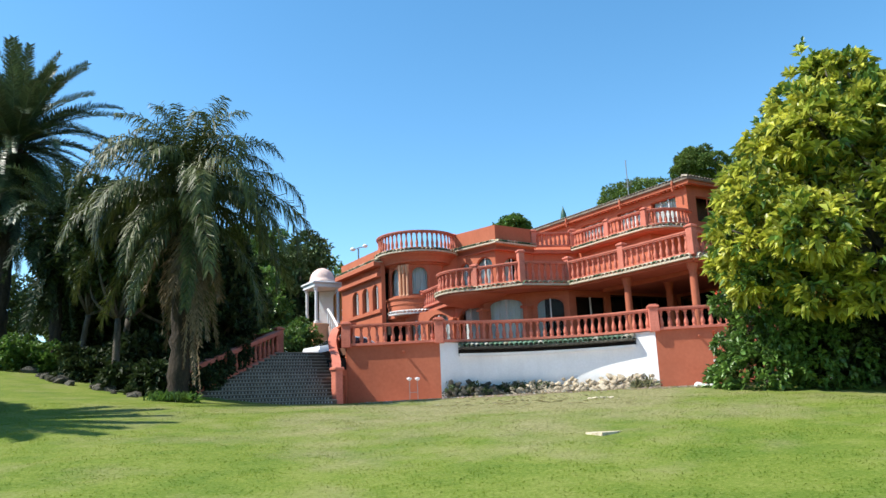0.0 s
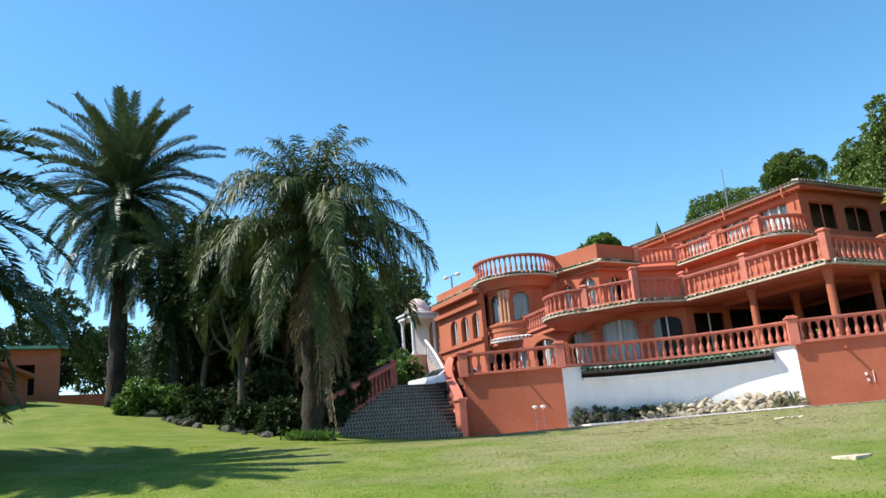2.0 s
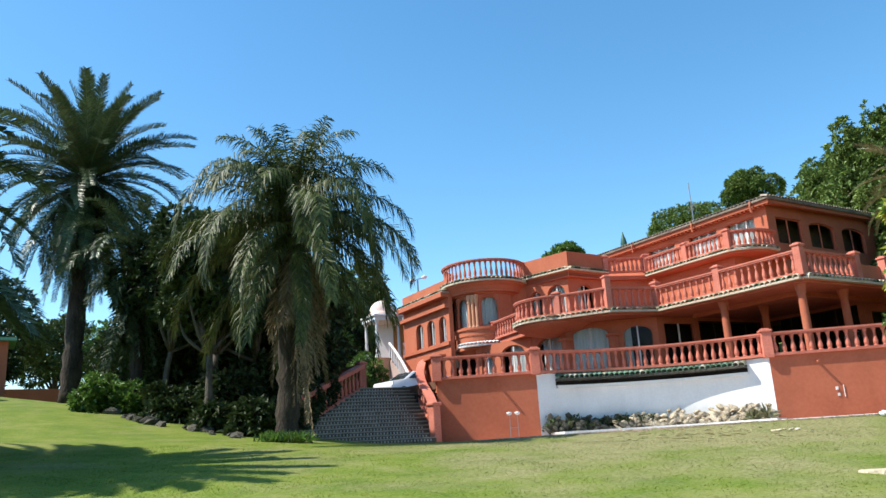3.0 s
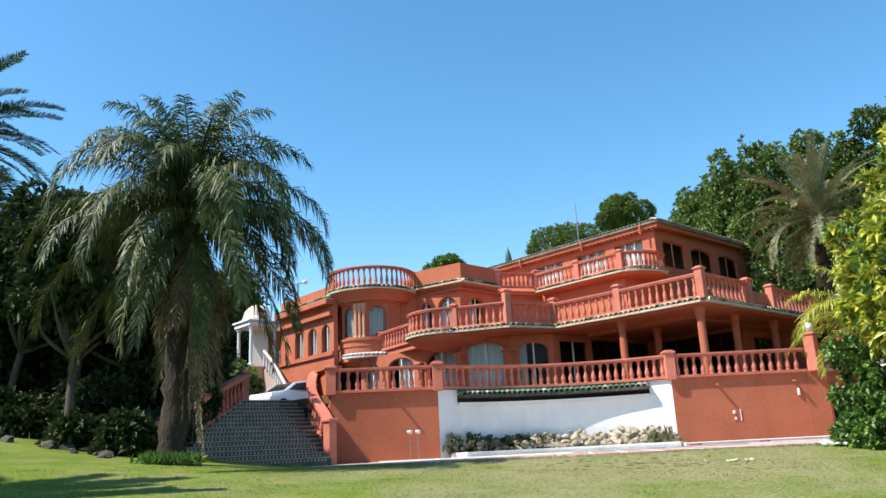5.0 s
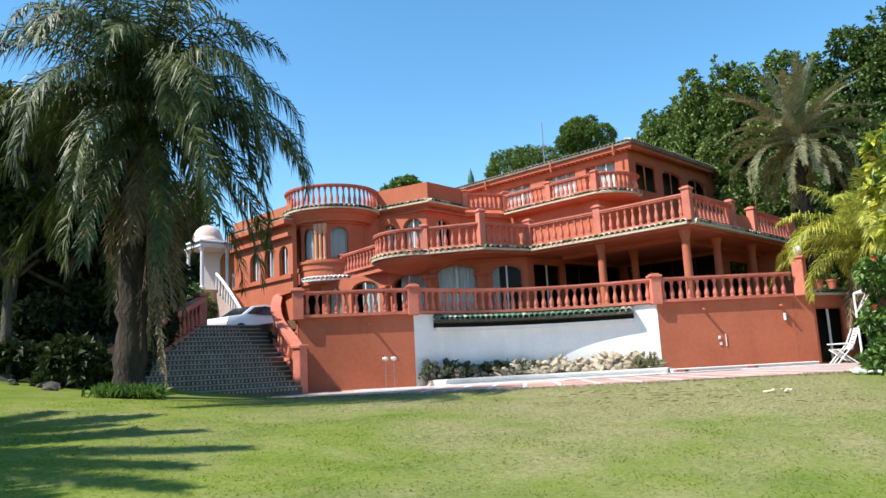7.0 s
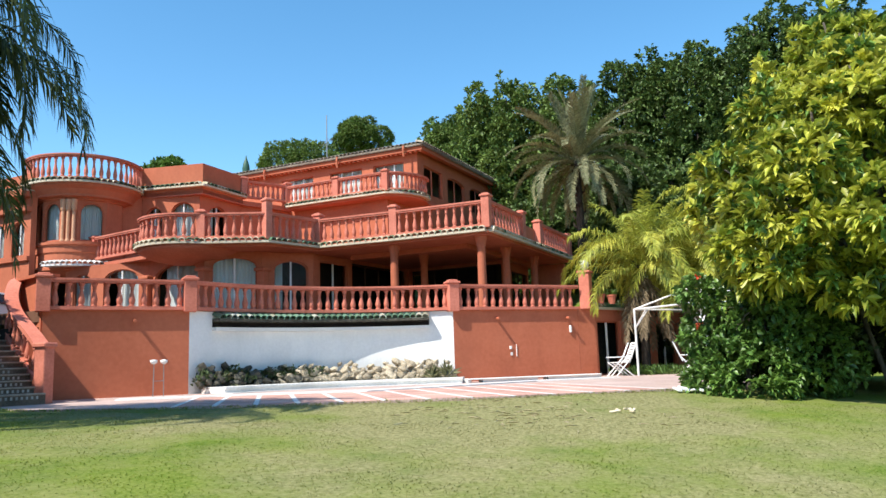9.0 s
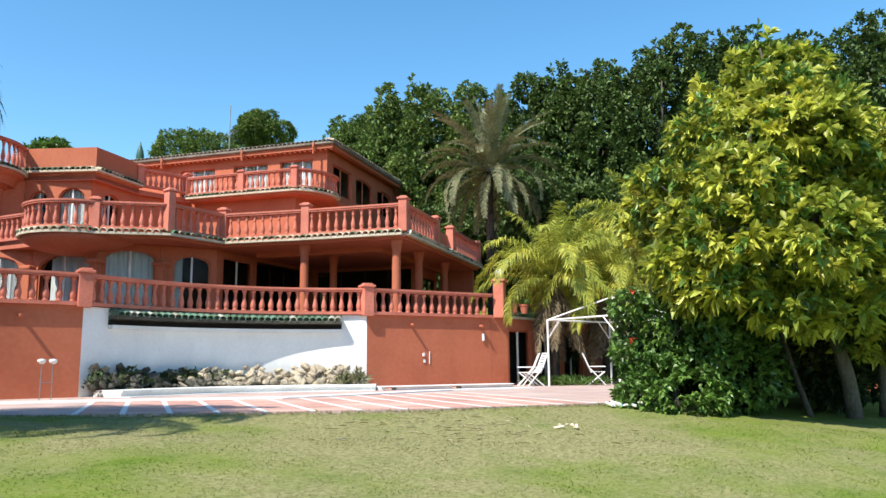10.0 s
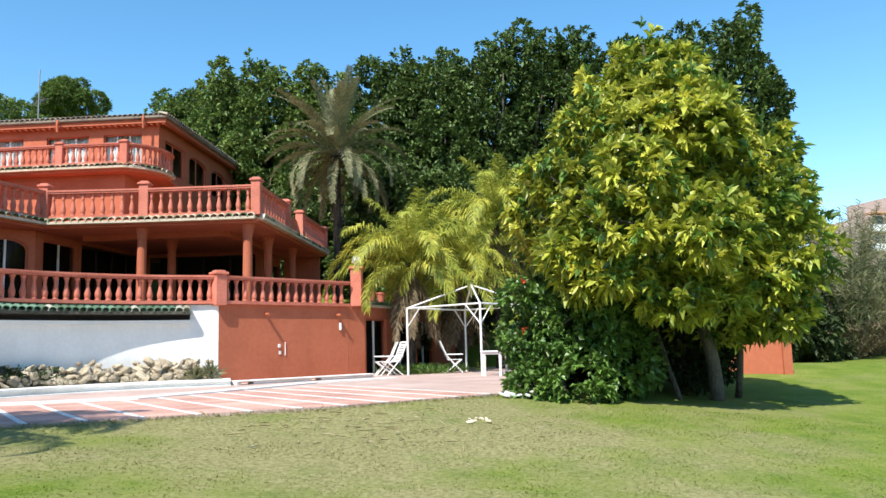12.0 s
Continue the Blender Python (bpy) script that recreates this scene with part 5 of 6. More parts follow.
for z in (-2, 1.2, 4.4, 7.0):
    bm = bmesh.new()
    box(bm, (-6.2, -6.5, z), (-5, 6.5, z + 0.9), 0.05)
    part("balcony", bm, M_WHITE, ap)
    for y in (-5.0, -2.0, 1.0, 4.0):
        bm = bmesh.new()
        box(bm, (-5.06, y, z + 0.9), (-4.9, y + 1.6, z + 2.2))
        part("window", bm, M_DKGLASS, ap)
bm = bmesh.new()
box(bm, (-6.4, -6.5, 9.4), (-4.5, 6.5, 9.6))
part("awning", bm, M_CREAM, ap)

# ---- on the roof ----
an = thing("roof_aerial", "thin grey television aerial on the roof", "aerial", (38.0, 36.0, S3 + 0.95))
bm = bmesh.new()
tube(bm, [(0, 0, 0), (0, 0, 3.8)], 0.035, 6)
tube(bm, [(-0.5, -0.6, 2.0), (0.5, 0.6, 2.1)], 0.015, 5)
for k in range(6):
    a = -0.5 + k * 0.2
    tube(bm, [(a - 0.2, a * 1.2 + 0.17, 2.05), (a + 0.2, a * 1.2 - 0.17, 2.05)], 0.01, 4)
part("mast", bm, M_GREY, an)
fi = thing("roof_finial", "green glazed cone-shaped roof finial", "finial", (36.6, 41.2, S3 + 0.72))
bm = bmesh.new()
lathe(bm, [(0.3, 0), (0.28, 0.3), (0.12, 0.4), (0.2, 0.75), (0.24, 1.0), (0.18, 1.35), (0.06, 1.7), (0.02, 1.9)], 14)
part("cone", bm, M_DKGREEN, fi, smooth=True)
lp = thing("street_lamp", "white lamp with two heads on a pole", "lamp", (21.6, 44.6, S2))
bm = bmesh.new()
tube(bm, [(0, 0, 0), (0, 0, 2.0)], 0.05, 6)
tube(bm, [(-0.3, 0, 1.9), (0, 0, 2.05), (0.4, 0, 2.15)], 0.03, 6)
part("pole", bm, M_GREY, lp)
for x, z in ((-0.4, 1.8), (0.5, 2.1)):
    bm = bmesh.new()
    lathe(bm, [(0.02, 0), (0.16, 0.05), (0.18, 0.16), (0.02, 0.26)], 10, (x, 0, z))
    part("lamp_head", bm, M_TRIM, lp, smooth=True)

# ---- loose things ----
def pot(at, s=1.0, flowers=True):
    p = thing("flower_pot", "terracotta flower pot with a small plant", "plant pot", at, group="flower pots")
    bm = bmesh.new()
    lathe(bm, [(0.11 * s, 0), (0.16 * s, 0.26 * s), (0.185 * s, 0.27 * s), (0.185 * s, 0.32 * s), (0.14 * s, 0.31 * s)], 12)
    part("pot", bm, M_RED_BAL, p)
    return p


POTS = [(20.75, 30.6, S1 + 0.01), (20.95, 31.6, S1 + 0.01), (21.3, 30.0, S1 + 0.01), (25.9, 16.35, DECK + 0.2), (26.5, 16.1, DECK + 0.2)]

# ---- plants ----
RNG = np.random.default_rng(7)


def leaf_mesh(name, P, D, length, width, material, parent=None, fold=0.25, sag=0.15):
    """Many small pointed leaves in one mesh: each starts at P and points along D."""
    n = len(P)
    D = D / np.linalg.norm(D, axis=1, keepdims=True)
    length = np.broadcast_to(length, (n,))[:, None] * RNG.uniform(0.7, 1.2, (n, 1))
    width = np.broadcast_to(width, (n,))[:, None] * RNG.uniform(0.8, 1.2, (n, 1))
    U = RNG.normal(0, 0.5, (n, 3)) + np.array([0, 0, 1.0])
    S = np.cross(D, U)
    S /= np.linalg.norm(S, axis=1, keepdims=True) + 1e-9
    N = np.cross(S, D)
    mid = P + D * length * 0.5 + N * length * 0.06
    V = np.empty((n, 4, 3))
    V[:, 0] = P
    V[:, 1] = mid + S * width * 0.5 + N * width * fold
    V[:, 2] = P + D * length - np.array([0, 0, 1.0]) * length * sag
    V[:, 3] = mid - S * width * 0.5 + N * width * fold
    V = V.reshape(-1, 3)
    i = np.arange(n) * 4
    F = np.stack([np.stack([i, i + 1, i + 2], 1), np.stack([i, i + 2, i + 3], 1)], 1).reshape(-1, 3)
    me = bpy.data.meshes.new(name)
    me.vertices.add(len(V))
    me.vertices.foreach_set("co", V.ravel())
    me.loops.add(len(F) * 3)
    me.loops.foreach_set("vertex_index", F.ravel().astype(np.int32))
    me.polygons.add(len(F))
    me.polygons.foreach_set("loop_start", (np.arange(len(F)) * 3).astype(np.int32))
    me.update(calc_edges=True)
    me.materials.append(material)
    ob = new(name, me)
    if parent:
        ob.parent = parent
    return ob


def shell(blobs, n, inner=0.72):
    """Places and outward ways on the outside of a crown made of ellipsoids (x, y, z, rx, ry, rz)."""
    B = np.array(blobs, float)
    area = (B[:, 3] * B[:, 4] + B[:, 4] * B[:, 5] + B[:, 3] * B[:, 5])
    idx = RNG.choice(len(B), n * 3, p=area / area.sum())
    d = RNG.normal(size=(n * 3, 3))
    d /= np.linalg.norm(d, axis=1, keepdims=True)
    r = RNG.uniform(inner, 1.03, (n * 3, 1))
    P = B[idx, :3] + d * r * B[idx, 3:]
    keep = np.ones(len(P), bool)
    for b in B:
        q = np.linalg.norm((P - b[:3]) / b[3:], axis=1)
        keep &= q > 0.66
    P, d = P[keep][:n], d[keep][:n]
    return P, d


def crown(name, blobs, n, per, length, width, material, parent, spread=0.8, up=0.35, inner=0.72, sag=0.15):
    """Leaves in tufts over the crown."""
    P, d = shell(blobs, n, inner)
    P = np.repeat(P, per, 0) + RNG.normal(0, length * 0.18, (len(P) * per, 3))
    d = np.repeat(d, per, 0) + RNG.normal(0, spread, (len(P), 3)) + np.array([0, 0, up])
    return leaf_mesh(name, P, d, length, width, material, parent, sag=sag)


def whorls(name, blobs, n, per, length, width, material, parent, inner=0.8, up=0.5, sag=0.12):
    """Rosettes of leaves, each set round the tip of its own twig."""
    P, d = shell(blobs, n, inner)
    d = d + RNG.normal(0, 0.35, d.shape) + np.array([0, 0, up])
    d /= np.linalg.norm(d, axis=1, keepdims=True)
    u = np.cross(d, RNG.normal(0, 1, d.shape))
    u /= np.linalg.norm(u, axis=1, keepdims=True)
    v = np.cross(d, u)
    d, u, v, P = (np.repeat(q, per, 0) for q in (d, u, v, P))
    a = np.tile(np.arange(per) * 2.4, n)[:len(P), None] + RNG.normal(0, 0.25, (len(P), 1))
    open_ = RNG.uniform(0.7, 1.5, (len(P), 1))
    D = d * 0.75 + (u * np.cos(a) + v * np.sin(a)) * open_
    return leaf_mesh(name, P + d * RNG.uniform(-0.12, 0.03, (len(P), 1)), D, length, width, material, parent, sag=sag)


def limb(bm, a, b, r0, r1, bend=0.3, n=6):
    a, b = Vector(a), Vector(b)
    off = Vector(RNG.normal(0, bend, 3).tolist())
    pts = [a.lerp(b, t / n) + off * math.sin(math.pi * t / n) for t in range(n + 1)]
    tube(bm, pts, [r0 + (r1 - r0) * t / n for t in range(n + 1)], 7)


def tree(name, label, foot, blobs, n, per, length, width, leaf, bark, trunk_r=0.2, limbs=8, category="tree", group="", **kw):
    t = thing(name, label, category, group=group)
    bm = bmesh.new()
    f = Vector(foot)
    c = Vector(np.mean(np.array(blobs)[:, :3], 0).tolist())
    fork = f.lerp(c, 0.45)
    limb(bm, f - Vector((0, 0, 0.2)), fork, trunk_r, trunk_r * 0.7, 0.1)
    picks = RNG.choice(len(blobs), min(limbs, len(blobs)), replace=False)
    for k in picks:
        limb(bm, fork, blobs[k][:3], trunk_r * 0.5, trunk_r * 0.12, 0.25)
    part("trunk", bm, bark, t, smooth=True)
    crown("crown", blobs, n, per, length, width, leaf, t, **kw)
    return t


def frond_mesh(name, length, el, droop, n, leaf_len, leaf_w, material, plume=0.2, hang=0.3, keel=0.35, weep=0.0):
    """One palm frond that leaves its origin along +x at an angle el (degrees) and bends down by droop (degrees)."""
    V, F = [], []
    m = 14
    p, ang = Vector((0, 0, 0)), radians(el)
    spine, ways = [], []
    for i in range(m + 1):
        spine.append(p.copy())
        w = Vector((math.cos(ang), 0, math.sin(ang)))
        ways.append(w)
        p = p + w * length / m
        ang -= radians(droop) / m * (0.4 + 1.2 * i / m)
    side = Vector((0, 1, 0))

    def quad(a, b, c, d):
        k = len(V)
        V.extend((a, b, c, d))
        F.append((k, k + 1, k + 2, k + 3))
    for i in range(m):
        r0, r1 = 0.035 * (1 - i / m) + 0.006, 0.035 * (1 - (i + 1) / m) + 0.006
        up0, up1 = ways[i].cross(side), ways[i + 1].cross(side)
        for s in (-1, 1):
            quad(spine[i] + side * s * r0, spine[i + 1] + side * s * r1, spine[i + 1] - up1 * r1, spine[i] - up0 * r0)
        quad(spine[i] + side * r0, spine[i + 1] + side * r1, spine[i + 1] - side * r1, spine[i] - side * r0)
    for k in range(n):
        t = 0.10 + 0.90 * (k + 0.5) / n
        x = t * m
        i = min(m - 1, int(x))
        o = spine[i].lerp(spine[i + 1], x - i)
        w = ways[i]
        up = side.cross(w) * -1
        size = leaf_len * (0.35 + 0.65 * math.sin(math.pi * min(1, 0.12 + t * 0.85))) * RNG.uniform(0.85, 1.15)
        for s in (-1, 1):
            d = (w * RNG.uniform(0.55, 0.9) + side * s * (1.0 - plume * RNG.uniform(0, 1)) + up * (keel + RNG.normal(0, plume)) + Vector((0, 0, -weep * RNG.uniform(0.4, 1.4)))).normalized()
            wd = d.cross(up + Vector(RNG.normal(0, plume, 3).tolist())).normalized() * leaf_w * 0.5
            mid = o + d * size * 0.5
            d2 = (d + Vector((0, 0, -hang * RNG.uniform(0.6, 1.5)))).normalized()
            tip = mid + d2 * size * 0.55
            quad(o - wd * 0.5, o + wd * 0.5, mid + wd, mid - wd)
            quad(mid - wd, mid + wd, tip + wd * 0.12, tip - wd * 0.12)
    me = bpy.data.meshes.new(name)
    me.from_pydata([tuple(v) for v in V], [], F)
    me.materials.append(material)
    return me


def palm(name, label, foot, top, r0, r1, rings, material, dry=None, rough_trunk=0.0, seed=1, lean=0.0, group="", weep=0.0):
    """rings: (count, length, elevation, droop, leaflets, leaf length, leaf width, plume, hang, material)."""
    t = thing(name, label, "palm tree", group=group)
    rnd = random.Random(seed)
    bm = bmesh.new()
    f, c = Vector(foot), Vector(top)
    n = 26
    pts, rad = [], []
    for i in range(n + 1):
        k = i / n
        p = f.lerp(c, k) + Vector((lean * math.sin(math.pi * k), 0, 0))
        pts.append(p - Vector((0, 0, 0.15)) if i == 0 else p)
        rad.append((r0 + (r1 - r0) * k) * (1.25 if i == 0 else 1.0) * (1 + (0.07 if i % 2 else -0.05) + rough_trunk * rnd.uniform(-1, 1)))
    tube(bm, pts, rad, 12)
    # stubs of old fronds under the crown
    for i in range(46 if rough_trunk else 0):
        k = rnd.uniform(0.5, 0.99)
        p = f.lerp(c, k)
        a = rnd.uniform(0, 6.28)
        o = Vector((math.cos(a), math.sin(a), 0))
        tube(bm, [p + o * r1 * 0.7, p + o * (r1 + 0.10) + Vector((0, 0, 0.10)), p + o * (r1 + 0.16) + Vector((0, 0, 0.30))], [0.06, 0.05, 0.02], 5)
    part("trunk", bm, M_BARK, t, smooth=True)
    for j, (cnt, L, el, dr, leaf_n, ll, lw, plume, hang, mt) in enumerate(rings):
        variants = [frond_mesh("frond", L * k, el + e, dr * q, leaf_n, ll, lw, mt, plume, hang, 0.35, weep) for k, e, q in ((1.0, 4, 0.9), (0.9, -4, 1.1), (1.05, 0, 1.0))]
        for i in range(cnt):
            fr = new("frond", variants[i % 3])
            fr.parent = t
            a = 360 * (i + rnd.uniform(-0.3, 0.3)) / cnt + 37 * j
            fr.matrix_local = Matrix.Translation(c + Vector((0, 0, -0.05 * j))) @ pose(0, 0, 0, rnd.uniform(-12, 12), rnd.uniform(-5, 5), a)
    return t


# queen palm with hanging skirts by the stair
palm("feather_palm", "feather palm with drooping glossy fronds and shaggy skirt by stair", (5.0, 22.2, lawn_z(5.0, 22.2)), (5.15, 21.95, 7.7), 0.30, 0.27, [
    (6, 2.8, 82, 50, 84, 0.55, 0.032, 0.3, 0.7, M_PALM),
    (8, 3.2, 70, 112, 90, 0.62, 0.034, 0.3, 0.9, M_PALM),
    (9, 3.6, 54, 146, 100, 0.68, 0.034, 0.3, 1.2, M_PALM),
    (10, 4.0, 36, 150, 110, 0.72, 0.034, 0.3, 1.4, M_PALM),
    (10, 4.3, 16, 130, 112, 0.72, 0.034, 0.3, 1.4, M_PALM),
    (9, 4.5, -8, 92, 106, 0.7, 0.034, 0.3, 1.2, M_PALM),
    (8, 4.4, -40, 52, 90, 0.6, 0.034, 0.35, 0.8, M_PALM),
    (8, 3.0, -70, 22, 60, 0.5, 0.036, 0.4, 0.5, M_DRY),
    (9, 4.0, -81, 9, 64, 0.34, 0.036, 0.35, 0.3, M_DRY),
    (8, 5.2, -87, 3, 70, 0.22, 0.036, 0.3, 0.3, M_DRY),
], M_PALM, rough_trunk=0.14, seed=3, weep=0.75)
DATE_RINGS = [
    (12, 4.1, 80, 28, 130, 0.46, 0.036, 0.12, 0.1, M_DATE),
    (18, 4.4, 62, 48, 130, 0.46, 0.036, 0.12, 0.1, M_DATE),
    (20, 4.5, 42, 66, 130, 0.46, 0.036, 0.12, 0.12, M_DATE),
    (20, 4.4, 20, 80, 126, 0.45, 0.036, 0.12, 0.15, M_DATE),
    (18, 4.2, -5, 75, 120, 0.44, 0.036, 0.12, 0.2, M_DATE),
    (22, 4.2, -35, 50, 110, 0.42, 0.036, 0.14, 0.25, M_DATE),
    (20, 4.4, -56, 30, 100, 0.4, 0.036, 0.2, 0.3, M_DATE),
    (18, 4.8, -74, 16, 84, 0.36, 0.034, 0.2, 0.3, M_DATE),
    (12, 4.8, -83, 6, 70, 0.3, 0.034, 0.2, 0.3, M_DATE),
]
NEAR_RINGS = [
    (12, 4.3, 78, 60, 130, 0.5, 0.048, 0.12, 0.12, M_DATE),
    (15, 4.8, 58, 85, 136, 0.5, 0.048, 0.12, 0.15, M_DATE),
    (18, 5.0, 36, 100, 136, 0.5, 0.048, 0.12, 0.2, M_DATE),
    (18, 5.0, 12, 95, 136, 0.5, 0.048, 0.12, 0.25, M_DATE),
    (28, 5.2, -12, 60, 130, 0.48, 0.048, 0.14, 0.3, M_DATE),
    (26, 5.3, -38, 36, 124, 0.48, 0.04, 0.2, 0.3, M_DATE),
    (12, 4.2, -66, 20, 100, 0.45, 0.048, 0.2, 0.3, M_DRY),
]
palm("date_palm", "tall date palm with a full round crown on the lawn", (1.0, 34.6, lawn_z(1.0, 34.6)), (1.2, 34.8, 12.7), 0.33, 0.30, DATE_RINGS, M_DATE, rough_trunk=0.1, seed=5, group="date palms")
palm("date_palm", "date palm with long arching fronds over the lawn", (-5.4, 19.8, lawn_z(-5.4, 19.8)), (-5.25, 19.8, 6.4), 0.42, 0.36, NEAR_RINGS, M_DATE, rough_trunk=0.1, seed=9, group="date palms")
palm("grey_palm", "greyish date palm with drooping old fronds behind the villa", (34.3, 19.2, 3.0), (34.3, 19.2, 11.4), 0.19, 0.17, [
    (9, 3.8, 80, 28, 90, 0.42, 0.04, 0.12, 0.1, M_DATE_GREY),
    (12, 4.0, 58, 55, 90, 0.42, 0.04, 0.12, 0.12, M_DATE_GREY),
    (12, 3.9, 32, 85, 86, 0.42, 0.04, 0.12, 0.2, M_DATE_GREY),
    (13, 3.9, 6, 112, 86, 0.4, 0.04, 0.15, 0.3, M_DATE_GREY),
    (12, 3.5, -22, 75, 74, 0.36, 0.04, 0.2, 0.4, M_DATE_GREY),
    ], M_DATE_GREY, rough_trunk=0.05, seed=11)
ARECA = [
    (6, 2.8, 78, 62, 76, 0.55, 0.034, 0.25, 0.7, M_ARECA),
    (8, 3.3, 58, 115, 84, 0.62, 0.034, 0.25, 0.9, M_ARECA),
    (9, 3.6, 38, 145, 84, 0.65, 0.034, 0.25, 1.1, M_ARECA),
    (8, 3.5, 10, 110, 76, 0.62, 0.034, 0.25, 1.1, M_ARECA),
    (8, 2.8, -62, 24, 56, 0.5, 0.036, 0.3, 0.5, M_DRY),
]
for i, (x, y, zt) in enumerate(((26.7, 15.1, 5.3), (29.6, 12.0, 7.2), (28.4, 13.5, 5.0))):
    palm("garden_palm", "yellow-green feather palm with dry lower fronds near the gazebo", (x, y, 1.3), (x + 0.2, y, zt), 0.16, 0.13, ARECA, M_ARECA, seed=20 + i, group="garden palms", lean=0.15, weep=0.45)
# the hanging skirt takes the shade-darkened leaf colour
palm("skirted_palm", "dark palm with a thick skirt of dead fronds", (2.85, 31.4, lawn_z(2.85, 31.4)), (2.6, 31.4, 8.9), 0.22, 0.2, [
    (8, 2.8, 55, 90, 70, 0.5, 0.036, 0.25, 0.5, M_DATE),
    (9, 3.0, 15, 100, 70, 0.5, 0.036, 0.25, 0.6, M_DATE),
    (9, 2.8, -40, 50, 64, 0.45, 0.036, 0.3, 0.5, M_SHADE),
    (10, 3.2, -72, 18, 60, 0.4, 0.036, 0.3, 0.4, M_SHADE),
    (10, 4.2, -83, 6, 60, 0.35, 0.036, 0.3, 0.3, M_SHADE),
], M_DATE, rough_trunk=0.1, seed=31)


def cluster(c, R, n, size, seed, squash=0.9, low=-0.5):
    """Ellipsoids scattered through a crown of radius R round c."""
    rnd = random.Random(seed)
    out = [(c[0], c[1], c[2], R * 0.62, R * 0.62, R * 0.62 * squash)]
    while len(out) < n:
        v = Vector((rnd.gauss(0, 1), rnd.gauss(0, 1), rnd.gauss(0, 1))).normalized()
        if v.z < low:
            continue
        s = size * rnd.uniform(0.7, 1.25)
        out.append((c[0] + v.x * (R - s * 0.5), c[1] + v.y * (R - s * 0.5), c[2] + v.z * (R - s * 0.5) * squash, s, s, s * 0.85))
    return out


# magnolia-like tree with tufted yellow-green leaves
mag = cluster((15.7, 8.8, 4.75), 2.75, 40, 0.66, 4, 0.98, -0.55) + cluster((15.3, 9.0, 6.6), 1.55, 18, 0.48, 6, 1.05) + [(14.9, 6.9, 4.9, 0.9, 0.9, 0.9), (15.2, 6.3, 4.0, 0.9, 0.8, 0.8), (16.4, 6.2, 3.6, 0.8, 0.7, 0.5), (15.0, 9.0, 8.2, 0.35, 0.35, 0.5), (15.2, 8.2, 7.7, 0.4, 0.4, 0.5), (14.4, 8.9, 3.2, 0.8, 0.8, 0.6), (14.5, 8.0, 3.1, 0.6, 0.6, 0.5), (14.9, 6.9, 3.5, 0.7, 0.7, 0.5), (15.9, 6.5, 2.9, 0.8, 0.7, 0.6), (17.0, 6.6, 2.9, 0.9, 0.8, 0.6), (17.6, 7.8, 2.7, 0.9, 0.9, 0.6), (16.2, 7.4, 2.6, 0.6, 0.6, 0.4)]
# darker leaves inside the crown paint the shade between the outer tufts
t = tree("magnolia_tree", "broad evergreen tree with tufts of glossy yellow-green leaves", (16.6, 7.6, lawn_z(16.6, 7.6)), mag, 900, 7, 0.24, 0.1, M_BUSH, M_BARK2, 0.16, 16, spread=0.9, up=0.3, inner=0.62)
whorls("foliage", mag, 2700, 10, 0.26, 0.105, M_MAG, t)
bm = bmesh.new()
limb(bm, (17.2, 7.0, lawn_z(17.2, 7.0) - 0.1), (15.6, 7.6, 4.6), 0.08, 0.04, 0.3)
limb(bm, (16.3, 8.4, lawn_z(16.3, 8.4) - 0.1), (16.6, 9.0, 4.6), 0.06, 0.03, 0.3)
part("stem", bm, M_BARK2, t, smooth=True)
# hibiscus bush at the paving's corner
hib = cluster((15.15, 10.85, 2.7), 1.15, 22, 0.42, 8, 1.3, -0.9) + [(14.9, 10.9, 1.6, 1.1, 1.0, 0.7), (14.5, 11.5, 1.5, 0.5, 0.5, 0.5), (15.7, 10.0, 1.9, 1.1, 1.1, 0.9), (15.7, 9.9, 3.3, 0.9, 0.9, 0.8)]
t = tree("hibiscus_bush", "dense dark green flowering bush at the edge of the paving", (15.1, 11.0, 1.2), hib, 2200, 8, 0.15, 0.085, M_BUSH, M_BARK2, 0.07, 8, category="bush", spread=0.9, up=0.2, inner=0.75)
for p in ((14.2, 10.6, 3.2), (14.5, 11.6, 3.5), (14.3, 11.6, 2.6)):
    P = np.array([p] * 9) + RNG.normal(0, 0.03, (9, 3))
    leaf_mesh("flower", P, RNG.normal(0, 1, (9, 3)), 0.06, 0.05, M_FLOWER, t)
# dark shrubs added under the magnolia so that its hollow reads as shade
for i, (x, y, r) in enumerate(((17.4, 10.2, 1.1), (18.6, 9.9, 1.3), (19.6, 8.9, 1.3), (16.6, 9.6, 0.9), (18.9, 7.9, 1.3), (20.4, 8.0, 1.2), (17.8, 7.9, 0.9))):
    tree("shade_filler_shrub", "dark shrub added to fill the shaded hollow under the broad tree", (x, y, 1.2), cluster((x, y, 1.2 + r * 0.8), r, 9, 0.5, 30 + i, 0.9), 800, 7, 0.16, 0.08, M_SHADE, M_BARK2, 0.05, 5, category="bush", group="shade shrubs")

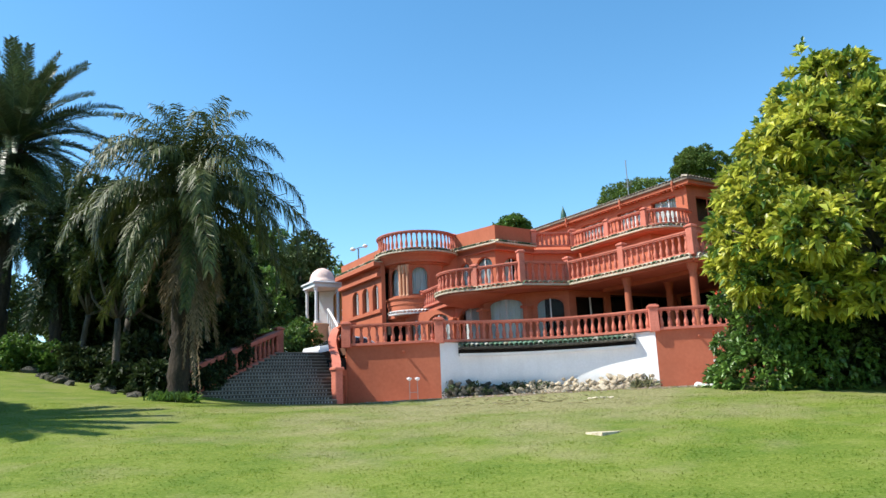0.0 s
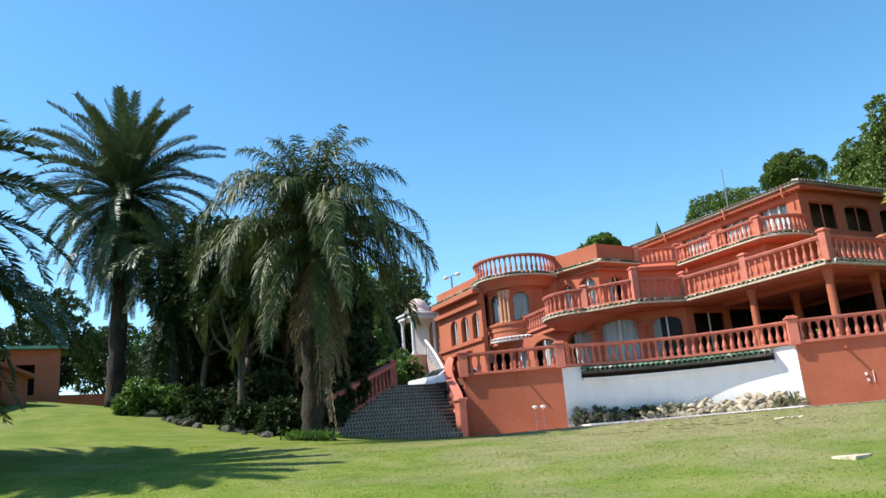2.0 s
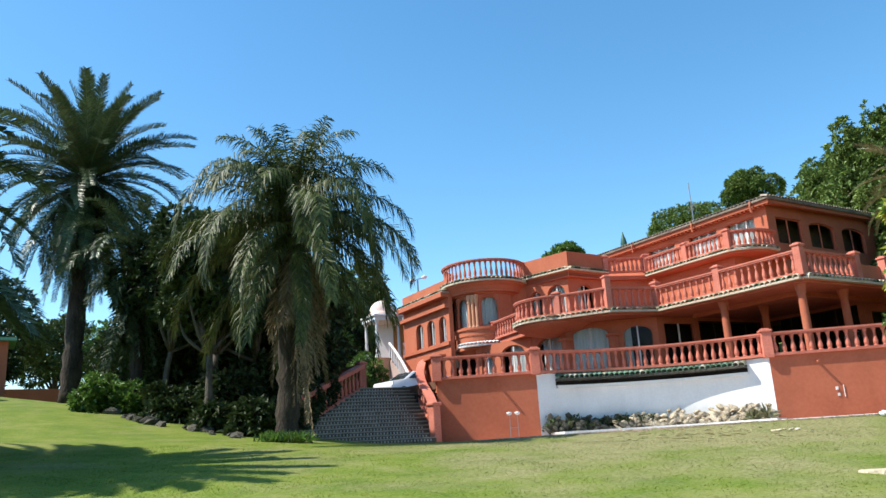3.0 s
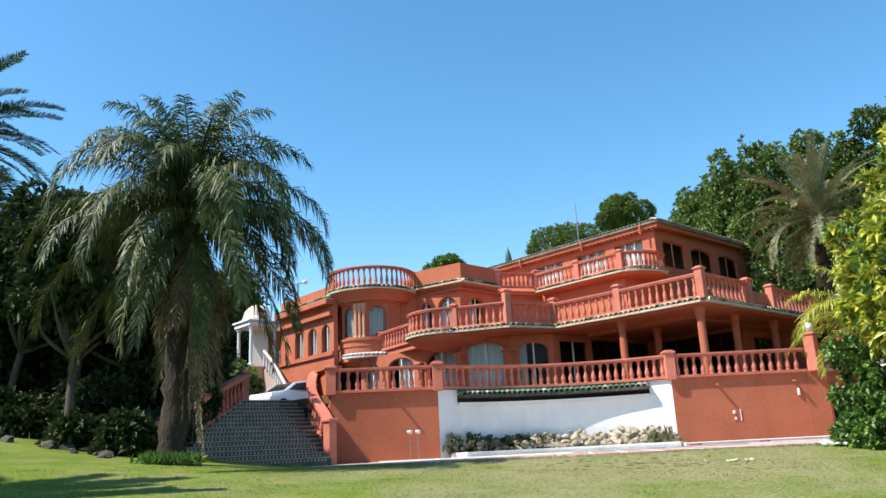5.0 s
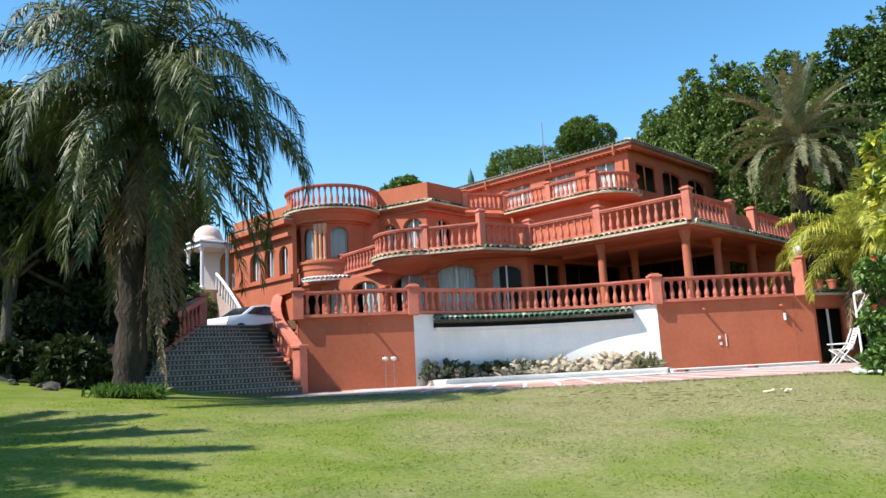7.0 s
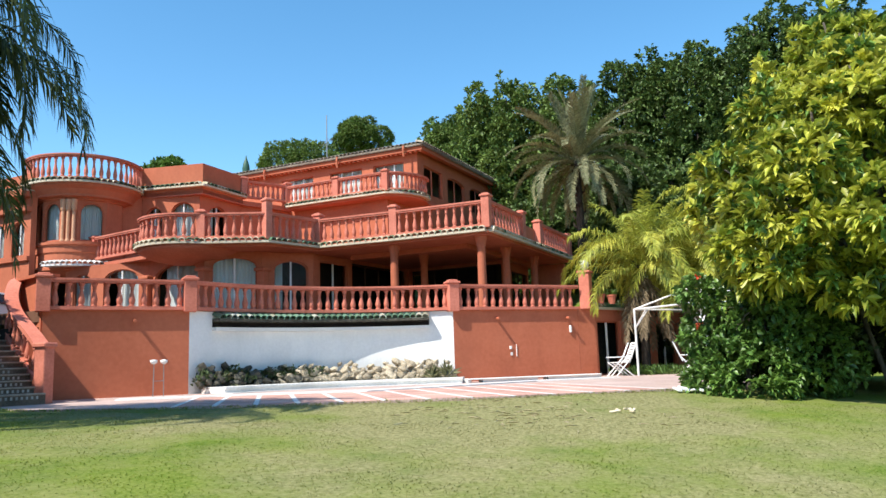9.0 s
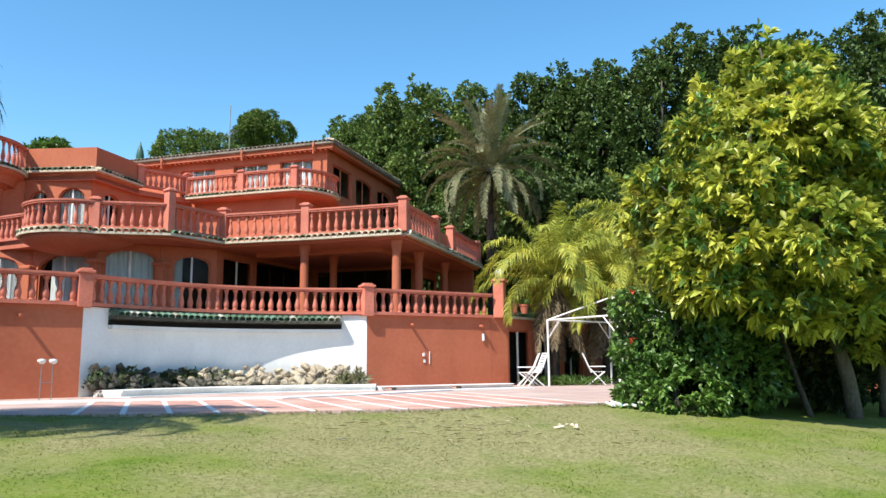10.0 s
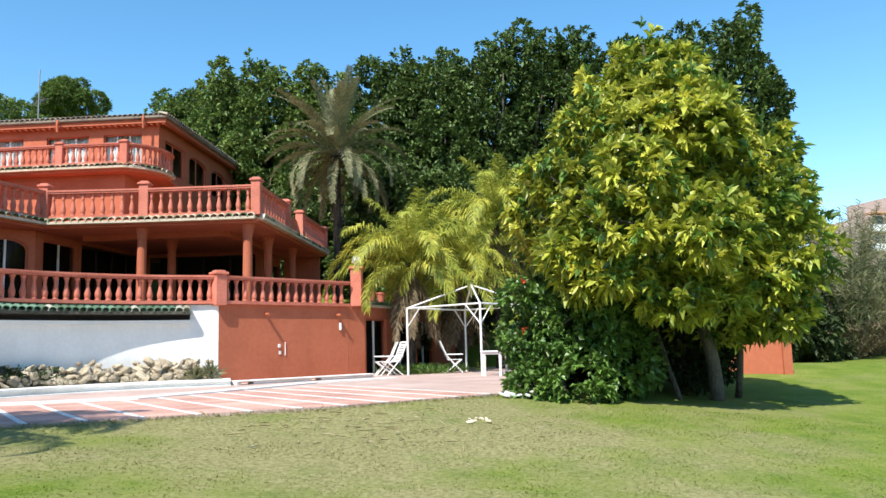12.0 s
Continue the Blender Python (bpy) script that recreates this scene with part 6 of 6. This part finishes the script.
# ficus row on the slope behind
# SLOPE trees carry sunlight in their leaf colour, FICUS trees the darker green
SLOPE = [(51.0, 34.0, 20.5, 3.8), (56.0, 39.0, 20.0, 4.0), (46.0, 31.8, 18.6, 2.6), (44.5, 28.3, 20.0, 2.6), (44.0, 25.6, 20.6, 2.3), (44.0, 22.9, 19.3, 2.0), (44.5, 20.8, 18.8, 2.0)]
FICUS = [(44.0, 18.6, 19.7, 2.2), (44.0, 16.6, 19.9, 2.2), (44.0, 14.6, 20.7, 2.2), (44.0, 11.6, 20.9, 2.6), (44.0, 9.0, 21.3, 2.6), (44.0, 6.6, 20.7, 2.4), (44.0, 4.0, 20.1, 2.2), (44.0, 2.2, 19.8, 2.2), (44.0, 0.3, 20.9, 2.2), (44.0, -2.4, 21.7, 2.2), (44.5, -3.9, 19.0, 1.8), (37.5, 14.2, 11.0, 3.0), (38.5, 9.5, 11.5, 3.2), (36.0, 5.0, 11.0, 3.0), (41.0, 24.0, 11.5, 3.0), (33.5, 8.6, 7.0, 2.2), (40.0, 18.0, 13.0, 2.6), (40.0, 0.5, 10.0, 2.6), (47.0, 17.6, 20.0, 3.0), (47.0, 13.0, 20.6, 3.0), (47.5, 7.8, 21.2, 3.0), (47.0, 3.0, 20.4, 3.0), (47.0, -1.2, 21.0, 2.4), (47.0, 23.6, 19.4, 2.8), (47.0, 28.0, 19.6, 3.0)]
for i, (x, y, top, r) in enumerate(SLOPE + FICUS):
    rnd = random.Random(50 + i)
    g = lawn_z(x, y)
    blobs = []
    for k in range(64):
        h = rnd.random()
        a = rnd.uniform(0, 6.28)
        rr = r * (1 - 0.62 * h ** 3) * math.sqrt(rnd.uniform(0.25, 1))
        s = rnd.uniform(0.4, 1.0) * (1.0 - 0.35 * h)
        blobs.append((x + rr * math.cos(a), y + rr * math.sin(a), g + 1 + (top - g - 1.6) * h, s, s, s * 1.5))
    blobs.append((x, y, (g + top) / 2, r * 0.72, r * 0.72, (top - g) * 0.44))
    tree("ficus_tree", "tall dense dark green evergreen tree on the slope", (x, y, g), blobs, 3000, 5, 0.31, 0.165, M_FICUS_LIT if i < len(SLOPE) else M_FICUS, M_BARK2, 0.3, 8, group="slope trees", spread=0.9, up=0.3, inner=0.8)
# umbrella pines and small tops behind the roof
for i, (x, y, z, R, sq) in enumerate(((53.8, 49.2, 19.2, 4.0, 0.5), (60.0, 46.8, 23.2, 2.6, 0.75), (52, 30, 17.5, 4.5, 0.7))):
    tree("umbrella_pine", "rounded dark pine crown on the hill behind the roof", (x, y, lawn_z(x, y)), cluster((x, y, z), R, 26, R * 0.3, 70 + i, sq, -0.3), 2600, 6, 0.34, 0.10, M_FICUS_LIT, M_BARK2, 0.3, 8, group="hill pines", inner=0.8)

# dark planting between the date palm and the stair, leaf colour darkened for deep shade
SHRUBS = [(3.7, 30.4, 5.6, 9.7, 1.7), (4.6, 28.3, 5.2, 9.2, 1.6), (5.3, 31.6, 4.6, 9.7, 2.0), (4.1, 26.6, 5.4, 8.7, 1.4), (6.6, 34.5, 3.0, 8.8, 2.0), (7.4, 31.0, 3.8, 9.4, 2.0),
          (4.6, 33.2, 2.6, 6.4, 1.4), (5.9, 31.2, 2.3, 5.8, 1.3), (6.6, 29.6, 2.0, 4.9, 1.1), (8.3, 30.9, 2.4, 5.2, 1.2), (9.4, 32.6, 3.0, 7.4, 1.4), (8.5, 30.5, 4.3, 9.0, 1.6), (6.3, 28.9, 5.4, 8.8, 1.4), (3.6, 29.2, 2.2, 3.8, 0.8), (5.2, 28.2, 2.0, 4.2, 1.0), (4.3, 26.2, 1.8, 2.9, 0.6), (5.0, 24.9, 1.7, 3.0, 0.6),
          (12.6, 42.5, 3.6, 7.4, 1.6), (14.2, 46.0, 3.6, 8.4, 2.0), (9.8, 38.6, 3.6, 6.4, 1.4), (8.8, 41.5, 3.6, 9.0, 2.6)]
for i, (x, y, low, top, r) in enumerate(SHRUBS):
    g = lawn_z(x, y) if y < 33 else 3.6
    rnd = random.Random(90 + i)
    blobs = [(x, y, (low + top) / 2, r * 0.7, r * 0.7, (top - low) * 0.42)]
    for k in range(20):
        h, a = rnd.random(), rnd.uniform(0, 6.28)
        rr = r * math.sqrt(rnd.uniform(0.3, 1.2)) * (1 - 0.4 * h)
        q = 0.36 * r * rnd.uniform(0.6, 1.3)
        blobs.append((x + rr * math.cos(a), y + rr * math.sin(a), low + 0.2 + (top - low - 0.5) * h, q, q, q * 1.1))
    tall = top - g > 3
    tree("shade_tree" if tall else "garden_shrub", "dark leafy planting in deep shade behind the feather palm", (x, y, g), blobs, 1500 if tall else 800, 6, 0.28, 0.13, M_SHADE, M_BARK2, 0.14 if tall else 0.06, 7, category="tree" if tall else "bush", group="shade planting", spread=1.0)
# dark leaf clumps added to cover and darken the lower stair rail
creep = []
rnd = random.Random(61)
for k in range(26):
    q = rnd.random() ** 1.2 * 0.72
    c = Vector((5.7, 25.9, 2.2)).lerp(Vector((10.9, 30.5, DECK + 0.5)), q)
    r = rnd.uniform(0.28, 0.5)
    creep.append((c.x + rnd.uniform(-0.35, 0.15), c.y + rnd.uniform(-0.15, 0.35), c.z + rnd.uniform(-0.3, 0.35), r, r, r))
tree("stair_foliage", "dark foliage added over the lower part of the shaded stair balustrade", (5.6, 26.3, 1.5), creep, 1500, 6, 0.17, 0.08, M_SHADE, M_BARK2, 0.05, 6, category="creeper", spread=1.0)
# border uses the same darkened stone as the rockery's left end
border = thing("bed_border", "row of dark stones edging the shaded planting", "stone border")
rnd = random.Random(77)
for p, d in along([(1.9, 31.0), (2.6, 28.6), (3.4, 26.2), (4.4, 23.6)], 0.42):
    o = new("stone", DARK_STONES[rnd.randrange(5)])
    o.parent = border
    q = rnd.uniform(0.09, 0.28)
    o.matrix_local = Matrix.Translation((p.x + rnd.uniform(-0.3, 0.3), p.y + rnd.uniform(-0.15, 0.15), lawn_z(p.x, p.y) + q * 0.2)) @ pose(0, 0, 0, rnd.uniform(-30, 30), 0, rnd.uniform(0, 360)) @ Matrix.Diagonal((q * 1.2, q, q * 0.9, 1))
tree("garden_shrub", "sunlit green shrub at the foot of the planting", (2.0, 31.4, lawn_z(2.0, 31.4)), cluster((2.0, 31.2, 3.6), 1.0, 8, 0.45, 130, 0.8), 700, 7, 0.2, 0.09, M_BUSH, M_BARK2, 0.05, 5, category="bush")
for i, (x, y, top, r) in enumerate(((15.4, 41.4, 6.6, 0.9), (16.9, 42.6, 6.9, 1.0), (14.2, 40.4, 6.0, 0.8))):
    tree("drive_shrub", "leafy shrub beside the drive below the portico", (x, y, DECK), cluster((x, y, (DECK + top) / 2), r, 12, 0.45, 210 + i, (top - DECK) / 2 / r, -0.9), 700, 6, 0.2, 0.09, M_BUSH, M_BARK2, 0.06, 5, category="bush", group="drive shrubs")
# trees far to the left and behind the portico
for i, (x, y, z, R, sq, m) in enumerate(((-1.0, 62, 10.5, 2.6, 1.5, M_PINE), (3.0, 66, 9.5, 2.8, 1.0, M_PINE), (7.0, 70, 10.0, 3.4, 0.9, M_BUSH), (21.5, 60, 13.5, 3.6, 0.8, M_BUSH), (27, 66, 13.0, 4.0, 0.7, M_BUSH), (-8, 50, 8.5, 2.6, 0.9, M_PINE), (-4.0, 52, 7.6, 3.2, 0.9, M_SHADE), (-3.9, 46.0, 5.6, 1.1, 0.9, M_SHADE), (-9.5, 46, 7.2, 3.0, 0.9, M_SHADE), (38.6, 50.2, 15.6, 1.4, 1.0, M_BUSH), (-16, 60, 9.5, 4.5, 0.9, M_PINE), (13, 64, 11.0, 4.0, 0.9, M_BUSH), (16.0, 49.0, 8.5, 2.4, 0.9, M_BUSH), (21.5, 54.0, 8.6, 3.0, 0.9, M_SHADE), (25.5, 58.0, 9.4, 3.2, 0.9, M_BUSH), (19.0, 53.0, 7.6, 2.6, 0.9, M_SHADE), (9.5, 47.0, 7.5, 2.6, 0.9, M_BUSH), (12.5, 50.0, 8.0, 2.6, 0.9, M_SHADE), (6.0, 52.0, 7.5, 2.6, 0.9, M_SHADE), (20.5, 52.0, 11.5, 3.0, 0.8, M_PINE), (17.0, 56.0, 12.5, 3.2, 0.9, M_BUSH))):
    tree("far_tree", "leafy tree beyond the garden", (x, y, 4.2), cluster((x, y, z), R, 16, R * 0.36, 140 + i, sq, -0.6), 1100, 6, 0.38, 0.15, m, M_BARK2, 0.22, 8, group="far trees", inner=0.75)
# reeds and bank on the far side
for i, (x, y, z, R) in enumerate(((31.0, -5.0, 3.0, 2.2), (34, -1.5, 4.0, 2.5), (27.5, 2.2, 2.3, 1.5), (36, -8, 4.0, 3.0), (29.0, 0.0, 2.4, 1.5), (28.5, 5.5, 3.0, 2.0), (24.5, 6.2, 2.9, 1.4), (30.8, 16.4, 3.2, 1.6), (32.2, 14.2, 3.8, 1.9))):
    tree("bank_shrub", "green shrub along the garden's edge", (x, y, 1.3), cluster((x, y, z), R, 12, R * 0.4, 170 + i, 0.9, -0.8), 1200, 6, 0.26, 0.12, M_SHADE if i else M_BUSH, M_BARK2, 0.1, 6, category="bush", group="bank shrubs")
for i, (x, y) in enumerate(((29.0, -0.9), (29.8, -1.9), (28.2, -0.4))):
    palm("reed_clump", "tall pale reed clump with arching leaves", (x, y, 1.2), (x, y, 1.5), 0.2, 0.15, [
        (16, 5.4, 82, 26, 50, 0.5, 0.03, 0.5, 0.5, M_DATE_GREY), (14, 4.4, 66, 50, 40, 0.5, 0.03, 0.5, 0.6, M_DATE_GREY), (10, 2.6, 45, 60, 30, 0.5, 0.03, 0.5, 0.6, M_DRY)], M_DATE_GREY, seed=180 + i, group="reeds")

# ---- small plants and litter ----
for x, y, z in POTS:
    p = pot((x, y, z), 1.0)
    P = np.array([(0, 0, 0.3)] * 60) + RNG.normal(0, 0.05, (60, 3))
    leaf_mesh("foliage", P, RNG.normal(0, 0.7, (60, 3)) + np.array([0, 0, 1.0]), 0.26, 0.05, M_BUSH, p)
# agaves at the ends of the rockery
for i, (x, y, s) in enumerate(((21.15, 20.1, 0.5), (20.9, 20.45, 0.4), (16.0, 25.0, 0.42), (16.5, 24.8, 0.5), (17.2, 24.75, 0.42), (18.0, 24.4, 0.4), (19.0, 23.85, 0.42))):
    a = thing("agave_plant", "grey-green spiky agave among the stones", "plant", (x, y, PATIO + 0.2), group="agaves")
    d = RNG.normal(0, 0.7, (34, 3)) + np.array([0, 0, 0.7])
    leaf_mesh("leaves", np.zeros((34, 3)) + RNG.normal(0, 0.03, (34, 3)), d, s, 0.09, M_DATE_GREY, a, sag=0.05)
plants = thing("rockery_plants", "low dark green plants growing among the stones", "plants", kind="stuff")
bed = [p for p, d in along(offset(T_ARC, -0.34), 0.01)]
bed = bed[:int(len(bed) * 0.5)]
P = np.array([(p.x, p.y, PATIO + 0.3) for p in bed for k in range(2)]) + RNG.normal(0, 0.09, (len(bed) * 2, 3)) * np.array([1, 1, 0.3])
tall = np.array([0.6 + 0.8 * noise.noise((a * 2.2, b * 2.2, 9.0)) for a, b in P[:, :2]])
P[:, 2] += RNG.uniform(0, 0.45, len(P)) * np.clip(tall, 0.15, 1.2)
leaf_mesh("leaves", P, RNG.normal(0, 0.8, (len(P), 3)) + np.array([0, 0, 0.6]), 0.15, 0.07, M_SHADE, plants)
# pale debris on the lawn
def debris(at, label, n, size, material):
    z = lawn_z(*at) + 0.0
    d = thing("lawn_debris", label, "debris", (*at, z))
    bm = bmesh.new()
    rnd = random.Random(n + int(at[0] * 10))
    for k in range(n):
        box(bm, (-size * rnd.uniform(0.5, 1), -size * 0.25, 0), (size * rnd.uniform(0.5, 1), size * 0.25, size * rnd.uniform(0.15, 0.4)), 0.01, pose(rnd.uniform(-0.3, 0.3), rnd.uniform(-0.2, 0.2), 0.02, rnd.uniform(-20, 20), rnd.uniform(-20, 20), rnd.uniform(0, 360)))
    part("piece", bm, material, d)


debris((11.46, 12.4), "broken pale stones lying in the grass", 9, 0.085, M_STONE)
slab = thing("stone_slab", "flat pale slab sunk in the grass", "slab", (7.88, 8.67, lawn_z(7.88, 8.67)), 20)
bm = bmesh.new()
prism(bm, [(-0.42, -0.16), (-0.1, -0.24), (0.36, -0.17), (0.45, 0.06), (0.2, 0.2), (-0.3, 0.16)], -0.08, 0.0)
part("slab_body", bm, M_STONE, slab)
debris((14.3, 11.6), "small pale kerb stones beside the bush", 3, 0.14, M_COPING)
debris((14.0, 12.1), "small pale kerb stones beside the bush", 2, 0.16, M_COPING)
dead = thing("dead_twigs", "scattered dry twigs and clippings on the lawn", "twigs", kind="stuff")
n = 100
P = np.stack([RNG.normal(10.6, 0.75, n), RNG.normal(13.7, 1.0, n), np.zeros(n)], 1)
P[:, 2] = [lawn_z(a, b) + RNG.uniform(0.01, 0.06) for a, b in P[:, :2]]
D = RNG.normal(0, 1, (n, 3)) * np.array([1, 1, 0.05])
leaf_mesh("twigs", P, D, 0.22, 0.011, M_STRAW, dead, sag=0.02)

# ---- grass blades over the lawn before the path ----
def blades(name, xs, ys, n, length, width):
    P = np.stack([RNG.uniform(*xs, n), RNG.uniform(*ys, n)], 1)
    keep = np.array([not inside_paving(a, b) for a, b in P])
    P = P[keep]
    clump = np.array([noise.noise((a * 1.3, b * 1.3, 5.0)) for a, b in P])
    z = np.array([lawn_z(a, b) + 0.035 * noise.noise((a * 0.35, b * 0.35, 0)) + 0.012 * noise.noise((a * 1.7, b * 1.7, 3)) for a, b in P])
    P = np.column_stack([P, z - 0.005])
    D = RNG.normal(0, 1.0, (len(P), 3)) * np.array([1, 1, 0.3]) + np.array([0, 0, 0.5])
    ob = leaf_mesh(name, P, D, length * (1 + 0.5 * clump), width, M_LAWN_BLADE, None, sag=0.1)
    tagged(ob, "short mown grass with uneven tufts", "grass", kind="stuff")


blades("grass", (-2, 14), (3.0, 21), 120000, 0.028, 0.010)
# longer grass along hard edges
rows = along(PATIO_EDGE, 0.012)
P = np.array([(p.x, p.y, 0) for p, d in rows]) + np.column_stack([RNG.normal(-0.08, 0.08, len(rows)), RNG.normal(-0.08, 0.08, len(rows)), np.zeros(len(rows))])
P[:, 2] = [lawn_z(a, b) - 0.01 for a, b in P[:, :2]]
ob = leaf_mesh("edge_grass", P, RNG.normal(0, 0.5, (len(P), 3)) + np.array([0, 0, 1.0]), 0.075, 0.012, M_LAWN_BLADE)
tagged(ob, "longer grass along the paving's edge", "grass", kind="stuff")
for x, y in ((4.6, 21.9), (5.0, 21.75)):
    n = 240
    P = np.column_stack([RNG.normal(x, 0.2, n), RNG.normal(y, 0.2, n), np.zeros(n)])
    P[:, 2] = lawn_z(x, y)
    w = thing("weed_tuft", "tuft of green weeds at the palm's foot", "weeds", group="weeds")
    leaf_mesh("leaves", P, RNG.normal(0, 0.5, (n, 3)) + np.array([0, 0, 1.0]), 0.34, 0.04, M_BUSH, w)
n = 900
P = np.column_stack([RNG.normal(26.5, 0.5, n), RNG.normal(14.6, 0.5, n), np.full(n, PATIO)])
w = thing("weed_tuft", "green weeds growing on the paving by the gazebo", "weeds", group="weeds")
leaf_mesh("leaves", P, RNG.normal(0, 0.5, (n, 3)) + np.array([0, 0, 1.0]), 0.4, 0.04, M_BUSH, w)
